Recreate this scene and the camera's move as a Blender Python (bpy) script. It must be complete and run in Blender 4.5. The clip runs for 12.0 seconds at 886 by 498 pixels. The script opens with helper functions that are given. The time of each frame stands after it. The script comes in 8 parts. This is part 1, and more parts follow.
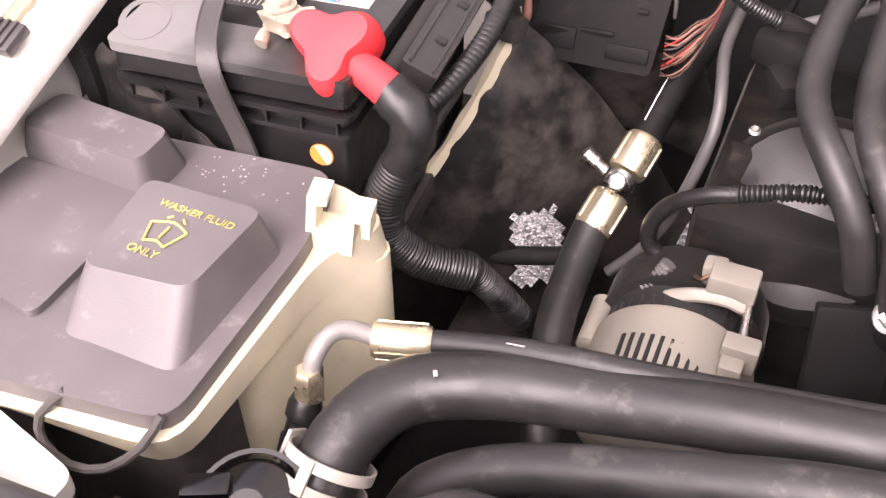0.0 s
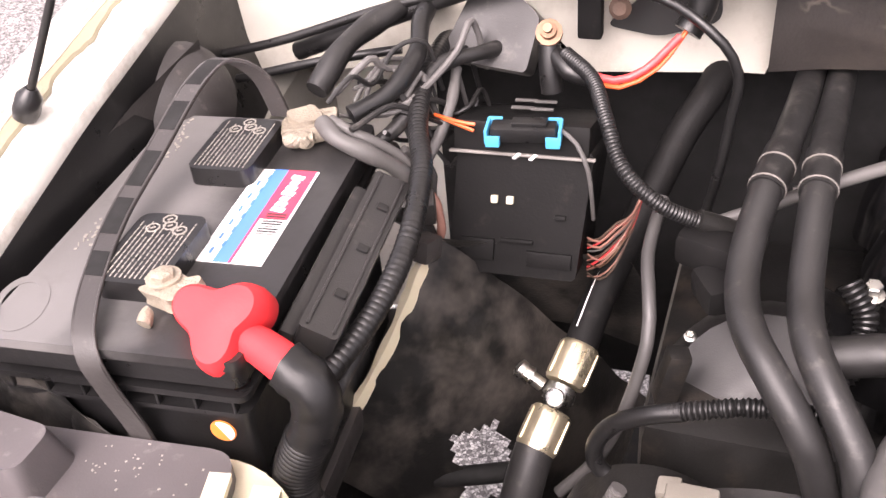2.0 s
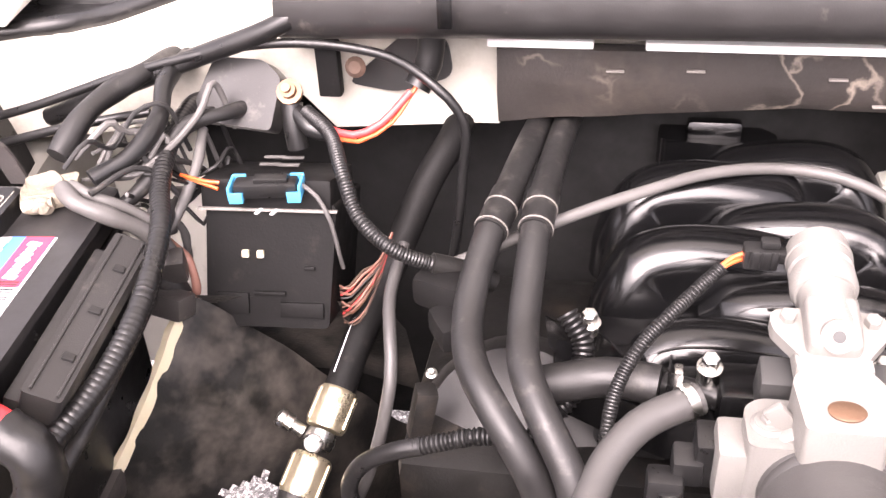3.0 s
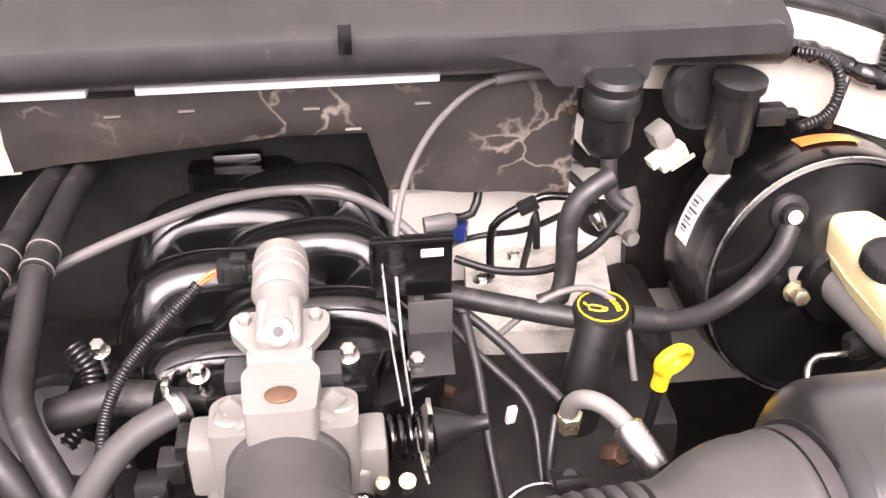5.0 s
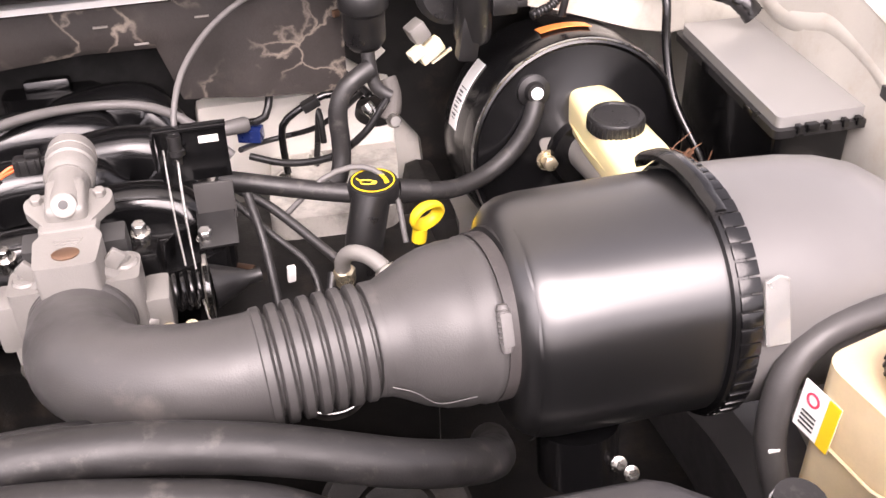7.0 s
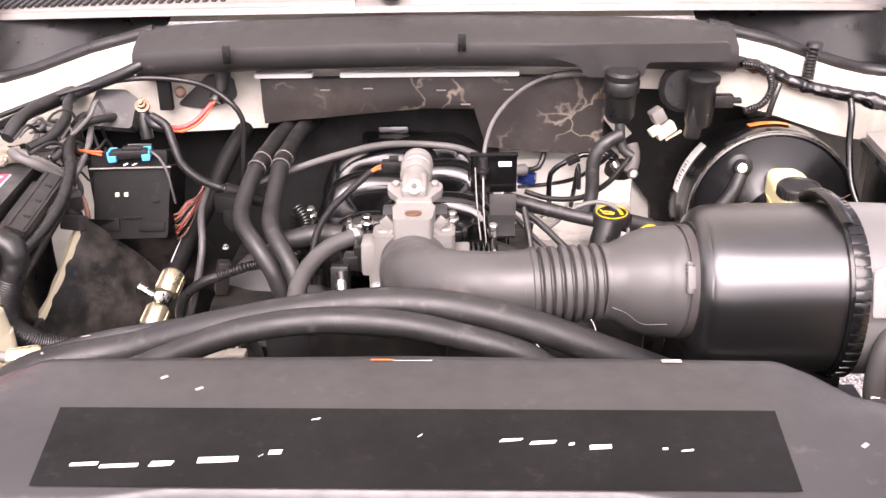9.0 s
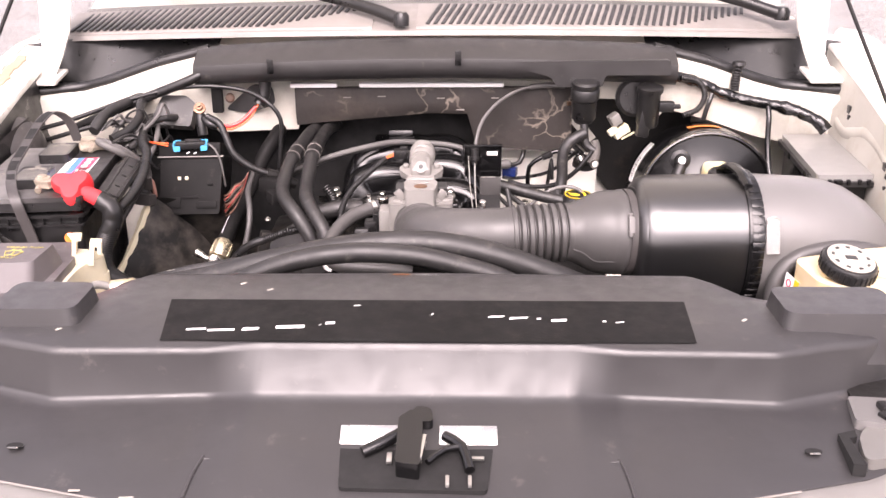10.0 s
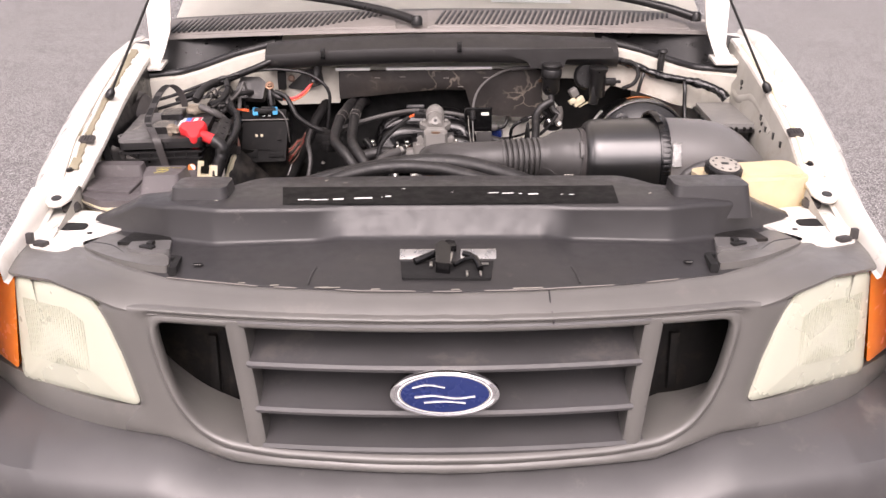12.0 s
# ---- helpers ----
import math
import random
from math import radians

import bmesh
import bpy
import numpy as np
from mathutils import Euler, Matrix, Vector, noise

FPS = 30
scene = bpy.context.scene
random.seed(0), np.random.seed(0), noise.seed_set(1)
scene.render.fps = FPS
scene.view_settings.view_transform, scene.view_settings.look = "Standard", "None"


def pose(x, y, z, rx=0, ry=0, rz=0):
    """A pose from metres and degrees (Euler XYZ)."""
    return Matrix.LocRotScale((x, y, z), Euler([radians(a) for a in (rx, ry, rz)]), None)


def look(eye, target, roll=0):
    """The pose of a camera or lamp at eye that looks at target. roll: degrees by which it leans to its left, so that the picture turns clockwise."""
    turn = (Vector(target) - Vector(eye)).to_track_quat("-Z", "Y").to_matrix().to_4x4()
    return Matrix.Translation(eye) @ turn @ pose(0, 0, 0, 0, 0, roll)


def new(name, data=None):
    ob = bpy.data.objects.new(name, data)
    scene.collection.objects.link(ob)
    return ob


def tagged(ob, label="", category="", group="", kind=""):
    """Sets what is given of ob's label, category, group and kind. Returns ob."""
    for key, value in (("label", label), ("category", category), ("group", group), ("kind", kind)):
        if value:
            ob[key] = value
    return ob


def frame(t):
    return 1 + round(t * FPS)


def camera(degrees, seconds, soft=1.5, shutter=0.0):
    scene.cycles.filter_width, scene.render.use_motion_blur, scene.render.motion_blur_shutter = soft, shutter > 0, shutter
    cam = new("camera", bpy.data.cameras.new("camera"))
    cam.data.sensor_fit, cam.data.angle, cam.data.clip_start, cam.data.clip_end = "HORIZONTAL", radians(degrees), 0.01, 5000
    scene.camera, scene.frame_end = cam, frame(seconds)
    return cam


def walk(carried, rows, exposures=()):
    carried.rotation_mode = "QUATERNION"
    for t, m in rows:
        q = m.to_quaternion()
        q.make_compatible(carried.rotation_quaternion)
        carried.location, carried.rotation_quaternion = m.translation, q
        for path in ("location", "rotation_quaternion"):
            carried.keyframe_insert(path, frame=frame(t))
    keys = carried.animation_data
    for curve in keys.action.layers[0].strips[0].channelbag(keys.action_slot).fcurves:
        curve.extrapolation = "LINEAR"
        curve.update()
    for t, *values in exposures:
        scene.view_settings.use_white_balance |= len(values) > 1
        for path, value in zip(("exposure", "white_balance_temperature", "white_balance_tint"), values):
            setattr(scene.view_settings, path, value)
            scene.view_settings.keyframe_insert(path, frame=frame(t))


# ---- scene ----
cam = camera(48.7, 12.0)
PATH = [
    (0, (-0.27, 0.246, 1.558), (-0.876, 1.558, 0.176), -0.8),
    (0.5, (-0.309, 0.274, 1.571), (-1.037, 1.575, 0.237), -3.6),
    (1, (-0.314, 0.308, 1.575), (-1.038, 1.675, 0.308), -5.6),
    (1.5, (-0.295, 0.342, 1.583), (-0.998, 1.749, 0.347), -6.4),
    (2, (-0.264, 0.356, 1.59), (-0.877, 1.844, 0.402), -5.5),
    (2.5, (-0.221, 0.358, 1.602), (-0.675, 1.926, 0.445), -3.5),
    (3, (-0.167, 0.353, 1.603), (-0.504, 1.974, 0.482), -2.8),
    (3.5, (-0.109, 0.347, 1.608), (-0.328, 1.997, 0.499), -2.1),
    (3.7, (-0.081, 0.344, 1.608), (-0.254, 2.005, 0.508), -1.6),
    (5.3, (0.057, 0.262, 1.642), (0.353, 1.928, 0.575), 0.5),
    (5.5, (0.07, 0.246, 1.646), (0.423, 1.898, 0.575), 0.7),
    (6, (0.099, 0.19, 1.651), (0.539, 1.819, 0.578), 0.5),
    (6.5, (0.137, 0.13, 1.638), (0.604, 1.753, 0.566), -0.5),
    (7, (0.147, 0.087, 1.627), (0.514, 1.705, 0.511), -1.6),
    (7.5, (0.156, 0.029, 1.641), (0.314, 1.693, 0.543), -2.7),
    (7.7, (0.165, -0.01, 1.636), (0.209, 1.7, 0.601), -3.7),
    (9.3, (0.054, -0.493, 1.687), (-0.004, 1.334, 0.875), -0.7),
    (9.5, (0.068, -0.574, 1.688), (0.011, 1.268, 0.911), -0.7),
    (10, (0.051, -0.772, 1.701), (0.021, 1.08, 0.948), -0.1),
    (10.5, (-0.003, -1.014, 1.701), (-0.003, 0.849, 0.973), -0.7),
    (11, (-0.016, -1.232, 1.713), (0.013, 0.629, 0.98), -0.9),
    (11.5, (-0.009, -1.415, 1.706), (-0.001, 0.461, 1.013), -0.4),
    (12, (-0.012, -1.52, 1.712), (0.0, 0.361, 1.032), -0.2),
]
walk(cam, [(t, look(eye, target, roll)) for t, eye, target, roll in PATH], [(0, 1.82, 6900, 30), (0.5, 1.4, 6900, 28), (1.5, 1.3, 6900, 28), (2.0, 1.68, 6900, 27), (2.5, 1.88, 6900, 30), (3.0, 2.34, 6900, 28), (3.5, 2.2, 6900, 29), (5.5, 1.86, 6900, 28), (6.5, 1.58, 6900, 28), (7.5, 1.7, 6900, 28), (9.5, 1.8, 6900, 30), (10.5, 1.35, 6900, 28), (12, 0.76, 6900, 26)])

# ---- light ----
world = bpy.data.worlds.new("overcast_sky")
scene.world = world
world.use_nodes = True
wn = world.node_tree.nodes
sky = wn.new("ShaderNodeTexSky")
sky.sky_type, sky.sun_disc = "NISHITA", False
sky.sun_elevation, sky.sun_rotation = radians(52), radians(200)
sky.air_density, sky.dust_density, sky.ozone_density = 1.0, 4.0, 0.6
soft_sky = wn.new("ShaderNodeHueSaturation")
soft_sky.inputs["Saturation"].default_value = 0.18
world.node_tree.links.new(sky.outputs[0], soft_sky.inputs["Color"])
world.node_tree.links.new(soft_sky.outputs[0], wn["Background"].inputs["Color"])
wn["Background"].inputs["Strength"].default_value = 0.15
sun = new("sun", bpy.data.lights.new("sun", "SUN"))
sun.data.energy, sun.data.angle, sun.data.color = 1.7, radians(46), (1.0, 0.97, 0.93)
sun.matrix_world = look((0.3, -2.4, 3.8), (0, 0.6, 1.0))


# ---- mesh helpers ----
def thing(name, at, label, category, group="", kind=""):
    return_ob = new(name)
    return_ob.location = at
    return_ob.empty_display_size = 0.05
    return tagged(return_ob, label, category, group, kind)


def settle(p):
    """Sets a place of the engine bay, planned on its own, into the truck: a few millimetres back, up and in."""
    w = min(1.0, max(0.0, (p.y - 0.47) / 0.12))
    return p + w * Vector((-0.0044 - 0.005 * p.x, 0.0043 + 0.002 * p.x - 0.006 * (p.y - 1), 0.0025 + 0.0046 * p.x))


def part(name, bm, mat, parent=None, label="", sharp=38, smooth=True):
    """Links a bmesh, made in plan coordinates, as one mesh object under its thing or part."""
    for v in bm.verts:
        v.co = settle(v.co)
    bmesh.ops.recalc_face_normals(bm, faces=bm.faces)
    me = bpy.data.meshes.new(name)
    for f in bm.faces:
        f.smooth = smooth
    bm.to_mesh(me)
    bm.free()
    if smooth:
        me.set_sharp_from_angle(angle=radians(sharp))
    me.materials.append(mat)
    ob = new(name, me)
    if parent is not None:
        ob.parent = parent
        if parent.type == "EMPTY":
            ob.matrix_parent_inverse = Matrix.Translation(parent.location).inverted()
    return tagged(ob, label)


def merge(*bms):
    out = bms[0]
    for b in bms[1:]:
        me = bpy.data.meshes.new("tmp")
        b.to_mesh(me)
        b.free()
        out.from_mesh(me)
        bpy.data.meshes.remove(me)
    return out


def moved(bm, m):
    bmesh.ops.transform(bm, matrix=m, verts=bm.verts)
    return bm


def bevel(bm, width, segs=2, angle=30):
    if width > 0:
        edges = [e for e in bm.edges if e.is_manifold and e.calc_face_angle(0) > radians(angle)]
        bmesh.ops.bevel(bm, geom=edges, offset=width, segments=segs, profile=0.6, affect="EDGES", clamp_overlap=True)
    return bm


def box(c, s, r=0.003, rz=0.0, rx=0.0, ry=0.0, segs=2):
    bm = bmesh.new()
    bmesh.ops.create_cube(bm, size=1.0)
    bmesh.ops.scale(bm, vec=s, verts=bm.verts)
    bevel(bm, r, segs)
    return moved(bm, pose(*c, rx, ry, rz))


def prism(pts, z0, z1, r=0.0, segs=2, top=None):
    """A polygon in x and y drawn up from z0 to z1. top: the polygon's own points at z1."""
    bm = bmesh.new()
    lo = [bm.verts.new((x, y, z0)) for x, y in pts]
    hi = [bm.verts.new((x, y, z1)) for x, y in (top or pts)]
    bm.faces.new(lo[::-1])
    bm.faces.new(hi)
    n = len(pts)
    for i in range(n):
        bm.faces.new((lo[i], lo[(i + 1) % n], hi[(i + 1) % n], hi[i]))
    return bevel(bm, r, segs)


def loft(rings, closed=True, caps=True):
    bm = bmesh.new()
    vs = [[bm.verts.new(p) for p in ring] for ring in rings]
    n = len(rings[0])
    for a, b in zip(vs, vs[1:]):
        for i in range(n if closed else n - 1):
            j = (i + 1) % n
            bm.faces.new((a[i], a[j], b[j], b[i]))
    if caps and closed:
        bm.faces.new(vs[0][::-1])
        bm.faces.new(vs[-1])
    return bm


def curve_points(pts, step):
    """A smooth line (Catmull-Rom) through the points, with places about a step apart."""
    p = [Vector(q) for q in pts]
    p = [p[0] * 2 - p[1]] + p + [p[-1] * 2 - p[-2]]
    out = []
    for i in range(1, len(p) - 2):
        n = max(2, int((p[i + 1] - p[i]).length / step))
        for k in range(n):
            t = k / n
            a, b, c, d = p[i - 1:i + 3]
            out.append(0.5 * (2 * b + (c - a) * t + (2 * a - 5 * b + 4 * c - d) * t * t + (3 * b - a - 3 * c + d) * t ** 3))
    return out + [p[-2]]


def tube(pts, r, seg=14, step=0.012, rib=0.0, pitch=0.006, flat=1.0, side=None):
    """A round tube through the points. r: radius, or a function of the way from 0 to 1. rib: depth of a corrugation."""
    line = curve_points(pts, pitch / 3.0 if rib else step)
    n = len(line)
    rings, length, nrm = [], 0.0, None
    for i, c in enumerate(line):
        d = (line[min(i + 1, n - 1)] - line[max(i - 1, 0)]).normalized()
        if nrm is None:
            nrm = Vector(side) if side else d.orthogonal()
        nrm = (nrm - d * nrm.dot(d)).normalized()
        bi = d.cross(nrm)
        if i:
            length += (c - line[i - 1]).length
        rad = r(i / (n - 1)) if callable(r) else r
        if rib:
            rad += rib * (1 if (length / pitch) % 1.0 < 0.55 else -1)
        rings.append([c + (nrm * math.cos(a) + bi * math.sin(a) * flat) * rad for a in (2 * math.pi * k / seg for k in range(seg))])
    return loft(rings)


def axis(p, d, spin=0.0):
    """The pose that puts z along d at p."""
    return Matrix.Translation(p) @ Vector(d).to_track_quat("Z", "Y").to_matrix().to_4x4() @ pose(0, 0, 0, 0, 0, spin)


def lathe(profile, m=None, seg=32, caps=True):
    """A profile of (radius, height) turned round z, then set by m."""
    rings = [[(r * math.cos(a), r * math.sin(a), h) for a in (2 * math.pi * k / seg for k in range(seg))] for r, h in profile]
    bm = loft(rings, caps=caps)
    return moved(bm, m) if m is not None else bm


def ring(profile, m=None, seg=40):
    """A closed loop of (radius, height) turned round z: a hoop with no discs."""
    return lathe(list(profile) + [profile[0]], m, seg, caps=False)


def hexbolt(p, d, r=0.007, h=0.006, washer=1.45):
    b = lathe([(r * washer, 0), (r * washer, 0.0015), (r * 1.05, 0.002)], axis(p, d), 18)
    return merge(b, bevel(lathe([(r, 0.002), (r, h), (r * 0.85, h + 0.0008)], axis(p, d), 6), 0.0))


def plate(pts, thick, m, r=0.001, segs=2):
    return moved(prism(pts, -thick / 2, thick / 2, r, segs), m)


def rounded(pts, r, n=5):
    """A polygon with rounded corners."""
    out, k = [], len(pts)
    for i in range(k):
        a, b, c = (Vector((*pts[(i + j) % k], 0)) for j in (-1, 0, 1))
        rr = min(r, (a - b).length * 0.49, (c - b).length * 0.49)
        p, q = b + (a - b).normalized() * rr, b + (c - b).normalized() * rr
        for j in range(n + 1):
            t = j / n
            v = p * (1 - t) ** 2 + b * 2 * t * (1 - t) + q * t * t
            out.append((v.x, v.y))
    return out


def letters(text, size, m, mat, parent, name="lettering", depth=0.0006, label="", align="CENTER"):
    cu = bpy.data.curves.new(name, "FONT")
    cu.body, cu.size, cu.extrude, cu.align_x, cu.align_y = text, size, depth, align, "CENTER"
    tmp = bpy.data.objects.new(name, cu)
    scene.collection.objects.link(tmp)
    dg = bpy.context.evaluated_depsgraph_get()
    me = bpy.data.meshes.new_from_object(tmp.evaluated_get(dg))
    bpy.data.objects.remove(tmp)
    bm = bmesh.new()
    bm.from_mesh(me)
    return part(name, moved(bm, m), mat, parent, label, smooth=False)


def rough_up(bm, amp, freq, cuts=2):
    """Breaks up a clean shape into a lumpy, corroded one."""
    bmesh.ops.subdivide_edges(bm, edges=bm.edges[:], cuts=cuts, use_grid_fill=True)
    bm.normal_update()
    for v in bm.verts:
        v.co += v.normal * amp * noise.noise(v.co * freq)
    return bm


def crinkle(bm, amp, freq):
    """Wrinkles as of wound tape."""
    bm.normal_update()
    for v in bm.verts:
        v.co += v.normal * (amp * noise.noise(v.co * freq) + amp * 0.5 * noise.noise(v.co * freq * 2.7))
    return bm


# ---- materials ----
def material(name, colour, rough=0.5, metal=0.0, var=0.25, scale=40.0, fine=400.0, bump=0.1, dirt=None, dirt_amount=0.0, dirt_scale=9.0,
             spec=0.5, coat=0.0, coat_rough=0.05, rvar=0.12, clear=0.0, through_light=0.0, size=0.001, soft=0.0, dirt_detail=8):
    """A worn surface: two scales of colour change, a layer of dirt in patches, and a fine relief."""
    mat = bpy.data.materials.new(name)
    mat.use_nodes = True
    nt = mat.node_tree
    n, ln = nt.nodes, nt.links.new
    bsdf = n["Principled BSDF"]
    co = n.new("ShaderNodeTexCoord").outputs["Object"]

    def noise_at(sc, detail, rough_n=0.55):
        x = n.new("ShaderNodeTexNoise")
        x.inputs["Scale"].default_value, x.inputs["Detail"].default_value, x.inputs["Roughness"].default_value = sc, detail, rough_n
        ln(co, x.inputs["Vector"])
        return x.outputs["Fac"]

    def ramp(fac, lo, hi, a, b):
        x = n.new("ShaderNodeMapRange")
        for k, v in zip(("From Min", "From Max", "To Min", "To Max"), (lo, hi, a, b)):
            x.inputs[k].default_value = v
        ln(fac, x.inputs["Value"])
        return x.outputs["Result"]

    def mix(fac, a, b, mode="MIX"):
        x = n.new("ShaderNodeMix")
        x.data_type, x.blend_type = "RGBA", mode
        for sock, v in ((x.inputs["Factor"], fac), (x.inputs[6], a), (x.inputs[7], b)):
            if isinstance(v, (int, float)):
                sock.default_value = v
            elif isinstance(v, tuple):
                sock.default_value = (*v, 1.0)
            else:
                ln(v, sock)
        return x.outputs[2]

    big, small = noise_at(scale * 0.25, 4), noise_at(fine, 2)
    c1 = tuple(v * (1 - var) for v in colour)
    c2 = tuple(min(1.0, v * (1 + var)) for v in colour)
    col = mix(ramp(big, 0.35, 0.65, 0, 1), c1, c2)
    col = mix(ramp(small, 0.3, 0.7, 0, var * 0.5), col, tuple(min(1.0, v * 1.5) for v in colour))
    rough_out = ramp(noise_at(scale, 5), 0.3, 0.7, max(0.03, rough - rvar), min(1.0, rough + rvar))
    if dirt:
        patch = noise_at(dirt_scale, dirt_detail, 0.68)
        d = ramp(patch, 0.62 - 0.3 * dirt_amount, 0.72 - 0.12 * dirt_amount + soft, 0, min(1.0, 0.1 + dirt_amount * 0.8))
        col = mix(d, col, dirt)
        x = n.new("ShaderNodeMath")
        x.operation = "MAXIMUM"
        ln(rough_out, x.inputs[0])
        ln(ramp(patch, 0.62 - 0.3 * dirt_amount, 0.75, 0.1, 0.8), x.inputs[1])
        rough_out = x.outputs[0]
    ln(col, bsdf.inputs["Base Color"])
    ln(rough_out, bsdf.inputs["Roughness"])
    bsdf.inputs["Metallic"].default_value = metal
    bsdf.inputs["Specular IOR Level"].default_value = spec
    bsdf.inputs["Coat Weight"].default_value = coat
    bsdf.inputs["Coat Roughness"].default_value = coat_rough
    bsdf.inputs["Transmission Weight"].default_value = clear
    bsdf.inputs["Subsurface Weight"].default_value = through_light
    bsdf.inputs["Subsurface Radius"].default_value = (0.02, 0.015, 0.008)
    if bump:
        b = n.new("ShaderNodeBump")
        b.inputs["Strength"].default_value, b.inputs["Distance"].default_value = bump, size
        add = n.new("ShaderNodeMath")
        add.operation = "ADD"
        ln(small, add.inputs[0])
        ln(noise_at(scale * 1.5, 5), add.inputs[1])
        ln(add.outputs[0], b.inputs["Height"])
        ln(b.outputs["Normal"], bsdf.inputs["Normal"])
    return mat


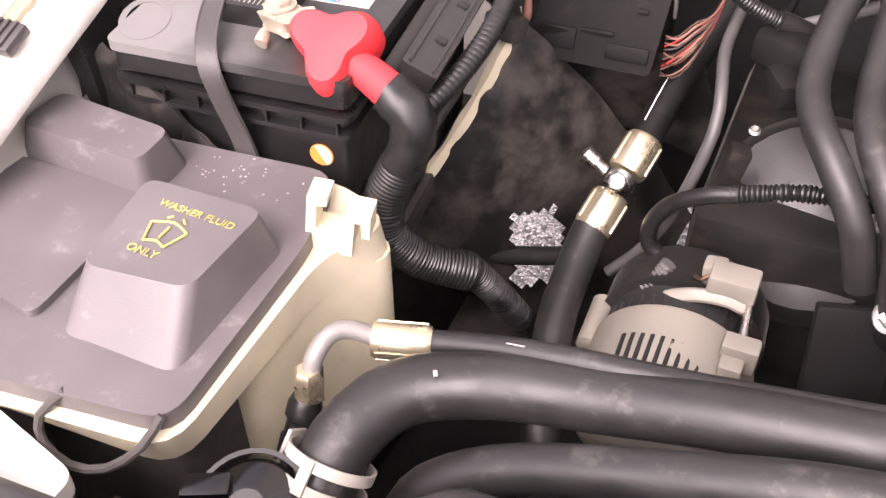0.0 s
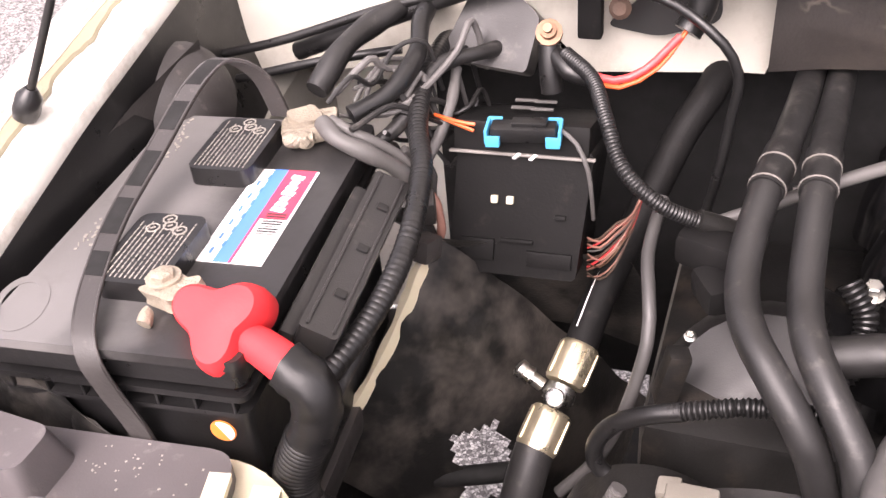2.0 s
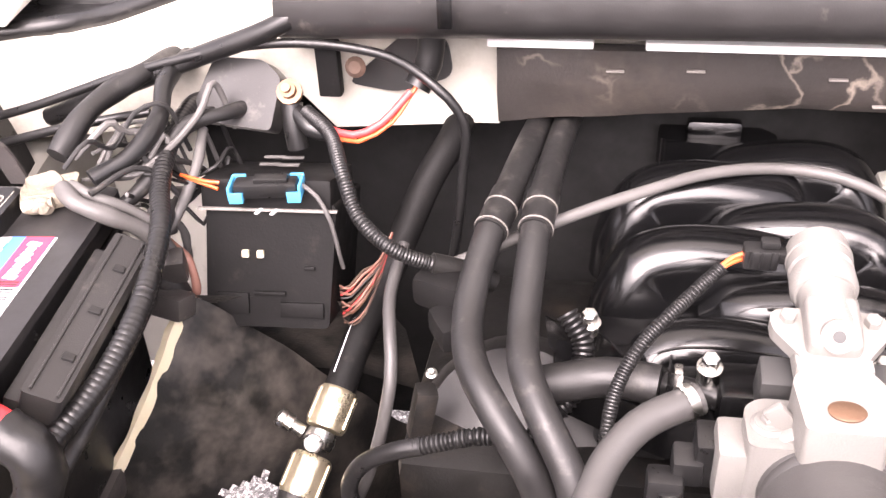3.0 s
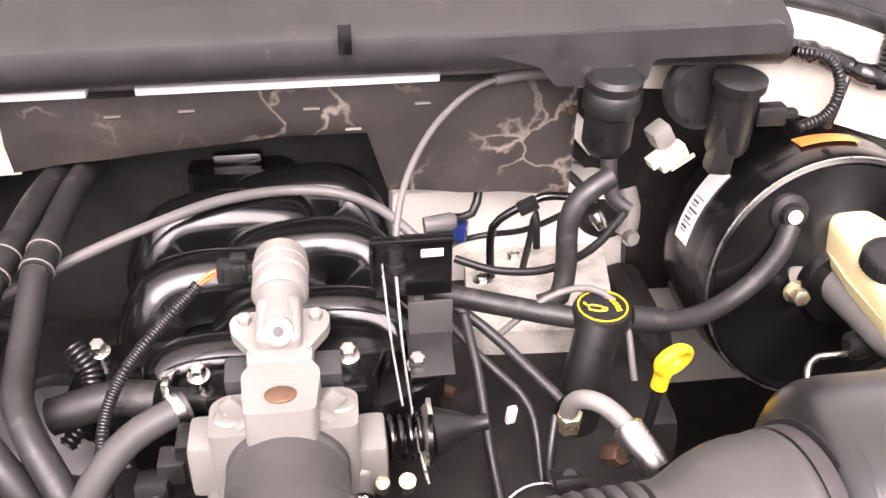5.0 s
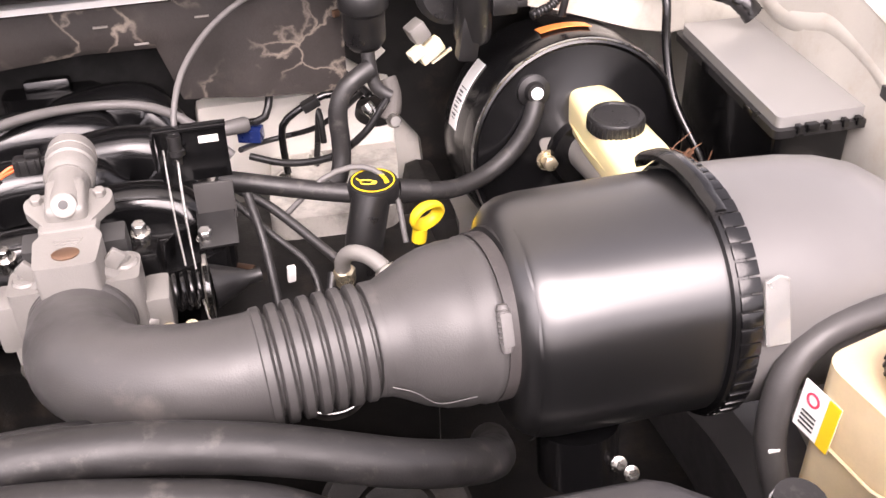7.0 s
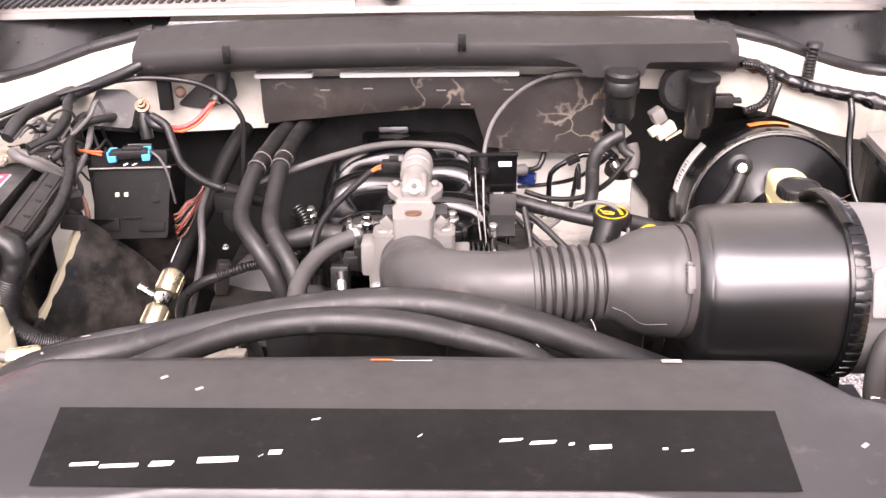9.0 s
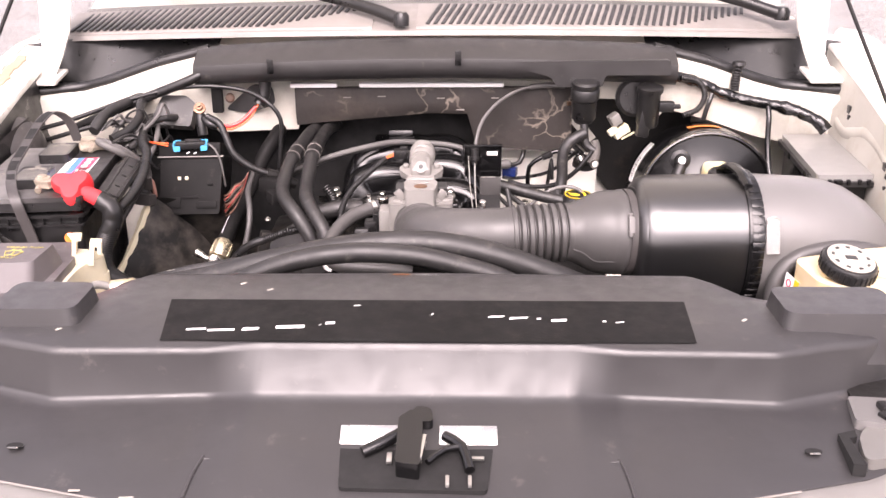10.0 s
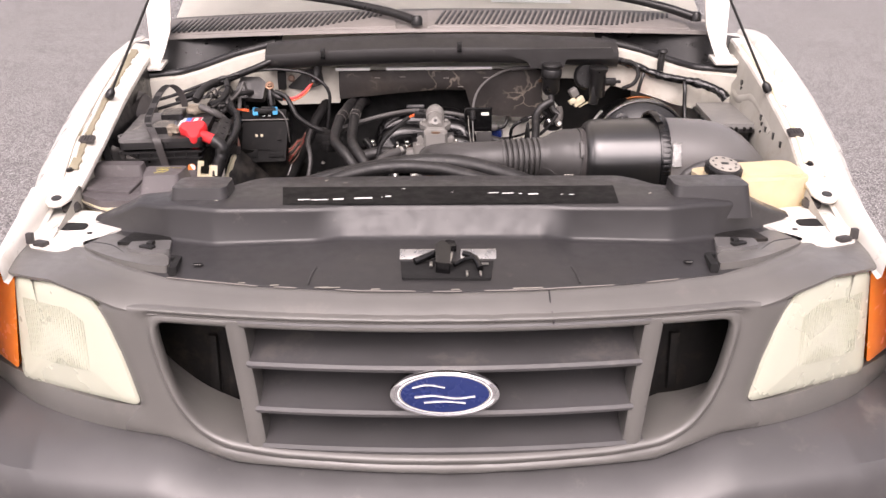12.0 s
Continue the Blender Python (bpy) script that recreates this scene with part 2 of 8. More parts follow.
DUST = (0.36, 0.32, 0.28)
M = dict(
    paint=material("cream_white_body_paint", (0.78, 0.76, 0.70), 0.35, var=0.05, bump=0.03, dirt=(0.45, 0.38, 0.29), dirt_amount=0.25, coat=0.3, scale=20),
    rail=material("scuffed_white_flange", (0.76, 0.74, 0.68), 0.45, var=0.1, bump=0.1, dirt=(0.2, 0.15, 0.09), dirt_amount=0.45, dirt_scale=16),
    black=material("satin_black_plastic", (0.010, 0.0098, 0.010), 0.36, var=0.2, bump=0.12, dirt=(0.12, 0.11, 0.1), dirt_amount=0.08, dirt_scale=60),
    dusty=material("dusty_black_plastic", (0.045, 0.041, 0.04), 0.44, var=0.2, bump=0.2, dirt=DUST, dirt_amount=0.1, dirt_scale=60),
    lid=material("dust_filmed_grey_plastic", (0.10, 0.09, 0.092), 0.5, var=0.15, fine=700, bump=0.15, dirt=(0.4, 0.37, 0.36), dirt_amount=0.12, dirt_scale=40),
    cover=material("grained_black_cover_plastic", (0.027, 0.026, 0.027), 0.4, var=0.1, fine=900, bump=0.15, dirt=DUST, dirt_amount=0.02, dirt_scale=30, coat=0.3, coat_rough=0.35),
    satin=material("satin_black_moulding", (0.007, 0.007, 0.0073), 0.34, var=0.1, fine=900, bump=0.03, rvar=0.03, spec=1.0, coat=0.9, coat_rough=0.27),
    # body paint darkened for the apron's shade, with dust patches
    apron=material("dusty_shaded_white_apron", (0.38, 0.368, 0.33), 0.5, var=0.08, bump=0.08, dirt=(0.3, 0.26, 0.2), dirt_amount=0.4, dirt_scale=18),
    # same paint at a middle tone: the lip's shade in the colour, plus dust
    fire=material("dusty_shaded_firewall_paint", (0.54, 0.52, 0.46), 0.5, var=0.08, bump=0.1, dirt=(0.26, 0.22, 0.165), dirt_amount=0.42, dirt_scale=14),
    # pale base carries the sky's reflection on a dark glossy lid
    pale_lid=material("smooth_plastic_pale_sheen", (0.20, 0.197, 0.19), 0.38, var=0.05, fine=900, bump=0.08, rvar=0.04, coat=0.6, coat_rough=0.22),
    pitch=material("flat_black_plastic", (0.007, 0.0068, 0.0068), 0.6, var=0.3, bump=0.2, spec=0.15, dirt=(0.06, 0.05, 0.045), dirt_amount=0.12, dirt_scale=60),
    worn_yellow=material("worn_yellow_print", (0.42, 0.36, 0.10), 0.7, var=0.3, bump=0.0, dirt=(0.14, 0.125, 0.11), dirt_amount=0.55, dirt_scale=180),
    bat_lid=material("battery_lid_dust_and_sheen", (0.145, 0.14, 0.137), 0.42, var=0.1, fine=800, bump=0.1, dirt=(0.09, 0.085, 0.08), dirt_amount=0.2, dirt_scale=25),
    # grey base puts the rear cup's sky sheen into black plastic
    faded=material("grey_black_moulding", (0.125, 0.122, 0.119), 0.42, var=0.06, fine=900, bump=0.1, rvar=0.05, coat=0.4, coat_rough=0.35),
    trough=material("dusty_black_trough_plastic", (0.021, 0.020, 0.020), 0.42, var=0.15, fine=700, bump=0.15, dirt=DUST, dirt_amount=0.07, dirt_scale=25),
    # near-black for recesses and openings: their shade put into the colour
    void=material("recess_shade", (0.006, 0.006, 0.006), 0.85, var=0.2, bump=0.0),
    dusty_alu=material("dusty_grey_aluminium", (0.24, 0.222, 0.19), 0.6, metal=0.25, var=0.12, bump=0.3, fine=500, dirt=(0.24, 0.2, 0.15), dirt_amount=0.2, dirt_scale=25),
    liner=material("oily_dust_streaked_liner", (0.008, 0.0078, 0.0075), 0.45, var=0.4, bump=0.35, spec=0.4, dirt=(0.185, 0.162, 0.14), dirt_amount=0.62, dirt_scale=12, soft=0.2, dirt_detail=4),
    head=material("dusty_off_white_casting", (0.46, 0.445, 0.405), 0.6, var=0.2, bump=0.5, dirt=(0.045, 0.038, 0.03), dirt_amount=0.5, dirt_scale=22),
    coolant=material("tan_translucent_plastic", (0.60, 0.49, 0.31), 0.4, var=0.15, bump=0.05, through_light=0.3),
    clear_plastic=material("clear_plastic_tab", (0.52, 0.52, 0.50), 0.18, var=0.03, bump=0.0, clear=0.7, coat=0.8),
    rust=material("rusty_steel", (0.07, 0.042, 0.030), 0.8, var=0.4, bump=0.5),
    gloss=material("glossy_black_lacquer", (0.004, 0.004, 0.0043), 0.2, var=0.2, bump=0.03, rvar=0.05, spec=0.6),
    rubber=material("black_rubber_hose", (0.015, 0.0145, 0.0145), 0.46, var=0.25, bump=0.15, dirt=(0.17, 0.155, 0.14), dirt_amount=0.2, dirt_scale=45),
    greyrubber=material("grey_black_moulded_rubber", (0.054, 0.052, 0.051), 0.42, var=0.14, fine=700, bump=0.15, dirt=DUST, dirt_amount=0.1),
    # dark of oily metal, and of shade painted onto backing panels
    shadow=material("oily_metal_and_shade", (0.010, 0.0095, 0.009), 0.55, var=0.4, bump=0.4, spec=0.35, dirt=(0.08, 0.06, 0.045), dirt_amount=0.28, dirt_scale=16),
    felt=material("dirty_black_insulation", (0.024, 0.020, 0.018), 0.7, var=0.3, bump=0.4, dirt=(0.19, 0.15, 0.115), dirt_amount=0.36, dirt_scale=7, soft=0.3, dirt_detail=5),
    alu=material("cast_aluminium", (0.225, 0.217, 0.204), 0.48, metal=0.25, var=0.12, bump=0.35, fine=600, dirt=(0.3, 0.26, 0.2), dirt_amount=0.15),
    steel=material("plated_steel", (0.62, 0.61, 0.58), 0.28, metal=1.0, var=0.12, bump=0.08),
    gold=material("yellow_passivated_steel", (0.66, 0.58, 0.42), 0.3, metal=0.9, var=0.2, bump=0.08),
    copper=material("tarnished_copper", (0.20, 0.12, 0.08), 0.45, metal=0.8, var=0.3, bump=0.2),
    lead=material("corroded_lead_clamp", (0.30, 0.26, 0.205), 0.65, metal=0.3, var=0.4, bump=0.8, dirt=(0.55, 0.5, 0.42), dirt_amount=0.25, dirt_scale=70, size=0.002),
    red=material("red_vinyl_terminal_cap", (0.70, 0.040, 0.045), 0.6, var=0.12, bump=0.12, spec=0.25),
    cream=material("aged_cream_plastic", (0.66, 0.60, 0.44), 0.45, var=0.1, bump=0.08, dirt=(0.35, 0.29, 0.2), dirt_amount=0.25, through_light=0.15),
    resin=material("yellowed_translucent_plastic", (0.68, 0.60, 0.33), 0.4, var=0.1, bump=0.05, through_light=0.35),
    orange=material("orange_coolant_plastic", (0.78, 0.58, 0.32), 0.45, var=0.15, bump=0.05, through_light=0.3),
    grille=material("taupe_grey_moulded_plastic", (0.122, 0.118, 0.110), 0.40, var=0.08, fine=900, bump=0.1, dirt=DUST, dirt_amount=0.04, coat=0.8, coat_rough=0.34),
    bumper=material("dark_grey_bumper_plastic", (0.074, 0.072, 0.073), 0.42, var=0.1, fine=900, bump=0.2, dirt=DUST, dirt_amount=0.1, coat=0.5, coat_rough=0.35),
    lens=material("hazed_headlamp_lens", (0.68, 0.70, 0.57), 0.28, var=0.04, scale=8, bump=0.0, clear=0.28, coat=0.5),
    amber=material("amber_lamp_lens", (0.85, 0.22, 0.02), 0.2, var=0.08, bump=0.0, coat=0.5, through_light=0.2),
    blue=material("blue_connector_plastic", (0.06, 0.36, 0.62), 0.4, var=0.1, bump=0.05),
    yellow=material("yellow_plastic", (0.78, 0.53, 0.02), 0.4, var=0.08, bump=0.05),
    white=material("white_print", (0.82, 0.82, 0.80), 0.5, var=0.08, bump=0.02),
    tag_orange=material("orange_sticker", (0.80, 0.24, 0.05), 0.5, var=0.08, bump=0.02),
    tag_blue=material("blue_print", (0.07, 0.2, 0.58), 0.45, var=0.08, bump=0.02),
    tag_red=material("red_print", (0.66, 0.05, 0.10), 0.45, var=0.08, bump=0.02),
    # print, and solid slot and hole pieces whose inner shade is this colour
    tag_dark=material("black_print_and_holes", (0.03, 0.03, 0.03), 0.5, var=0.1, bump=0.02),
    emblem=material("blue_enamel", (0.010, 0.022, 0.105), 0.25, var=0.1, bump=0.02, coat=0.2),
    chrome=material("chrome_plating", (0.75, 0.75, 0.76), 0.12, metal=1.0, var=0.05, bump=0.0),
    wire_red=material("red_wire_insulation", (0.70, 0.07, 0.07), 0.4, var=0.12, bump=0.0),
    wire_orange=material("orange_wire_insulation", (0.72, 0.12, 0.03), 0.4, var=0.12, bump=0.0),
    wire_brown=material("brown_wire_insulation", (0.26, 0.13, 0.10), 0.5, var=0.3, bump=0.0),
    wire_grey=material("grey_wire_insulation", (0.10, 0.096, 0.093), 0.5, var=0.2, bump=0.1),
    print=material("worn_print_and_pale_sheen", (0.32, 0.30, 0.265), 0.7, var=0.2, bump=0.0),
    leaf=material("dry_pine_needles", (0.16, 0.075, 0.04), 0.7, var=0.3, bump=0.0),
    dash=material("pale_dashboard", (0.62, 0.58, 0.52), 0.6, var=0.06, bump=0.1),
    cowl=material("weathered_grey_cowl_plastic", (0.20, 0.185, 0.172), 0.6, var=0.12, fine=700, bump=0.2, dirt=DUST, dirt_amount=0.2),
    olive=material("olive_cream_sealed_channel", (0.27, 0.24, 0.165), 0.65, var=0.15, bump=0.25, dirt=(0.5, 0.47, 0.39), dirt_amount=0.25, dirt_scale=22),
    grime=material("mottled_dark_grey", (0.06, 0.055, 0.05), 0.75, var=0.3, bump=0.4, dirt=(0.03, 0.03, 0.03), dirt_amount=0.4, dirt_scale=10),
)
# a dry film of dust that shows at a flat angle
for k, w in (("liner", 1.0), ("trough", 0.1), ("shadow", 0.1)):
    film = M[k].node_tree.nodes["Principled BSDF"]
    film.inputs["Sheen Weight"].default_value, film.inputs["Sheen Roughness"].default_value = w, 0.22
    film.inputs["Sheen Tint"].default_value = (0.9, 0.85, 0.78, 1)
# pale veins of dust and old web on the insulation
fn, fl = M["felt"].node_tree.nodes, M["felt"].node_tree.links
f_co = fn.new("ShaderNodeTexCoord")
f_wobble = fn.new("ShaderNodeTexNoise")
f_wobble.inputs["Scale"].default_value, f_wobble.inputs["Detail"].default_value = 16, 5
fl.new(f_co.outputs["Object"], f_wobble.inputs["Vector"])
f_add = fn.new("ShaderNodeMix")
f_add.data_type, f_add.blend_type = "RGBA", "ADD"
f_add.inputs["Factor"].default_value = 0.12
fl.new(f_co.outputs["Object"], f_add.inputs[6])
fl.new(f_wobble.outputs["Color"], f_add.inputs[7])
f_cell = fn.new("ShaderNodeTexVoronoi")
f_cell.feature = "DISTANCE_TO_EDGE"
f_cell.inputs["Scale"].default_value = 13
fl.new(f_add.outputs[2], f_cell.inputs["Vector"])
f_vein = fn.new("ShaderNodeMapRange")
for k, v in zip(("From Min", "From Max", "To Min", "To Max"), (0.0, 0.05, 0.75, 0.0)):
    f_vein.inputs[k].default_value = v
fl.new(f_cell.outputs["Distance"], f_vein.inputs["Value"])
f_patch = fn.new("ShaderNodeTexNoise")
f_patch.inputs["Scale"].default_value = 9
fl.new(f_co.outputs["Object"], f_patch.inputs["Vector"])
f_where = fn.new("ShaderNodeMapRange")
for k, v in zip(("From Min", "From Max", "To Min", "To Max"), (0.42, 0.6, 0.0, 1.0)):
    f_where.inputs[k].default_value = v
fl.new(f_patch.outputs["Fac"], f_where.inputs["Value"])
f_mul = fn.new("ShaderNodeMath")
f_mul.operation = "MULTIPLY"
fl.new(f_vein.outputs["Result"], f_mul.inputs[0])
fl.new(f_where.outputs["Result"], f_mul.inputs[1])
f_mix = fn.new("ShaderNodeMix")
f_mix.data_type = "RGBA"
f_base = fn["Principled BSDF"].inputs["Base Color"]
fl.new(f_mul.outputs[0], f_mix.inputs["Factor"])
fl.new(f_base.links[0].from_socket, f_mix.inputs[6])
f_mix.inputs[7].default_value = (0.27, 0.23, 0.19, 1.0)
fl.new(f_mix.outputs[2], f_base)
glass = bpy.data.materials.new("windscreen_glass")
glass.use_nodes = True
gb = glass.node_tree.nodes["Principled BSDF"]
gb.inputs["Base Color"].default_value = (0.9, 0.95, 0.93, 1)
gb.inputs["Roughness"].default_value, gb.inputs["Transmission Weight"].default_value = 0.02, 1.0

# the drum's turned surface draws its highlight out along the axis
sn = M["satin"].node_tree
s_tan = sn.nodes.new("ShaderNodeTangent")
s_tan.direction_type, s_tan.axis = "RADIAL", "X"
sn.links.new(s_tan.outputs[0], sn.nodes["Principled BSDF"].inputs["Tangent"])
sn.nodes["Principled BSDF"].inputs["Anisotropic"].default_value = 0.85
sn.nodes["Principled BSDF"].inputs["Anisotropic Rotation"].default_value = 0.25

# ground: pale worn asphalt with loose grit
asphalt = material("pale_gritty_asphalt", (0.27, 0.255, 0.25), 0.85, var=0.25, scale=6, fine=160, bump=0.6, dirt=(0.36, 0.33, 0.31), dirt_amount=0.3, dirt_scale=1.1, size=0.006)
an, al = asphalt.node_tree.nodes, asphalt.node_tree.links
grit = an.new("ShaderNodeTexVoronoi")
grit.inputs["Scale"].default_value = 140
an_co = an.new("ShaderNodeTexCoord")
al.new(an_co.outputs["Object"], grit.inputs["Vector"])
chip = an.new("ShaderNodeValToRGB")
chip.color_ramp.elements[0].color, chip.color_ramp.elements[1].color = (0.03, 0.029, 0.029, 1), (0.66, 0.64, 0.62, 1)
chip.color_ramp.elements[0].position, chip.color_ramp.elements[1].position = 0.25, 0.85
al.new(grit.outputs["Color"], chip.inputs["Fac"])
blend = an.new("ShaderNodeMix")
blend.data_type = "RGBA"
blend.inputs["Factor"].default_value = 0.75
base = an["Principled BSDF"].inputs["Base Color"]
al.new(base.links[0].from_socket, blend.inputs[6])
al.new(chip.outputs["Color"], blend.inputs[7])
gap = an.new("ShaderNodeTexVoronoi")
gap.feature = "DISTANCE_TO_EDGE"
gap.inputs["Scale"].default_value = 140
al.new(an_co.outputs["Object"], gap.inputs["Vector"])
gap_map = an.new("ShaderNodeMapRange")
for k, v in zip(("From Min", "From Max", "To Min", "To Max"), (0.0, 0.16, 0.3, 1.0)):
    gap_map.inputs[k].default_value = v
al.new(gap.outputs["Distance"], gap_map.inputs["Value"])
gap_mix = an.new("ShaderNodeMix")
gap_mix.data_type, gap_mix.blend_type = "RGBA", "MULTIPLY"
gap_mix.inputs["Factor"].default_value = 1.0
al.new(blend.outputs[2], gap_mix.inputs[6])
al.new(gap_map.outputs["Result"], gap_mix.inputs[7])
al.new(gap_mix.outputs[2], base)
# the battery lid: dust and sheen coloured into the outer half, inner near-black
bn, bl = M["bat_lid"].node_tree.nodes, M["bat_lid"].node_tree.links
b_co = bn.new("ShaderNodeTexCoord")
b_sep = bn.new("ShaderNodeSeparateXYZ")
bl.new(b_co.outputs["Object"], b_sep.inputs[0])
b_noise = bn.new("ShaderNodeTexNoise")
b_noise.inputs["Scale"].default_value, b_noise.inputs["Detail"].default_value = 18, 5
bl.new(b_co.outputs["Object"], b_noise.inputs["Vector"])
b_add = bn.new("ShaderNodeMath")
b_add.operation, b_add.inputs[2].default_value = "MULTIPLY_ADD", -0.05
b_add.inputs[1].default_value = 0.10
bl.new(b_noise.outputs["Fac"], b_add.inputs[0])
b_sum = bn.new("ShaderNodeMath")
bl.new(b_add.outputs[0], b_sum.inputs[0])
bl.new(b_sep.outputs["X"], b_sum.inputs[1])
b_map = bn.new("ShaderNodeMapRange")
b_map.inputs["From Min"].default_value, b_map.inputs["From Max"].default_value = -0.69, -0.635
bl.new(b_sum.outputs[0], b_map.inputs["Value"])
b_mix = bn.new("ShaderNodeMix")
b_mix.data_type = "RGBA"
b_base = bn["Principled BSDF"].inputs["Base Color"]
bl.new(b_map.outputs["Result"], b_mix.inputs["Factor"])
bl.new(b_base.links[0].from_socket, b_mix.inputs[6])
b_mix.inputs[7].default_value = (0.022, 0.021, 0.021, 1.0)
bl.new(b_mix.outputs[2], b_base)

# ---- the ground ----
bm = bmesh.new()
bmesh.ops.create_grid(bm, x_segments=24, y_segments=24, size=400)
tagged(part("ground", bm, asphalt), "pale grey gritty asphalt of an open car park", "ground", kind="structure")

# ---- the truck's body ----
truck = thing("pickup_truck_body", (0, 0.8, 0), "cream-white pickup truck front with its bonnet raised and grey plastic grille", "pickup truck")


def fy(x):
    """How far the nose lies back at x."""
    return 0.01 + 0.2 * x * x + 0.9 * max(0.0, abs(x) - 0.58) ** 2


def rail_z(y):
    return float(np.interp(y, (0.1, 0.25, 0.47, 0.66, 0.9, 1.1, 1.3), (1.075, 1.085, 1.115, 1.19, 1.252, 1.29, 1.32)))


def rail_x(y):
    return float(np.interp(y, (0.1, 0.4, 0.65, 0.9, 1.3), (0.775, 0.805, 0.832, 0.845, 0.87)))


YS = [0.13 + 0.03 * i for i in range(44)]
for s in (-1, 1):
    outer, flange, apron = [], [], []
    for y in YS:
        x, z = rail_x(y), rail_z(y)
        w = float(np.interp(y, (0.1, 0.25, 0.5, 1.0, 1.5), (0.02, 0.045, 0.06, 0.075, 0.085)))
        crown = ((0.0, -0.02), (0.002, 0.002), (0.007, 0.007), (0.016, 0.005), (0.03 + w * 0.45, -0.030), (0.03 + w, -0.075), (0.045 + w * 1.1, -0.15), (0.055 + w * 1.15, -0.35), (0.04 + w, -0.7))
        outer.append([(s * (x + dx), y, z + dz) for dx, dz in crown] if s < 0 and y > 0.5 else [(s * (x + dx), y, z + dz) for dx, dz in ((0.010, -0.025), (0.018, -0.02), (0.022, 0.004), (0.03, 0.012), (0.03 + w * 0.5, 0.006), (0.03 + w, -0.035), (0.05 + w * 1.1, -0.11), (0.055 + w * 1.15, -0.35), (0.04 + w, -0.7))])
        if y > 0.5:
            wide = float(np.interp(y, (0.5, 0.66), (0.0, 1.0))) if s < 0 else 0.0
            section = [(-0.03, -0.012), (-0.027, -0.004), (0.016, -0.002), (0.019, -0.03)]
            if s < 0:
                section = [(-0.034 - 0.025 * wide, -0.026), (-0.036 - 0.025 * wide, -0.019), (-0.034 - 0.025 * wide, -0.0125), (-0.030 - 0.023 * wide, -0.0105), (-0.026 - 0.022 * wide, -0.0135), (-0.022 - 0.022 * wide, -0.0110), (-0.018 - 0.010 * wide, -0.004), (0.0, -0.002), (0.002, -0.03)]
            flange.append([(s * (x + dx), y, z + dz) for dx, dz in section])
        apron.append([(s * (x + dx), y, z + dz) for dx, dz in ((-0.028, -0.012), (-0.032, -0.02), (-0.036, -0.06), (-0.05, -0.085), (-0.052, -0.16), (-0.085, -0.2), (-0.09, -0.45))])
    part("fender", loft(outer, closed=False, caps=False), M["paint"], truck, "cream-white painted front fender")
    part("fender_flange", loft(flange, closed=False, caps=False), M["rail"], truck, "scuffed white flange with bolts")
    rag = []
    for i in range(90):
        y = 0.56 + i * 0.0077
        x, z = rail_x(y), rail_z(y)
        t1, t2 = noise.noise(Vector((y * 22, s, 1))), noise.noise(Vector((y * 70, s, 3)))
        if s < 0:
            e0 = -0.026 + 0.005 * t2 + 0.006 * t1
            e1 = -0.004 + 0.012 * noise.noise(Vector((y * 15, 4, 1))) + 0.004 * noise.noise(Vector((y * 80, 5, 3)))
        else:
            e0, e1 = -0.017 - 0.008 * abs(t1), -0.007 + 0.008 * abs(t1) + 0.004 * t2
        rag.append([(s * (x + e0), y, z - 0.0035), (s * (x + e0 + 0.002), y, z - 0.0004), (s * (x + e1 - 0.002), y, z + 0.0006), (s * (x + e1), y, z - 0.003)])
    part("torn_sealer", loft(rag, closed=False, caps=False), M["olive" if s < 0 else "cream"], truck, "torn olive-cream sealer along the flange")
    if s < 0:
        part("sealer_bead", tube([(s * (rail_x(y) - 0.010 + 0.003 * noise.noise(Vector((y * 12, 8, 2)))), y, rail_z(y) + 0.0008) for y in [0.60 + 0.03 * k for k in range(18)]], lambda t: 0.0035 + 0.0012 * noise.noise(Vector((t * 30, 2, 2))), 8, 0.01), M["paint"], truck, "ragged white bead of old sealer")
        sheet = []
        for y in [0.70 + 0.02 * k for k in range(25)]:
            x, z = rail_x(y), rail_z(y)
            w = 0.004 * noise.noise(Vector((y * 18, 3, 3)))
            sheet.append([(s * (x + dx + w), y, z + dz) for dx, dz in ((-0.040, -0.020), (-0.058, -0.026), (-0.062, -0.05), (-0.066, -0.12), (-0.08, -0.19), (-0.10, -0.34), (-0.095, -0.34), (-0.074, -0.19), (-0.060, -0.12), (-0.040, -0.03))])
        part("splash_sheet", loft(sheet), M["black"], truck, "black plastic splash sheet along the apron")
    tip = rounded([(s * 0.782, 0.52), (s * 0.783, 0.455), (s * 0.80, 0.43), (s * 0.825, 0.432), (s * 0.838, 0.46), (s * 0.842, 0.52)], 0.012)
    part("flange_tip", moved(prism(tip, -0.003, 0.003, 0.001), Matrix.Translation((0, 0.5, rail_z(0.5) - 0.003)) @ pose(0, 0, 0, 16) @ Matrix.Translation((0, -0.5, 0))), M["rail"], truck, "rounded end of the flange with a hole")
    ap = part("inner_apron", loft(apron, closed=False, caps=False), M["apron"], truck, "dusty cream inner apron, shade put into its colour")
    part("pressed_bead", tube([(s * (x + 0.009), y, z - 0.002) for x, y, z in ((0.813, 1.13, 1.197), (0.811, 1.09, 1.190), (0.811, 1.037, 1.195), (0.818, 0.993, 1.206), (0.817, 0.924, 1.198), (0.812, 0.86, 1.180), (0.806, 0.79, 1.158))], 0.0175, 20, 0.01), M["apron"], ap)
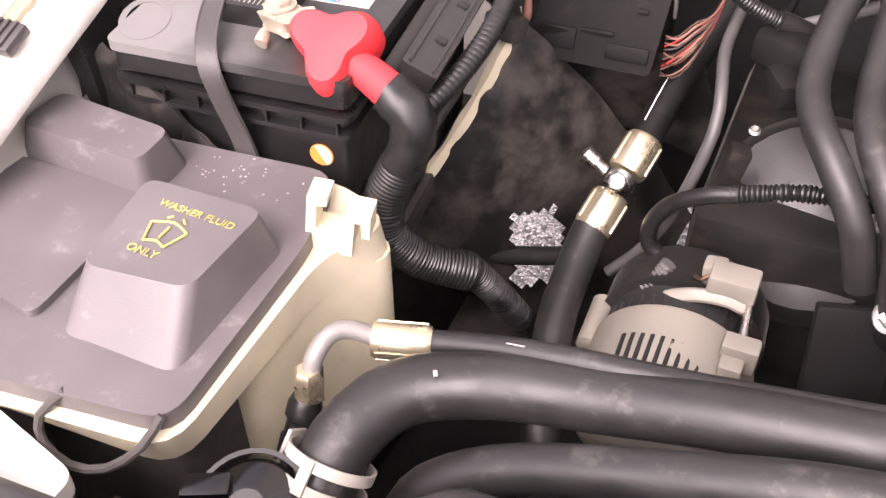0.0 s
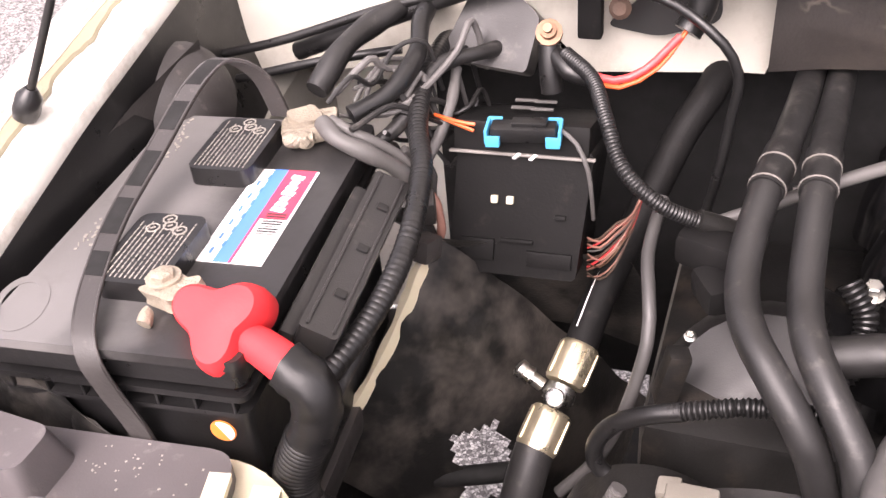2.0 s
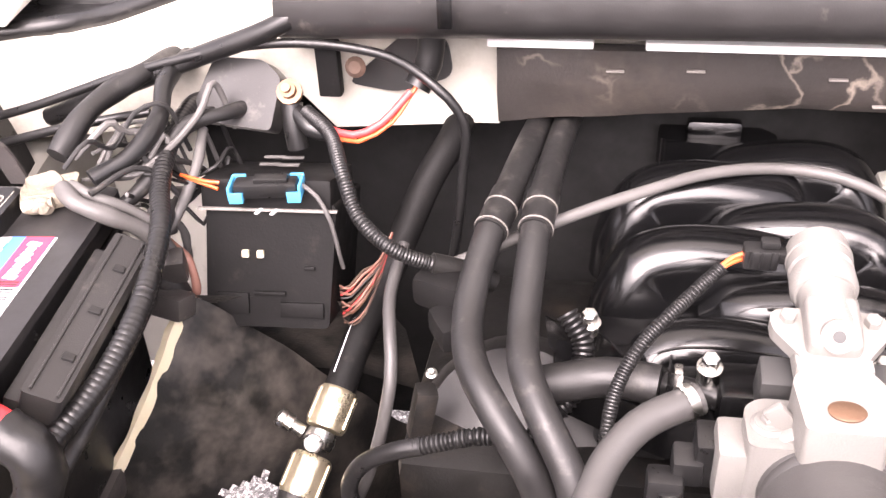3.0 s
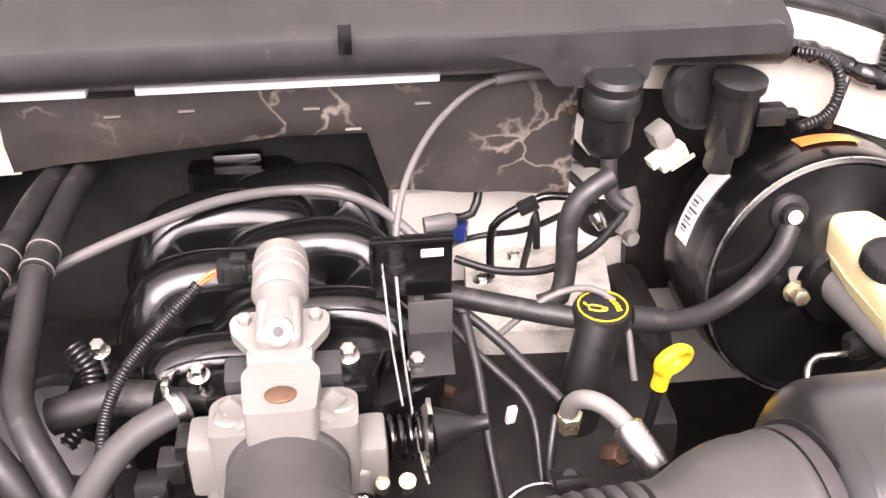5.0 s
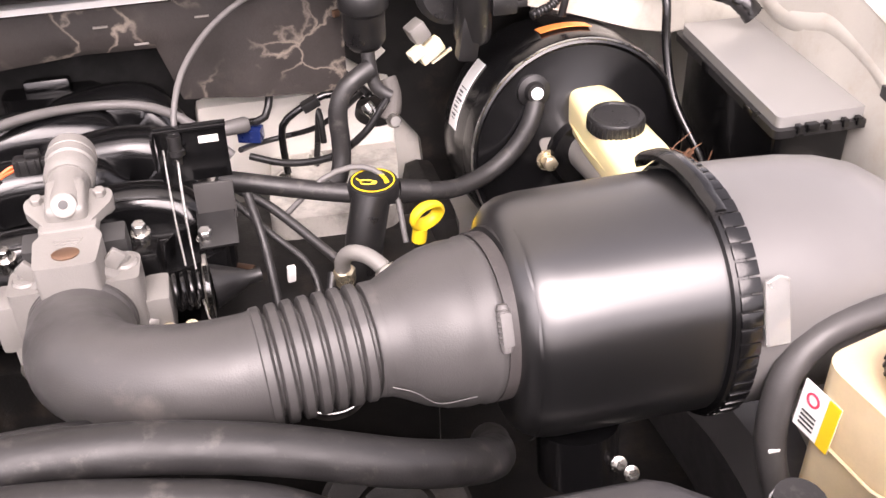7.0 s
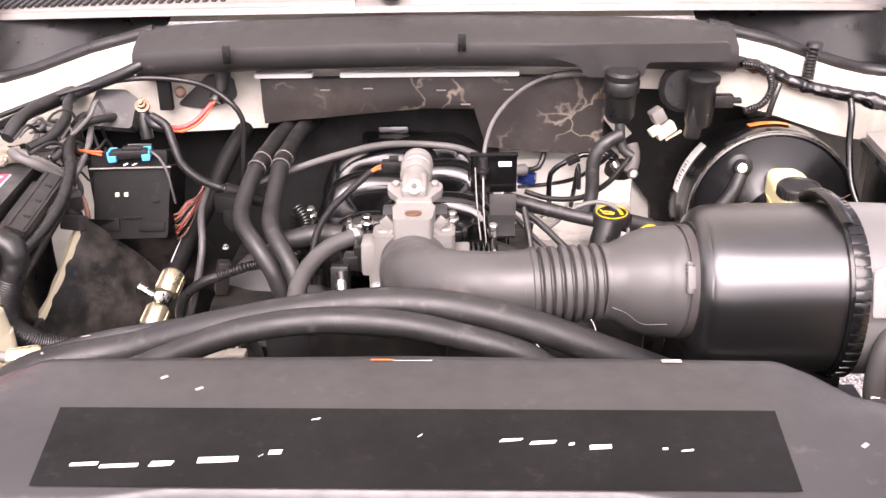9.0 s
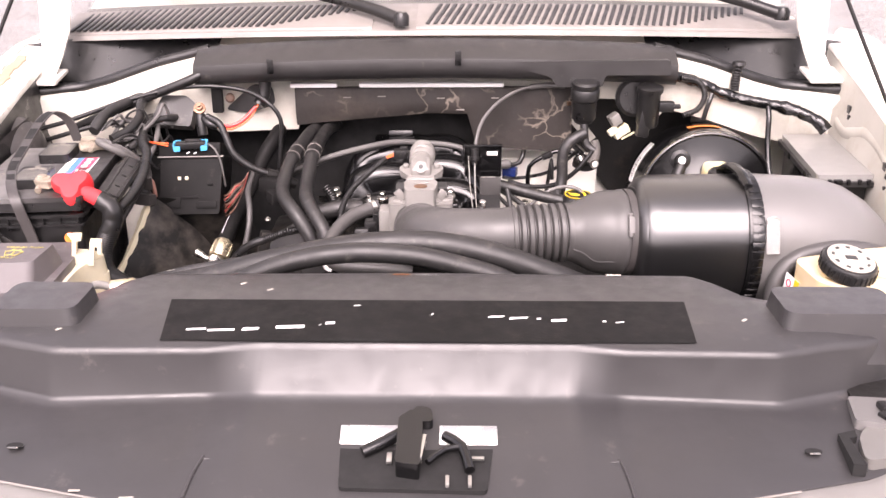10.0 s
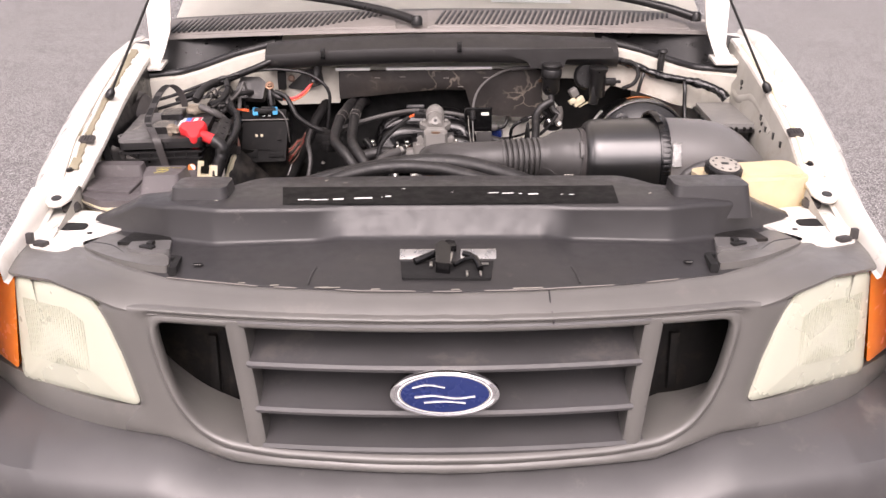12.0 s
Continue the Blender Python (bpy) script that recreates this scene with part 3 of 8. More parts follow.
    for y, dz, a, b in () if s < 0 else ((1.099, -0.063, 0.013, 0.018), (1.083, -0.07, 0.008, 0.009), (0.871, -0.063, 0.013, 0.016), (0.85, -0.068, 0.008, 0.009), (0.815, -0.066, 0.011, 0.015), (0.835, -0.08, 0.006, 0.006), (0.76, -0.055, 0.009, 0.017), (0.70, -0.045, 0.010, 0.015)):
        x, z = rail_x(y) + float(np.interp(dz, (-0.085, -0.06, -0.02), (-0.05, -0.036, -0.032))), rail_z(y)
        part("slot", box((s * (x - 0.001), y, z + dz), (0.004, a, b), 0.0008), M["tag_dark"], ap)
    fx, fz = rail_x(0.663) - (0.025 if s < 0 else 0.015), rail_z(0.663)
    part("panel_clip", merge(box((s * fx, 0.663, fz + 0.001), (0.034, 0.026, 0.009), 0.002, rx=18), *[box((s * (fx + dx), 0.662, fz + 0.006), (0.003, 0.024, 0.003), 0.0008, rx=18) for dx in (-0.01, -0.003, 0.004, 0.011)]), M["dusty"], truck, "black plastic clip on the flange")
    for y, r in ((0.80, 0.005), (0.56, 0.006)):
        part("bolt", hexbolt((s * (rail_x(y) - 0.006), y, rail_z(y) - 0.003), (0, -0.2, 1), r, r * 0.8), M["shadow"] if y < 0.7 else M["steel"], truck)
    y = 0.458
    part("flange_hole", lathe([(0.011, 0), (0.011, 0.001), (0.0, 0.0015)], axis((s * 0.812, y, rail_z(0.5) - 0.0115), (0, -0.28, 1)), 20), M["tag_dark"], truck)
    # gas prop of the bonnet
    foot = Vector((s * 0.816, 0.873, 1.249))
    top = Vector((s * 0.535, 1.04, 1.86))
    prop = thing("bonnet_strut", foot, "thin black gas strut with a ball joint on the fender", "gas strut", "struts of the raised bonnet")
    part("ball_socket", lathe([(0.009, -0.004), (0.011, 0.003), (0.010, 0.016), (0.005, 0.023)], axis(foot, top - foot), 20), M["black"], prop)
    part("rod", tube([foot, foot.lerp(top, 0.2), foot.lerp(top, 0.45)], 0.0034, 10), M["shadow"], prop)
    part("cylinder", tube([foot.lerp(top, 0.40), foot.lerp(top, 0.7), top], 0.007, 14, 0.1), M["black"], prop)
    # white corner bracket beside the radiator cover
    pts = [(0.69, 0.265), (0.735, 0.235), (0.80, 0.265), (0.845, 0.40), (0.85, 0.49), (0.76, 0.482), (0.67, 0.464), (0.595, 0.445), (0.60, 0.40), (0.66, 0.35)]
    br = part("corner_panel", prism(rounded([(s * x, y) for x, y in pts], 0.012), 1.066, 1.080, 0.003), M["paint"], truck, "white painted corner panel with an oval slot")
    part("slot", prism(rounded([(s * x, y) for x, y in ((0.722, 0.345), (0.722, 0.392), (0.778, 0.40), (0.782, 0.352))], 0.02), 1.079, 1.0815), M["void"], br)
    part("hole", lathe([(0.0055, 0), (0.0055, 0.002)], pose(s * 0.705, 0.332, 1.0795), 16), M["void"], br)
    part("slot_lip", tube([(s * x, y, 1.081) for x, y in ((0.718, 0.345), (0.718, 0.394), (0.748, 0.404), (0.782, 0.404), (0.788, 0.352), (0.752, 0.340), (0.718, 0.345))], 0.002, 8), M["paint"], br)
    part("dust_streak", prism(rounded([(s * x, y) for x, y in ((0.70, 0.262), (0.74, 0.245), (0.79, 0.275), (0.80, 0.30), (0.74, 0.285))], 0.008), 1.0795, 1.0808), M["rail"], br)
    part("rubber_stop", lathe([(0.013, 0), (0.019, 0.004), (0.020, 0.012), (0.015, 0.019), (0.006, 0.021)], axis((s * 0.79, 0.478, 1.079), (0, -0.1, 1)), 22), M["dusty"], truck)
    part("tip_clip", merge(box((s * 0.775, 0.262, 1.084), (0.028, 0.018, 0.010), 0.003, rz=s * 25), box((s * 0.80, 0.275, 1.09), (0.014, 0.012, 0.022), 0.003)), M["dusty"], truck, "dusty black plastic clip")

# raised bonnet over the bay
bonnet = thing("bonnet", (0, 1.32, 1.47), "raised cream-white bonnet with a pressed inner frame", "bonnet")


def bonnet_at(x, v, lift=0.0):
    """A place on the bonnet: x across, v from the rear edge to the front one."""
    return (x, 1.33 - 0.60 * v - 0.866 * lift, 1.47 + 1.02 * v - 0.5 * lift + 0.03 * (1 - x * x * 2) * math.sin(math.pi * v))


for nm, lift in (("outer_skin", -0.02), ("inner_skin", 0.0)):
    part(nm, loft([[bonnet_at(x, v / 10, lift) for v in range(11)] for x in [i * 0.12 for i in range(-6, 7)]], closed=False, caps=False), M["paint"], bonnet)
for x in (-0.66, 0.0, 0.66):
    part("inner_rib", loft([[bonnet_at(x + d, v / 8, l) for d, l in ((-0.05, 0.0), (-0.03, 0.02), (0.03, 0.02), (0.05, 0.0))] for v in range(9)], closed=False, caps=False), M["paint"], bonnet)
# firewall, cowl and windscreen
fw = part("firewall", box((0, 1.335, 0.98), (1.66, 0.03, 0.55), 0.01), M["paint"], truck, "cream painted firewall")
part("firewall_step", box((0.23, 1.292, 1.02), (0.26, 0.06, 0.13), 0.012), M["paint"], truck, "white painted step of the firewall")
# lower firewall darkened in colour for the shade down there
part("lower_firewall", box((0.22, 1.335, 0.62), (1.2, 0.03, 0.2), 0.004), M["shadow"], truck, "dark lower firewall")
# added near-black sheet: shade behind the engine put into its colour
part("firewall_dark_sheet", box((-0.26, 1.305, 0.93), (0.76, 0.03, 0.5), 0.01), M["void"], truck, "near-black sheet for the shade on the firewall")
lip = []
for x in [i * 0.02 for i in range(-42, 43)]:
    a = abs(x)
    z = float(np.interp(a, (0, 0.45, 0.47, 0.56, 0.66, 0.72, 0.84), (1.262, 1.262, 1.312, 1.29, 1.256, 1.238, 1.232)))
    y = float(np.interp(a, (0, 0.3, 0.46, 0.56, 0.66, 0.74, 0.84), (1.215, 1.21, 1.185, 1.178, 1.175, 1.2, 1.15)))
    lip.append([(x, y, z - (0.035 if -0.28 < x < 0.45 else 0.10)), (x, y, z), (x, y + 0.012, z + 0.006), (x, y + 0.05, z + 0.004), (x, 1.36, z - 0.02)])
part("cowl_front", loft(lip, closed=False, caps=False), M["fire"], truck, "cream painted upper firewall lip")
for s in (-1, 1):
    part("cowl_seal", tube([(s * 0.45, 1.205, 1.33), (s * 0.5, 1.205, 1.317), (s * 0.56, 1.203, 1.302), (s * 0.66, 1.205, 1.268), (s * 0.72, 1.22, 1.251), (s * 0.80, 1.20, 1.246), (s * 0.86, 1.17, 1.25)], 0.011, 10), M["black"], truck, "black rubber weatherstrip")
    part("cowl_side", loft([[(s * x, 1.19 + 0.1 * (x - 0.44), z0), (s * x, 1.25 + 0.1 * (x - 0.44), z0 - 0.004), (s * x, 1.32, z1)] for x, z0, z1 in ((0.44, 1.335, 1.36), (0.52, 1.312, 1.345), (0.60, 1.288, 1.34), (0.70, 1.256, 1.335), (0.80, 1.248, 1.33), (0.87, 1.25, 1.32))], closed=False, caps=False), M["black"], truck, "black cowl side panel")
    hinge = part("bonnet_hinge", box((s * 0.80, 1.215, 1.272), (0.07, 0.08, 0.008), 0.002, rx=8), M["rail"], truck, "white painted bonnet hinge")
    part("hinge_arm", loft([[(s * (x + dx), y + dy, z) for dx, dy in ((-w, -0.004), (w, -0.004), (w, 0.004), (-w, 0.004))] for x, y, z, w in ((0.80, 1.215, 1.272, 0.022), (0.785, 1.235, 1.31, 0.02), (0.782, 1.26, 1.36, 0.03), (0.79, 1.30, 1.42, 0.034), (0.79, 1.325, 1.49, 0.03))]), M["rail"], hinge)
# long black trough in front of the cowl
prof = [(1.142, 1.283), (1.126, 1.287), (1.114, 1.297), (1.109, 1.310), (1.113, 1.327), (1.128, 1.337), (1.15, 1.345), (1.165, 1.352), (1.20, 1.352), (1.20, 1.285)]
rows = []
for i in range(49):
    x = -0.468 + i * 0.02 - 0.003
    rows.append([(x, y + 0.12 * x * x, z - 0.09 * x * x) for y, z in prof])
trough = part("cowl_trough", loft(rows), M["trough"], truck, "long black plastic cowl trough")
lip_xz = rounded([(0.139, 1.320), (0.20, 1.300), (0.235, 1.290), (0.25, 1.270), (0.338, 1.270), (0.343, 1.293), (0.471, 1.293), (0.468, 1.322)], 0.007, 4)
part("lower_lip", moved(prism(lip_xz, -0.128, -0.115, 0.003), pose(0, 0, 0, 90) @ Matrix.Translation((0, 0, -1.0))), M["trough"], trough)
for x, z in ((-0.31, 1.315), (0.055, 1.33)):
    part("clip", box((x, 1.103, z), (0.012, 0.006, 0.028), 0.001), M["gloss"], trough)
for x in (0.279, 0.321):
    part("hole", lathe([(0.004, 0), (0.004, 0.003)], axis((x, 1.117, 1.285), (0, -1, 0)), 12), M["tag_dark"], trough)
# white strip between trough and heat shield
for x0, x1 in ((-0.285, -0.19), (-0.145, 0.147)):
    part("firewall_edge", box(((x0 + x1) / 2, 1.178, 1.2625), (x1 - x0, 0.02, 0.008), 0.002), M["white"], truck, "bright white flange strip")
# cowl vents
for x0, x1, k in ((-0.80, -0.12, 0), (-0.03, 0.72, 1)):
    vent = part("cowl_vent", box(((x0 + x1) / 2, 1.31, 1.3), (0.01, 0.01, 0.01), 0.001), M["cowl"], truck, "weathered grey cowl vent grille")
    base, n = [], int((x1 - x0) / 0.02)
    for i in range(n + 1):
        x = x0 + (x1 - x0) * i / n
        base.append([(x, 1.209 + 0.20 * x * x, 1.362 - 0.05 * x * x), (x, 1.215 + 0.20 * x * x, 1.372 - 0.05 * x * x), (x, 1.34 + 0.16 * x * x, 1.40 - 0.05 * x * x), (x, 1.36 + 0.16 * x * x, 1.38 - 0.05 * x * x)])
    part("vent_body", loft(base), M["cowl"], vent)
    m = int((x1 - x0 - 0.06) / 0.0155)
    for i in range(m):
        x = x0 + 0.035 + i * 0.0155
        t = min(1.0, (x - x0) / 0.12) if k == 0 else 1.0
        t2 = min(1.0, (x1 - x) / 0.25)
        ln2 = 0.11 * min(1.0, 0.15 + t2)
        y = 1.333 + 0.18 * x * x - ln2 / 2
        part("slot", box((x, y, 1.3725 + 0.224 * (y - 0.18 * x * x - 1.215) - 0.05 * x * x), (0.0075, ln2, 0.005), 0.001, rx=12.6, rz=-14), M["tag_dark"], vent)
part("cowl_top", loft([[(x, 1.198 + 0.20 * x * x, 1.357 - 0.05 * x * x), (x, 1.204 + 0.20 * x * x, 1.366 - 0.05 * x * x), (x, 1.36 + 0.16 * x * x, 1.396 - 0.05 * x * x), (x, 1.42 + 0.16 * x * x, 1.39 - 0.05 * x * x)] for x in [i * 0.04 for i in range(-20, 21)]], closed=False, caps=False), M["cowl"], truck)
wind = part("windscreen", loft([[(x, 1.38 + 0.16 * x * x, 1.385 - 0.05 * x * x), (x, 2.0 + 0.12 * x * x, 1.80)] for x in [i * 0.08 for i in range(-10, 11)]], closed=False, caps=False), glass, truck, "windscreen glass")
wind.visible_shadow = False
part("dashboard", box((0, 1.85, 1.33), (1.6, 0.9, 0.06), 0.02), M["dash"], truck)
part("dashboard_paper", box((0.28, 1.62, 1.363), (0.24, 0.17, 0.002), 0.0), M["white"], truck, "sheet of white paper")
for p in ([(-0.06, 1.215, 1.385), (-0.14, 1.27, 1.405), (-0.32, 1.36, 1.43), (-0.62, 1.48, 1.45)], [(0.74, 1.33, 1.375), (0.62, 1.36, 1.41), (0.45, 1.43, 1.435), (0.10, 1.5, 1.46)]):
    w = thing("wiper_arm", p[0], "black wiper arm resting at the foot of the windscreen", "wiper arm", "wipers")
    part("arm", tube(p, lambda t: 0.013 - 0.006 * t, 10, 0.03), M["black"], w)
    part("pivot", lathe([(0.016, -0.01), (0.016, 0.008), (0.01, 0.016)], pose(*p[0]), 18), M["black"], w)

# ---- radiator cover ----
cover = thing("radiator_cover", (0, 0.28, 1.06), "grained black plastic radiator cover over the slam panel", "engine cover")
rows = []
for j in range(-72, 73):
    x = j * 0.01
    a = abs(x)
    y0 = float(np.interp(a, (0, 0.15, 0.33, 0.50, 0.60, 0.66, 0.70, 0.72), (0.058, 0.064, 0.088, 0.132, 0.164, 0.205, 0.25, 0.285)))
    zt = float(np.interp(a, (0, 0.50, 0.60, 0.65, 0.72), (1.155, 1.155, 1.146, 1.118, 1.084)))
    yr = float(np.interp(a, (0, 0.19, 0.25, 0.43, 0.545, 0.62, 0.72), (0.271, 0.271, 0.257, 0.254, 0.29, 0.34, 0.415)))
    yw = float(np.interp(a, (0, 0.19, 0.25, 0.44, 0.53, 0.62, 0.72), (0.241, 0.241, 0.263, 0.254, 0.287, 0.342, 0.405)))
    zw = float(np.interp(a, (0, 0.19, 0.25, 0.53, 0.72), (1.106, 1.106, 1.092, 1.088, 1.080)))
    yb = float(np.interp(a, (0, 0.375, 0.40, 0.43, 0.47, 0.60, 0.66, 0.72), (0.497, 0.49, 0.468, 0.428, 0.408, 0.406, 0.424, 0.444)))
    zl = float(np.interp(a, (0, 0.6, 0.72), (1.064, 1.066, 1.074)))
    rows.append([(x, y0 - 0.003, zl - 0.018), (x, y0, zl - 0.002), (x, y0 + 0.005, zl), (x, y0 * 0.5 + yw * 0.5, (zl + zw) / 2 - 0.003), (x, yw - 0.018, zw - 0.008), (x, yw - 0.004, zw - 0.006), (x, yw, zw), (x, yr - 0.002, zt - 0.010), (x, yr, zt - 0.003), (x, yr + 0.006, zt),
                 (x, yr * 0.4 + yb * 0.6, zt + 0.002), (x, yb - 0.022, zt), (x, yb - 0.008, zt - 0.004), (x, yb, zt - 0.012), (x, yb + 0.003, zt - 0.07)])
cv = part("cover_panel", loft(rows, closed=False, caps=False), M["cover"], cover, sharp=50)
for s in (-1, 1):
    x0, x1, yf, yr = (0.412, 0.540, 0.300, 0.402) if s < 0 else (0.443, 0.610, 0.298, 0.398)
    part("raised_corner", prism(rounded([(s * x0, yf), (s * x0, yr), (s * (x1 - 0.01), yr), (s * x1, yf)], 0.018), 1.115, 1.178, 0.007, 3, top=rounded([(s * (x0 + 0.012), yf + 0.012), (s * (x0 + 0.010), yr - 0.008), (s * (x1 - 0.015), yr - 0.008), (s * (x1 - 0.010), yf + 0.012)], 0.018)), M["cover"], cover)
    # dark slab on the cover, coloured as the recess's shade
    part("clip_recess", prism([(s * 0.53, 0.272), (s * 0.532, 0.292), (s * 0.612, 0.322), (s * 0.628, 0.262), (s * 0.60, 0.258)], 1.074, 1.0862, 0.001), M["shadow"], cover, "clip recess with its shade in the colour")
    part("clip_ledge", prism(rounded([(s * 0.515, 0.215), (s * 0.525, 0.27), (s * 0.60, 0.262), (s * 0.60, 0.225), (s * 0.56, 0.205)], 0.006), 1.072, 1.0872, 0.002), M["faded"], cover, "dusty pale ledge")
    part("mount_clip", merge(box((s * 0.560, 0.226, 1.089), (0.030, 0.014, 0.006), 0.002, rz=s * 25), box((s * 0.556, 0.238, 1.092), (0.012, 0.016, 0.008), 0.002, rz=s * 10)), M["black"], cover)
    part("slit", prism([(s * 0.484, 0.135), (s * 0.488, 0.195), (s * 0.510, 0.203), (s * 0.508, 0.190), (s * 0.498, 0.186), (s * 0.498, 0.133)], 1.066, 1.0815, 0.001), M["void"], cover)
    part("end_joint", tube([(s * x, y, z) for x, y, z in ((0.500, 0.135, 1.0715), (0.512, 0.165, 1.076), (0.545, 0.172, 1.076), (0.575, 0.186, 1.077), (0.605, 0.222, 1.079), (0.64, 0.262, 1.080), (0.69, 0.283, 1.080))], 0.0013, 6), M["cover"], cover)
    part("corner_wing", prism(rounded([(s * x, y) for x, y in ((0.705, 0.280), (0.655, 0.335), (0.61, 0.30), (0.512, 0.196), (0.500, 0.142), (0.55, 0.156), (0.60, 0.182), (0.64, 0.212), (0.68, 0.245))], 0.016), 1.062, 1.0800, 0.004, 3), M["grille"], cover, "paler grey end wing of the cover")
    part("tab_edge", tube([(s * 0.232, 0.150, 1.0745), (s * 0.238, 0.118, 1.071), (s * 0.240, 0.085, 1.066)], 0.0022, 8), M["cover"], cover)
    part("tab_edge", tube([(s * 0.234, 0.146, 1.0745), (s * 0.205, 0.142, 1.0745), (s * 0.178, 0.140, 1.0745)], 0.0012, 6), M["cover"], cover)
    part("rim_pad", tube([(s * 0.03, 0.262, 1.108), (s * 0.16, 0.262, 1.108), (s * 0.19, 0.255, 1.100)], 0.0016, 6), M["cover"], cover)
    part("screw", lathe([(0.0055, 0), (0.0055, 0.0015), (0.003, 0.003)], pose(s * 0.11, 0.131, 1.0725), 14), M["steel"], cover)
    part("screw_hole", lathe([(0.0075, 0), (0.0075, 0.001)], pose(s * 0.452, 0.168, 1.0745) @ Matrix.Diagonal((1.3, 0.8, 1, 1)), 16), M["void"], cover)
    part("hole_glint", box((s * 0.452, 0.163, 1.0757), (0.012, 0.003, 0.0012), 0.0004), M["steel"], cover)
for a, b in ((-0.50, -0.33), (-0.30, -0.26), (-0.19, -0.05), (-0.02, 0.03), (0.07, 0.30), (0.36, 0.42)):
    part("bright_trim", tube([(x, float(np.interp(abs(x), (0, 0.15, 0.33, 0.5), (0.054, 0.060, 0.084, 0.128))), 1.0645) for x in (a, a * 0.67 + b * 0.33, a * 0.33 + b * 0.67, b)], 0.0013, 6, 0.03), M["cowl"], cover, "thin worn bright edge")
rng = random.Random(31)
for x in (-0.36, -0.30, -0.215, -0.20, -0.12, 0.02, 0.13, 0.155):
    part("chipped_edge", box((x, float(np.interp(abs(x), (0, 0.15, 0.33, 0.5), (0.060, 0.066, 0.090, 0.134))), 1.0655), (rng.uniform(0.012, 0.045), 0.003, 0.0012), 0.0004, rz=3), M["print"], cover, "chipped pale edge")
strip = part("warning_strip", loft([[(x0, 0.272, 1.1565), (x1, 0.3845, 1.1585)] for x0, x1 in ((-0.307, -0.323), (-0.1, -0.1), (0.1, 0.1), (0.337, 0.345))], closed=False, caps=False), M["pitch"], cover, "black label strip with worn white dashes")
for x, y, w, h in ((-0.27, 0.300, 0.024, 0.005), (-0.239, 0.298, 0.033, 0.005), (-0.203, 0.301, 0.021, 0.007), (-0.155, 0.307, 0.035, 0.008), (-0.107, 0.318, 0.012, 0.006), (-0.119, 0.313, 0.004, 0.003), (-0.078, 0.367, 0.009, 0.003), (0.019, 0.343, 0.005, 0.004), (0.10, 0.337, 0.022, 0.004), (0.128, 0.334, 0.025, 0.005), (0.153, 0.332, 0.006, 0.004), (0.178, 0.328, 0.020, 0.006), (0.234, 0.326, 0.005, 0.003), (0.253, 0.324, 0.012, 0.003)):
    lean = rng.uniform(0.0, 0.004)
    dash = moved(prism([(-w / 2, -h / 2), (w / 2 - lean, -h / 2 + rng.uniform(0, 0.001)), (w / 2, h / 2), (-w / 2 + lean, h / 2 - rng.uniform(0, 0.0015))], 0, 0.0006), pose(x, y, 1.1567 + (y - 0.272) * 0.018 + 0.0003, 1.0, 0, 3))
    part("print_dash", dash, M["white"], strip)
part("warning_sticker", loft([[(x, 0.474, 1.1555), (x, 0.488, 1.1500)] for x in (-0.015, 0.025)], closed=False, caps=False), M["white"], cover, "white warning sticker")
part("sticker_band", loft([[(x, 0.474, 1.1558), (x, 0.488, 1.1503)] for x in (-0.038, -0.0155)], closed=False, caps=False), M["tag_orange"], cover, "orange warning sticker end")
part("scuff", box((0.267, 0.475, 1.1558), (0.02, 0.006, 0.001), 0.0, rx=-14), M["print"], cover)
for x, y in ((-0.44, 0.30), (-0.20, 0.42), (-0.24, 0.44), (0.41, 0.335)):
    part("paint_fleck", box((x, y, 1.1566), (0.008, 0.004, 0.0008), 0.0002, rz=40), M["print"], cover)
# bonnet latch
latch = thing("bonnet_latch", (0.008, 0.17, 1.07), "metal bonnet latch in the cover's opening", "bonnet latch")
slope = pose(0.007, 0.155, 1.0805, 7.0)
# near-black slab: the deep opening's shade is only its colour
part("opening", moved(prism(rounded([(-0.082, -0.062), (-0.088, 0.028), (0.088, 0.030), (0.076, -0.066)], 0.006), -0.004, 0.0025, 0.001), slope), M["void"], latch, "latch opening with its shade in the colour")
part("recess_rim", moved(prism(rounded([(-0.092, 0.030), (-0.088, 0.062), (0.088, 0.065), (0.092, 0.032)], 0.012), -0.004, 0.004, 0.002), slope), M["faded"], latch, "pale recessed rim")
for x0, x1 in ((-0.088, -0.022), (0.024, 0.09)):
    part("back_plate", moved(merge(box(((x0 + x1) / 2, 0.018, 0.006), (x1 - x0, 0.026, 0.004), 0.0015, rx=25)), slope), M["steel"], latch, "bright metal plate")
part("hook", moved(merge(prism(rounded([(-0.022, -0.045), (0.004, -0.05), (0.006, 0.02), (-0.008, 0.045), (-0.022, 0.03)], 0.004), 0.002, 0.024, 0.003), prism(rounded([(-0.012, 0.03), (0.018, 0.03), (0.014, 0.055), (-0.004, 0.058)], 0.008), 0.006, 0.018, 0.003)), slope), M["gloss"], latch, "greasy black hook")
part("striker_edge", moved(box((0.006, -0.015, 0.016), (0.005, 0.04, 0.010), 0.001, rz=-6), slope), M["steel"], latch)
part("left_link", moved(tube([(-0.06, -0.012, 0.008), (-0.035, 0.002, 0.012), (-0.016, 0.016, 0.014)], 0.007, 10), slope), M["gloss"], latch)
part("right_lever", moved(merge(tube([(0.03, 0.012, 0.012), (0.05, -0.006, 0.012), (0.058, -0.04, 0.008)], 0.006, 10), tube([(0.012, -0.03, 0.01), (0.03, -0.012, 0.012), (0.05, -0.006, 0.012)], 0.004, 8)), slope), M["gloss"], latch)
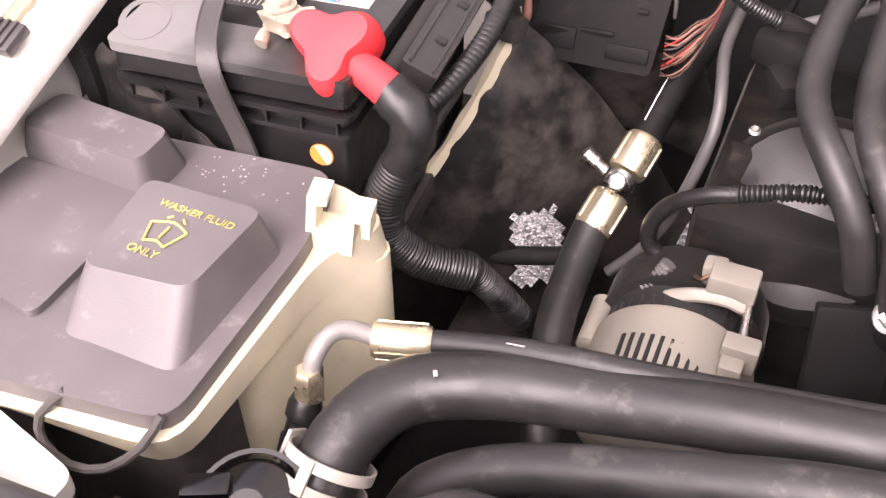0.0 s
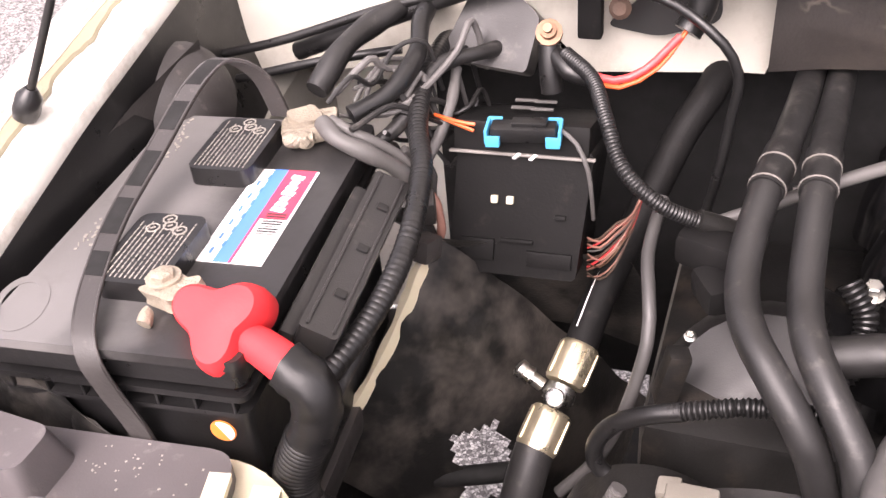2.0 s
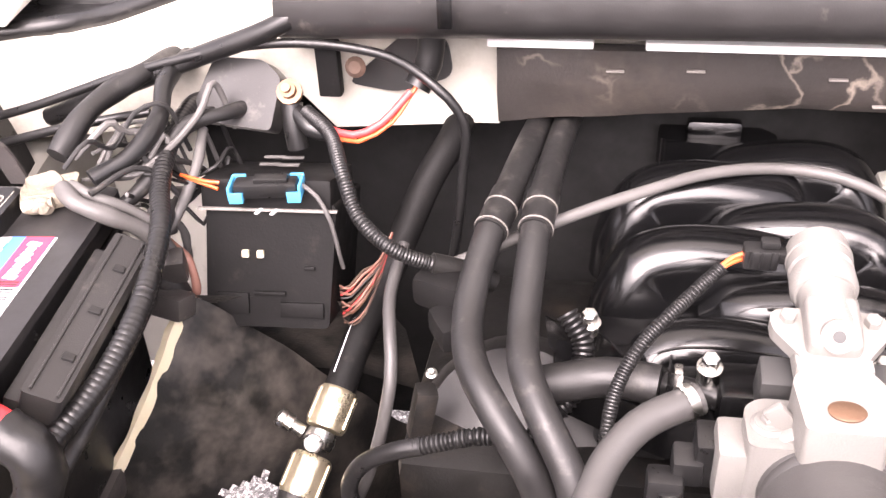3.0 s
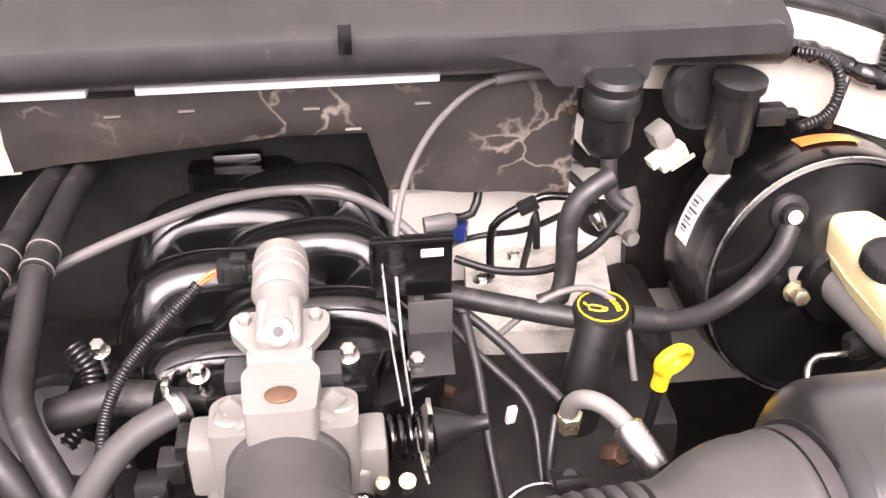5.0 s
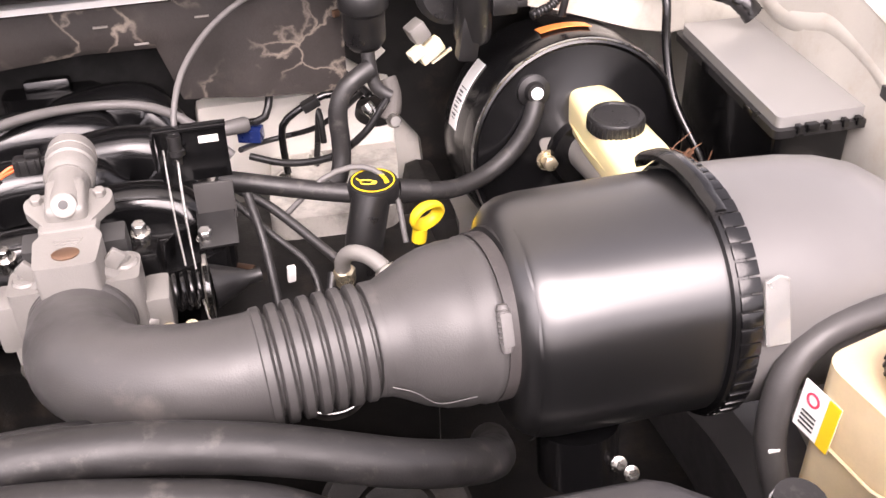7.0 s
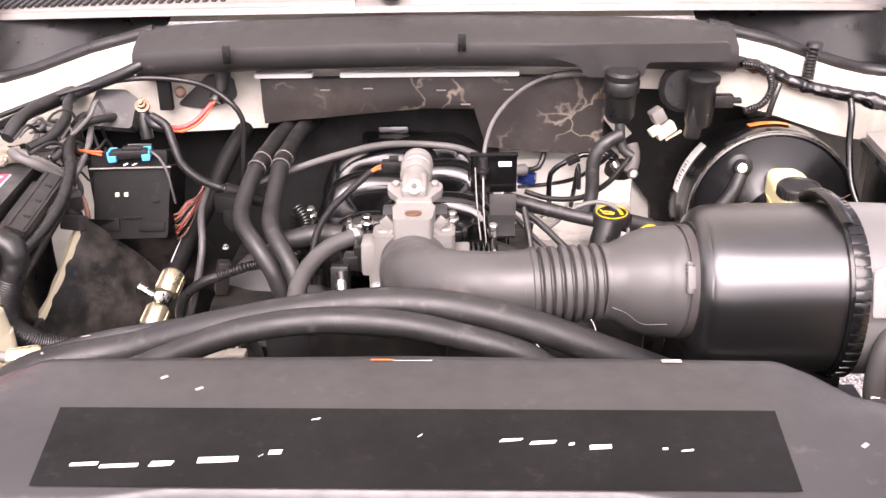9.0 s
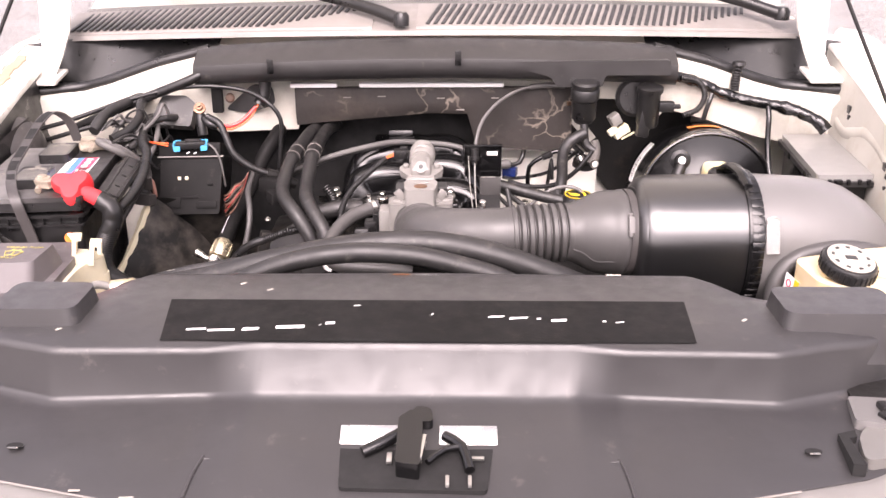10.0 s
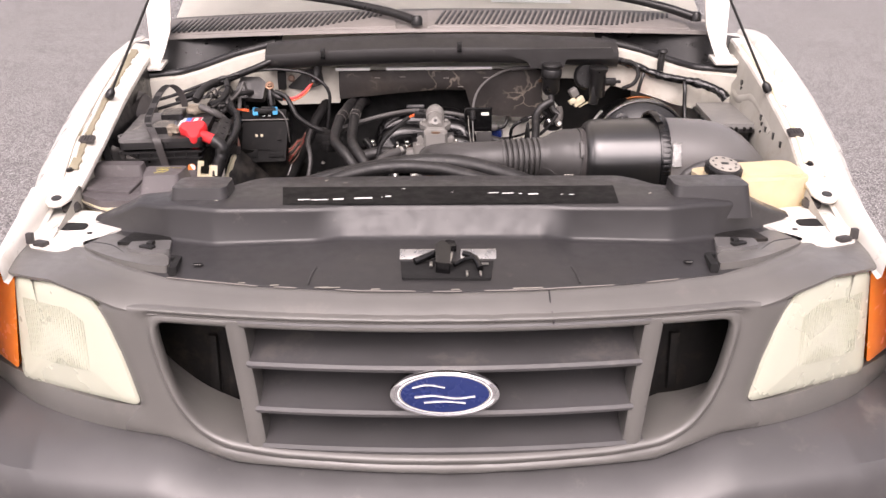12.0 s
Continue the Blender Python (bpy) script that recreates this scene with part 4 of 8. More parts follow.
for x, y, w in ((0.066, -0.02, 0.016), (0.034, -0.056, 0.004), (0.058, -0.056, 0.004), (-0.03, -0.02, 0.006)):
    part("bright_edge", moved(box((x, y, 0.007), (w, 0.004 if w > 0.01 else 0.016, 0.004), 0.001), slope), M["steel"], latch)

# ---- nose: header, grille, lamps, bumper ----
# header strip over the grille and round the lamps
rows = []
for j in range(-44, 45):
    x = j * 0.02
    a = abs(x)
    y0 = float(np.interp(a, (0, 0.15, 0.33, 0.50, 0.60, 0.66, 0.70, 0.80, 0.88), (0.060, 0.066, 0.090, 0.134, 0.166, 0.207, 0.252, 0.30, 0.36)))
    top = float(np.interp(a, (0, 0.50, 0.60, 0.70, 0.80, 0.88), (1.060, 1.062, 1.074, 1.080, 1.078, 1.07)))
    low = float(np.interp(a, (0, 0.48, 0.53, 0.58, 0.62, 0.70, 0.80, 0.88), (1.024, 1.022, 1.020, 1.035, 1.052, 1.070, 1.062, 1.052)))
    f = fy(x) - 0.013 * float(np.interp(a, (0.53, 0.60), (0.0, 1.0)))
    gap = max(0.012, y0 - f)
    rows.append([(x, y0 + 0.02, top - 0.004), (x, y0 - 0.003, top), (x, y0 - 0.010, top - 0.0015), (x, y0 - 0.014, top - 0.004), (x, f + gap * 0.62 - 0.004, (top * 3 + low) / 4), (x, f + gap * 0.32 - 0.004, (top + low) / 2 + 0.002), (x, f + 0.002, (top + low * 3) / 4), (x, f - 0.006, low + 0.002), (x, f - 0.004, low - 0.004), (x, f + 0.03, low - 0.006)])
nose = part("grille", loft(rows, closed=False, caps=False), M["grille"], truck, "taupe grey moulded plastic grille with louvred rows")


def low_edge(x):
    return float(np.interp(abs(x), (0, 0.384, 0.509, 0.575, 0.68, 0.8, 0.9, 1.0), (0.728, 0.737, 0.779, 0.781, 0.786, 0.788, 0.806, 0.815)))


def nose_loop(u, inset=0.0):
    """The grille's outline: a rounded trapezium."""
    half = [(0.522 - inset, 1.021 - inset), (0.520 - inset, 0.975), (0.505 - inset, 0.905), (0.483 - inset, 0.848), (0.448 - inset * 0.8, 0.800 + inset * 0.6), (0.40 - inset * 0.5, 0.772 + inset), (0.30, 0.760 + inset), (0.10, 0.754 + inset)]
    pts = rounded([(-x, z) for x, z in half] + half[::-1], u, 6)
    return pts


def resample(pts, n):
    """Even places along a closed outline."""
    p = [Vector((x, 0, z)) for x, z in pts]
    p.append(p[0])
    acc = [0.0]
    for u, v in zip(p, p[1:]):
        acc.append(acc[-1] + (v - u).length)
    want = [acc[-1] * k / n for k in range(n)]
    return list(zip(np.interp(want, acc, [q.x for q in p]), np.interp(want, acc, [q.z for q in p])))


def lamp_edge(z):
    return float(np.interp(z, (0.80, 0.84, 0.926, 1.0, 1.04, 1.06), (0.60, 0.552, 0.575, 0.602, 0.624, 0.65)))


def outer_edge(x, z):
    """The face panel's rim, straight out from the grille's middle."""
    d = Vector((x, z - 0.90)).normalized()
    t = 0.1
    while t < 0.8:
        px, pz = d.x * t, 0.90 + d.y * t
        if pz > 1.036 or abs(px) > lamp_edge(pz) or pz < low_edge(px) + 0.001:
            break
        t += 0.002
    return d.x * t, 0.90 + d.y * t


N_RIM = 220
rim = resample(nose_loop(0.022, -0.006), N_RIM)
out = [outer_edge(x, z) for x, z in rim]
rings = [[(x, fy(x) + 0.03, z) for x, z in out], [(x, fy(x) - 0.003, z) for x, z in out]]
for q in (0.15, 0.4, 0.7, 0.92):
    rings.append([((xo * (1 - q) + xi * q), fy(xo * (1 - q) + xi * q) - 0.006 - 0.005 * math.sin(math.pi * q), zo * (1 - q) + zi * q) for (xo, zo), (xi, zi) in zip(out, rim)])
for ins, dy, hollow in ((-0.006, -0.006, 0.0), (-0.002, -0.0075, 0.0), (0.001, -0.012, 0.0), (0.005, -0.014, 0.0), (0.009, -0.012, 0.0), (0.013, -0.004, 0.0), (0.018, 0.012, 0.004), (0.024, 0.05, 0.03), (0.028, 0.11, 0.065)):
    loop = []
    for (x, z), (xh, zh) in zip(resample(nose_loop(0.022, ins), N_RIM), resample(nose_loop(0.022, ins - hollow), N_RIM)):
        low = min(1.0, max(0.0, (0.87 - z) / 0.06))
        flat = min(1.0, max(0.0, (z - 0.985) / 0.03))
        loop.append((x * low + xh * (1 - low), fy(x) + (dy * (1 - 0.5 * flat) if dy < 0 else dy), z * low + min(zh, 1.03) * (1 - low)))
    rings.append(loop)
part("surround", loft(rings, caps=False), M["grille"], nose, sharp=60)
for k, (z, th) in enumerate(((1.018, 0.014), (0.938, 0.013), (0.850, 0.013), (0.775, 0.014))):
    rows = []
    for j in range(37):
        x = -0.36 + j * 0.02
        y = fy(x)
        if k:
            rows.append([(x, y + dy, z + dz) for dy, dz in ((-0.004, -th / 2), (-0.007, 0.0), (-0.004, th / 2), (0.006, th / 2 + 0.002), (0.03, th / 2 + 0.006), (0.07, th / 2 + 0.018), (0.11, th / 2 + 0.034), (0.14, th / 2 + 0.050), (0.142, th / 2 + 0.044), (0.07, th / 2 + 0.010), (0.03, 0.002), (0.01, -th / 2 - 0.002))])
            continue
        rows.append([(x, y - 0.004, z - th / 2), (x, y - 0.007, z), (x, y - 0.004, z + th / 2), (x, y + 0.008, z + th / 2 + 0.003), (x, y + 0.030, z + th / 2), (x, y + 0.058, z + th / 2), (x, y + 0.060, z + th / 2 - 0.006), (x, y + 0.030, z - 0.004), (x, y + 0.01, z - th / 2 - 0.002)])
    # darker grey than the surround, to put the openings' shade into the colour
    part("louvre", loft(rows), M["bumper"], nose)
for s in (-1, 1):
    part("upright", loft([[(s * (xx + d), fy(xx) + dy, z) for d, dy in ((-0.016, 0.06), (-0.016, -0.002), (-0.008, -0.008), (0.008, -0.008), (0.016, -0.002), (0.016, 0.06))] for xx, z in ((0.366, 1.02), (0.358, 0.95), (0.347, 0.86), (0.338, 0.772))]), M["grille"], nose)
    part("duct_wall", loft([[(s * x, fy(x) + 0.012, z), (s * (x - 0.004), fy(x) + 0.06, z), (s * (x - 0.012), fy(x) + 0.15, z + 0.006)] for x, z in ((0.352, 1.005), (0.346, 0.93), (0.34, 0.86), (0.335, 0.795))], closed=False, caps=False), M["bumper"], nose)
    # dark panels carry the shade of the hollow side duct
    part("duct_back", merge(box((s * 0.455, fy(0.425) + 0.165, 0.90), (0.24, 0.012, 0.29), 0.004, rz=s * 12), box((s * 0.40, fy(0.43) + 0.145, 0.90), (0.035, 0.02, 0.22), 0.006, rz=s * 12), box((s * 0.445, fy(0.43) + 0.15, 0.86), (0.02, 0.014, 0.12), 0.004, rz=s * 12)), M["shadow"], nose, "dark panel for the shade inside the side opening")
# flat sheet coloured near-black to give the shaded depth behind the louvres
back = part("dark_backing", box((0, 0.262, 0.89), (1.02, 0.02, 0.34), 0.004), M["void"], nose, "near-black sheet for the shade behind the grille")
part("panel_seam", tube([(0.183, 0.062, 1.0615), (0.1835, 0.050, 1.054), (0.184, 0.036, 1.0445), (0.1855, 0.018, 1.032), (0.187, fy(0.187) - 0.008, 1.022)], 0.0016, 6), M["tag_dark"], nose)
for s in (-1, 1):
    # the band that sweeps under the lamp
    rows = []
    for q in range(24):
        x = 0.43 + q * 0.021
        ht = float(np.interp(x, (0.43, 0.5, 0.54, 0.60, 0.80, 0.92), (0.80, 0.83, 0.837, 0.836, 0.843, 0.842)))
        hb = low_edge(x)
        rows.append([(s * x, fy(x) + (0.03 if x > 0.55 else 0.0), ht + 0.002), (s * x, fy(x) - 0.002, ht), (s * x, fy(x) - 0.0065, ht * 0.65 + hb * 0.35), (s * x, fy(x) - 0.0065, ht * 0.3 + hb * 0.7), (s * x, fy(x) - 0.004, hb), (s * x, fy(x) + 0.02, hb - 0.004)])
    part("lower_band", loft(rows, closed=False, caps=False), M["grille"], nose)
    # lamps
    shape = rounded([(0.551, 0.838), (0.573, 0.926), (0.600, 1.0), (0.622, 1.040), (0.658, 1.064), (0.795, 1.054), (0.818, 0.836)], 0.018, 5)

    def lens_rings(pts, dy, grow):
        cx, cz = 0.70, 0.95
        return [(s * (cx + (x - cx) * grow), fy(cx + (x - cx) * grow) + dy, cz + (z - cz) * grow) for x, z in pts]
    lamp = part("headlamp", loft([lens_rings(shape, 0.09, 0.9), lens_rings(shape, 0.016, 1.0), lens_rings(shape, 0.006, 1.0)], caps=True), M["chrome"], truck, "hazed headlamp with a silvered bowl")
    ribs = [tube([(s * (0.645 + q * 0.0052), fy(0.645 + q * 0.0052) - 0.0135, 0.90), (s * (0.645 + q * 0.0052), fy(0.645 + q * 0.0052) - 0.0145, 1.0 + 0.02 * min(1, q / 6))], 0.0008, 5, 0.05) for q in range(26)]
    part("lens", merge(loft([lens_rings(shape, 0.012, 1.0), lens_rings(shape, -0.004, 0.995), lens_rings(shape, -0.009, 0.96), *[lens_rings(shape, -0.011 - 0.004 * (1 - g), g) for g in (0.85, 0.7, 0.55, 0.4, 0.25, 0.1)]])), M["lens"], lamp, "hazed clear lens")
    tagged(part("lens_ribs", merge(*ribs), M["lens"], lamp), kind="stuff")
    shape2 = rounded([(0.828, 0.848), (0.797, 1.056), (0.87, 1.06), (0.90, 0.86)], 0.01, 4)
    part("indicator", loft([lens_rings(shape2, 0.03, 1.0), lens_rings(shape2, -0.002, 1.0), lens_rings(shape2, -0.006, 0.97)]), M["amber"], lamp, "amber indicator lens")
rows = []
for j in range(-50, 51):
    x = j * 0.02
    a = abs(x)
    f = 0.01 + 0.14 * x * x + 0.9 * max(0.0, a - 0.75) ** 2
    zt = low_edge(x) + 0.001
    g = fy(x) if a < 0.9 else fy(0.9) + (a - 0.9) * 1.2
    rows.append([(x, g + 0.03, zt - 0.004), (x, g - 0.004, zt - 0.002), (x, g - 0.03 - 0.02 * a, zt - 0.018), (x, f - 0.075, zt - 0.05), (x, f - 0.09, zt - 0.075), (x, f - 0.092, zt - 0.10), (x, f - 0.085, zt - 0.15), (x, f - 0.06, 0.50), (x, f - 0.03, 0.42)])
part("bumper", loft(rows, closed=False, caps=False), M["bumper"], truck, "dark grey textured plastic bumper cover")
# oval badge with a plain silver flourish
m = pose(0, -0.006, 0.9, 90 - 4, 0, 0) @ Matrix.Diagonal((1.0, 0.44, 1.0, 1.0))
badge = part("badge", lathe([(0.090, -0.01), (0.0965, 0.0), (0.0965, 0.006), (0.0945, 0.0095), (0.089, 0.0105), (0.085, 0.008)], m, 64), M["chrome"], truck, "oval badge with a chrome rim")
part("field", lathe([(0.0855, 0.004), (0.0855, 0.0075), (0.05, 0.0095), (0.0, 0.0105)], m, 64), M["emblem"], badge, "blue enamel field")
part("inner_line", lathe([(0.082, 0.0066), (0.082, 0.0082), (0.0800, 0.0086), (0.0800, 0.0066)], m, 64, caps=False), M["white"], badge)
flat = pose(0, -0.0165, 0.9, 90 - 4, 0, 0)
part("flourish", merge(*[moved(tube([(x, y, 0) for x, y in p], 0.0022, 6, 0.004), flat) for p in ([(-0.056, 0.014), (-0.03, 0.019), (0.0, 0.014)], [(-0.052, -0.004), (-0.02, -0.001), (0.02, -0.006), (0.052, -0.003)], [(-0.036, -0.014), (0.0, -0.012), (0.036, -0.015)])]), M["chrome"], badge, "plain silver flourish")
for s in (-1, 1):
    w = part("wheel", lathe([(0.22, -0.1), (0.33, -0.11), (0.365, -0.08), (0.37, 0.0), (0.365, 0.08), (0.33, 0.11), (0.22, 0.1)], axis((s * 0.8, 0.86, 0.37), (1, 0, 0)), 48), M["bumper"], truck, "black road tyre")
    part("wheel_rim", lathe([(0.22, -0.09), (0.22, 0.09), (0.12, 0.06), (0.05, 0.07)], axis((s * 0.8, 0.86, 0.37), (s, 0, 0)), 40), M["steel"], w)

# ---- battery side of the engine bay ----
def bat(u, v, z):
    """The battery's own axes: u across, v along, from its middle."""
    a = radians(5.5)
    return (-0.67 + u * math.cos(a) - v * math.sin(a), 0.862 + u * math.sin(a) + v * math.cos(a), z)


def bat_m(z=0.0):
    return pose(-0.67, 0.862, z, 0, 0, 5.5)


battery = thing("car_battery", (-0.67, 0.862, 0.98), "black car battery with a striped label under a rubber strap", "battery")
part("case", moved(prism(rounded([(-0.088, -0.142), (0.088, -0.142), (0.088, 0.142), (-0.088, 0.142)], 0.008), 0.97, 1.145, 0.002), bat_m()), M["black"], battery, "black plastic case")
lid = part("lid", moved(prism(rounded([(-0.096, -0.152), (0.096, -0.152), (0.096, 0.152), (-0.096, 0.152)], 0.01), 1.173, 1.181, 0.002), bat_m()), M["bat_lid"], battery, "black lid with dust and painted sheen on its outer half")
part("lid_skirt", moved(prism(rounded([(-0.0945, -0.1505), (0.0945, -0.1505), (0.0945, 0.1505), (-0.0945, 0.1505)], 0.01), 1.157, 1.1735, 0.001), bat_m()), M["black"], lid, "black lid edge")
part("case_rim", merge(*[moved(prism(rounded([(-w, -w - 0.056), (w, -w - 0.056), (w, w + 0.056), (-w, w + 0.056)], 0.01), z0, z1, 0.002), bat_m()) for w, z0, z1 in ((0.0965, 1.146, 1.151), (0.0945, 1.130, 1.134))]), M["black"], battery)
part("oval_stain", moved(lathe([(0.026, 0), (0.026, 0.0003), (0.019, 0.0004), (0.019, 0)], None, 32, caps=False), Matrix.Translation((-0.741, 0.739, 1.1812)) @ pose(0, 0, 0, 0, 0, 30) @ Matrix.Diagonal((0.75, 1.2, 1, 1))), M["bat_lid"], battery, "faint oval stain")
for k in range(7):
    part("rim_rib", moved(box((-0.084 + k * 0.028, -0.1475, 1.140), (0.002, 0.006, 0.016), 0.0006), bat_m()), M["black"], lid)
rng = random.Random(4)
for cx, cv, name in ((-0.005, -0.062, "vent_cap"), (-0.002, 0.083, "vent_cap")):
    cap = part(name, moved(prism(rounded([(-0.027, -0.041), (0.027, -0.041), (0.027, 0.041), (-0.027, 0.041)], 0.011), 1.18, 1.197, 0.004, 3), Matrix.Translation(bat(cx, cv, 0)) @ pose(0, 0, 0, 0, 0, 5.5)), M["black"], battery, "raised vent cap with worn pale print")
    bars = []
    for r in range(12):
        v = -0.036
        end = 0.030 if r in (0, 11) else 0.012 + 0.008 * (r % 3)
        while v < end:
            w = rng.uniform(0.002, 0.006)
            bars.append(box((-0.021 + r * 0.0038, v + w / 2, 1.1971), (rng.uniform(0.0006, 0.0011), w, 0.0005), 0.0))
            v += w + rng.uniform(0.0008, 0.0016)
    for u, v in ((-0.010, 0.022), (0.002, 0.026), (0.012, 0.021), (-0.002, 0.034)):
        bars.append(ring([(0.0045, 1.1972), (0.0058, 1.1972), (0.0058, 1.1977), (0.0045, 1.1977)], pose(u, v, 0), 8))
        bars.append(box((u, v, 1.1975), (0.004, 0.0012, 0.0006), 0.0, rz=40))
    part("worn_print", moved(merge(*bars), Matrix.Translation(bat(cx, cv, 0)) @ pose(0, 0, 0, 0, 0, 5.5)), M["print"], cap, "worn pale print", smooth=False)
bars = []
for r, (u, v) in enumerate(((-0.076, -0.052), (-0.071, -0.046), (-0.073, 0.02), (-0.069, 0.075), (-0.074, 0.1))):
    for k in range(9):
        bars.append(box((u + rng.uniform(-0.004, 0.006), v + k * 0.0055, 1.1814), (rng.uniform(0.0008, 0.003), rng.uniform(0.001, 0.005), 0.0006), 0.0, rz=rng.uniform(-40, 40)))
part("faded_lettering", moved(merge(*bars), bat_m()), M["print"], battery, "faded pale lettering", smooth=False)
lab = Matrix.Translation(bat(0.047, 0.008, 1.1815)) @ pose(0, 0, 0, 0, 0, 5.5)
label = part("label", moved(box((0, 0, 0), (0.052, 0.124, 0.0008), 0.0), lab), M["white"], battery, "white label with blue and red bands")
part("blue_band", moved(box((-0.006, 0.0, 0.0006), (0.012, 0.124, 0.0006), 0.0), lab), M["tag_blue"], label)
part("red_band", moved(box((0.012, 0.028, 0.0006), (0.024, 0.068, 0.0006), 0.0), lab), M["tag_red"], label)
part("red_stripe", moved(box((0.001, -0.032, 0.0006), (0.002, 0.06, 0.0006), 0.0), lab), M["tag_red"], label)
part("white_mark", moved(merge(*[box((0.012, 0.006 + k * 0.0075, 0.0012), (0.011 - (k % 3) * 0.002, 0.0052, 0.0006), 0.0, rz=-12) for k in range(7)]), lab), M["white"], label, smooth=False)
part("bar_code", moved(merge(*[box((0.014, -0.026 + k * 0.0032, 0.0012), (0.016, 0.0014 if k % 3 else 0.0006, 0.0004), 0.0) for k in range(9)]), lab), M["tag_dark"], label, smooth=False)
part("blue_print_line", moved(merge(*[box((-0.018 + (k % 2) * 0.006, -0.05 + k * 0.009, 0.0012), (0.002, 0.007, 0.0004), 0.0) for k in range(12)]), lab), M["tag_blue"], label, smooth=False)
part("sticker", lathe([(0.0095, 0), (0.0095, 0.001)], axis(bat(0.066, -0.1425, 1.107), (0.095, -1, 0)), 24), M["tag_orange"], battery, "round orange and white sticker")
part("sticker_half", moved(prism([(0.0086 * math.cos(a), 0.0086 * math.sin(a)) for a in [radians(-120 + 15 * k) for k in range(13)]], 0, 0.0016), axis(bat(0.066, -0.1425, 1.107), (0.095, -1, 0), 60)), M["white"], battery)
# negative post, corroded clamp and strap
clamp = thing("battery_clamp", bat(0.02, 0.135, 1.18), "corroded lead clamp on the negative battery post", "battery clamp")
part("clamp_body", rough_up(merge(moved(prism(rounded([(-0.024, -0.016), (0.022, -0.019), (0.026, 0.012), (-0.016, 0.018)], 0.008), 1.183, 1.199, 0.004), Matrix.Translation((-0.637, 0.992, 0)) @ pose(0, 0, 0, 0, 0, 25)), tube([(-0.625, 0.975, 1.192), (-0.645, 0.968, 1.19)], 0.005, 8), lathe([(0.016, 1.196), (0.014, 1.203)], pose(-0.637, 0.992, 0), 16)), 0.006, 70, 2), M["lead"], clamp)
part("bolt", hexbolt((-0.632, 0.972, 1.19), (0.3, -1, 0), 0.006), M["lead"], clamp)
clamp2 = thing("battery_clamp", bat(0.035, -0.09, 1.18), "corroded lead clamp on the positive battery post", "battery clamp")
part("clamp_body", rough_up(merge(moved(prism(rounded([(-0.02, -0.018), (0.018, -0.02), (0.024, 0.014), (-0.018, 0.018)], 0.007), 1.183, 1.197, 0.004), Matrix.Translation((-0.633, 0.766, 0)) @ pose(0, 0, 0, 0, 0, -10) @ Matrix.Diagonal((0.8, 0.8, 1, 1))), tube([(-0.637, 0.747, 1.19), (-0.637, 0.736, 1.186)], 0.004, 8)), 0.006, 70, 2), M["lead"], clamp2)
part("bolt", hexbolt((-0.64, 0.77, 1.197), (0, 0, 1), 0.0085, 0.005), M["lead"], clamp2)
strap = thing("battery_strap", bat(-0.04, 0, 1.19), "black ribbed rubber strap over the battery", "rubber strap")
line = [(-0.640, 0.714, 1.0), (-0.645, 0.709, 1.10), (-0.654, 0.7035, 1.15), (-0.662, 0.705, 1.18), (-0.679, 0.735, 1.194), (-0.71, 0.815, 1.20), (-0.718, 0.89, 1.216), (-0.71, 0.948, 1.245), (-0.690, 0.967, 1.26), (-0.669, 0.982, 1.24), (-0.66, 0.99, 1.20)]
ln3 = curve_points(line, 0.006)
rings = []
for i, c in enumerate(ln3):
    d = (ln3[min(i + 1, len(ln3) - 1)] - ln3[max(i - 1, 0)]).normalized()
    w = Vector((math.cos(radians(5.5)), math.sin(radians(5.5)), 0))
    nn = d.cross(w).normalized()
    rings.append([c + w * a * 0.0085 + nn * b * 0.0017 for a, b in ((-1, -1), (1, -1), (1, 1), (-1, 1))])
part("band", loft(rings), M["dusty"], strap)
wv = Vector((math.cos(radians(5.5)), math.sin(radians(5.5)), 0))
for i0, i1 in ((0.455, 0.53), (0.54, 0.625), (0.635, 0.72), (0.73, 0.80), (0.81, 0.88)):
    seg = ln3[int(i0 * len(ln3)):int(i1 * len(ln3))]
    rr = []
    for p, q in zip(seg, seg[1:]):
        nn = (q - p).normalized().cross(wv).normalized()
        rr.append([p + wv * a * 0.0068 + nn * b * 0.0021 for a, b in ((-1, -1), (1, -1), (1, 1), (-1, 1))])
    part("slot", loft(rr), M["void"], strap)
for s in (-1, -0.6, -0.2, 0.2, 0.6):
    part("strap_bead", tube([c + wv * s * 0.0078 + Vector((0, 0, 0.0008)) for c in ln3[4:int(0.46 * len(ln3)):3]], 0.0009, 6, 0.01), M["dusty"], strap)
for s in (-1, 1):
    part("strap_bead", tube([c + wv * s * 0.0079 + Vector((0, 0, 0.0012)) for c in ln3[12::4]], 0.0012, 6, 0.01), M["dusty"], strap)
tray = thing("battery_tray", (-0.70, 0.86, 0.94), "dusty black battery tray and splash panel beside the fender", "battery tray")
part("tray_base", box((-0.67, 0.865, 0.955), (0.19, 0.31, 0.03), 0.006, rz=5.5), M["dusty"], tray)
part("splash_panel", loft([[(-0.795, 0.70, 1.06), (-0.785, 0.70, 1.145)], [(-0.80, 0.80, 1.07), (-0.782, 0.80, 1.19)], [(-0.805, 0.95, 1.08), (-0.785, 0.96, 1.215)], [(-0.80, 1.06, 1.08), (-0.775, 1.06, 1.23)]], closed=False, caps=False), M["dusty"], tray)
flap_line = curve_points([(-0.768, 0.714, 1.166), (-0.748, 0.711, 1.155), (-0.718, 0.708, 1.136), (-0.688, 0.705, 1.117), (-0.655, 0.702, 1.096)], 0.004)
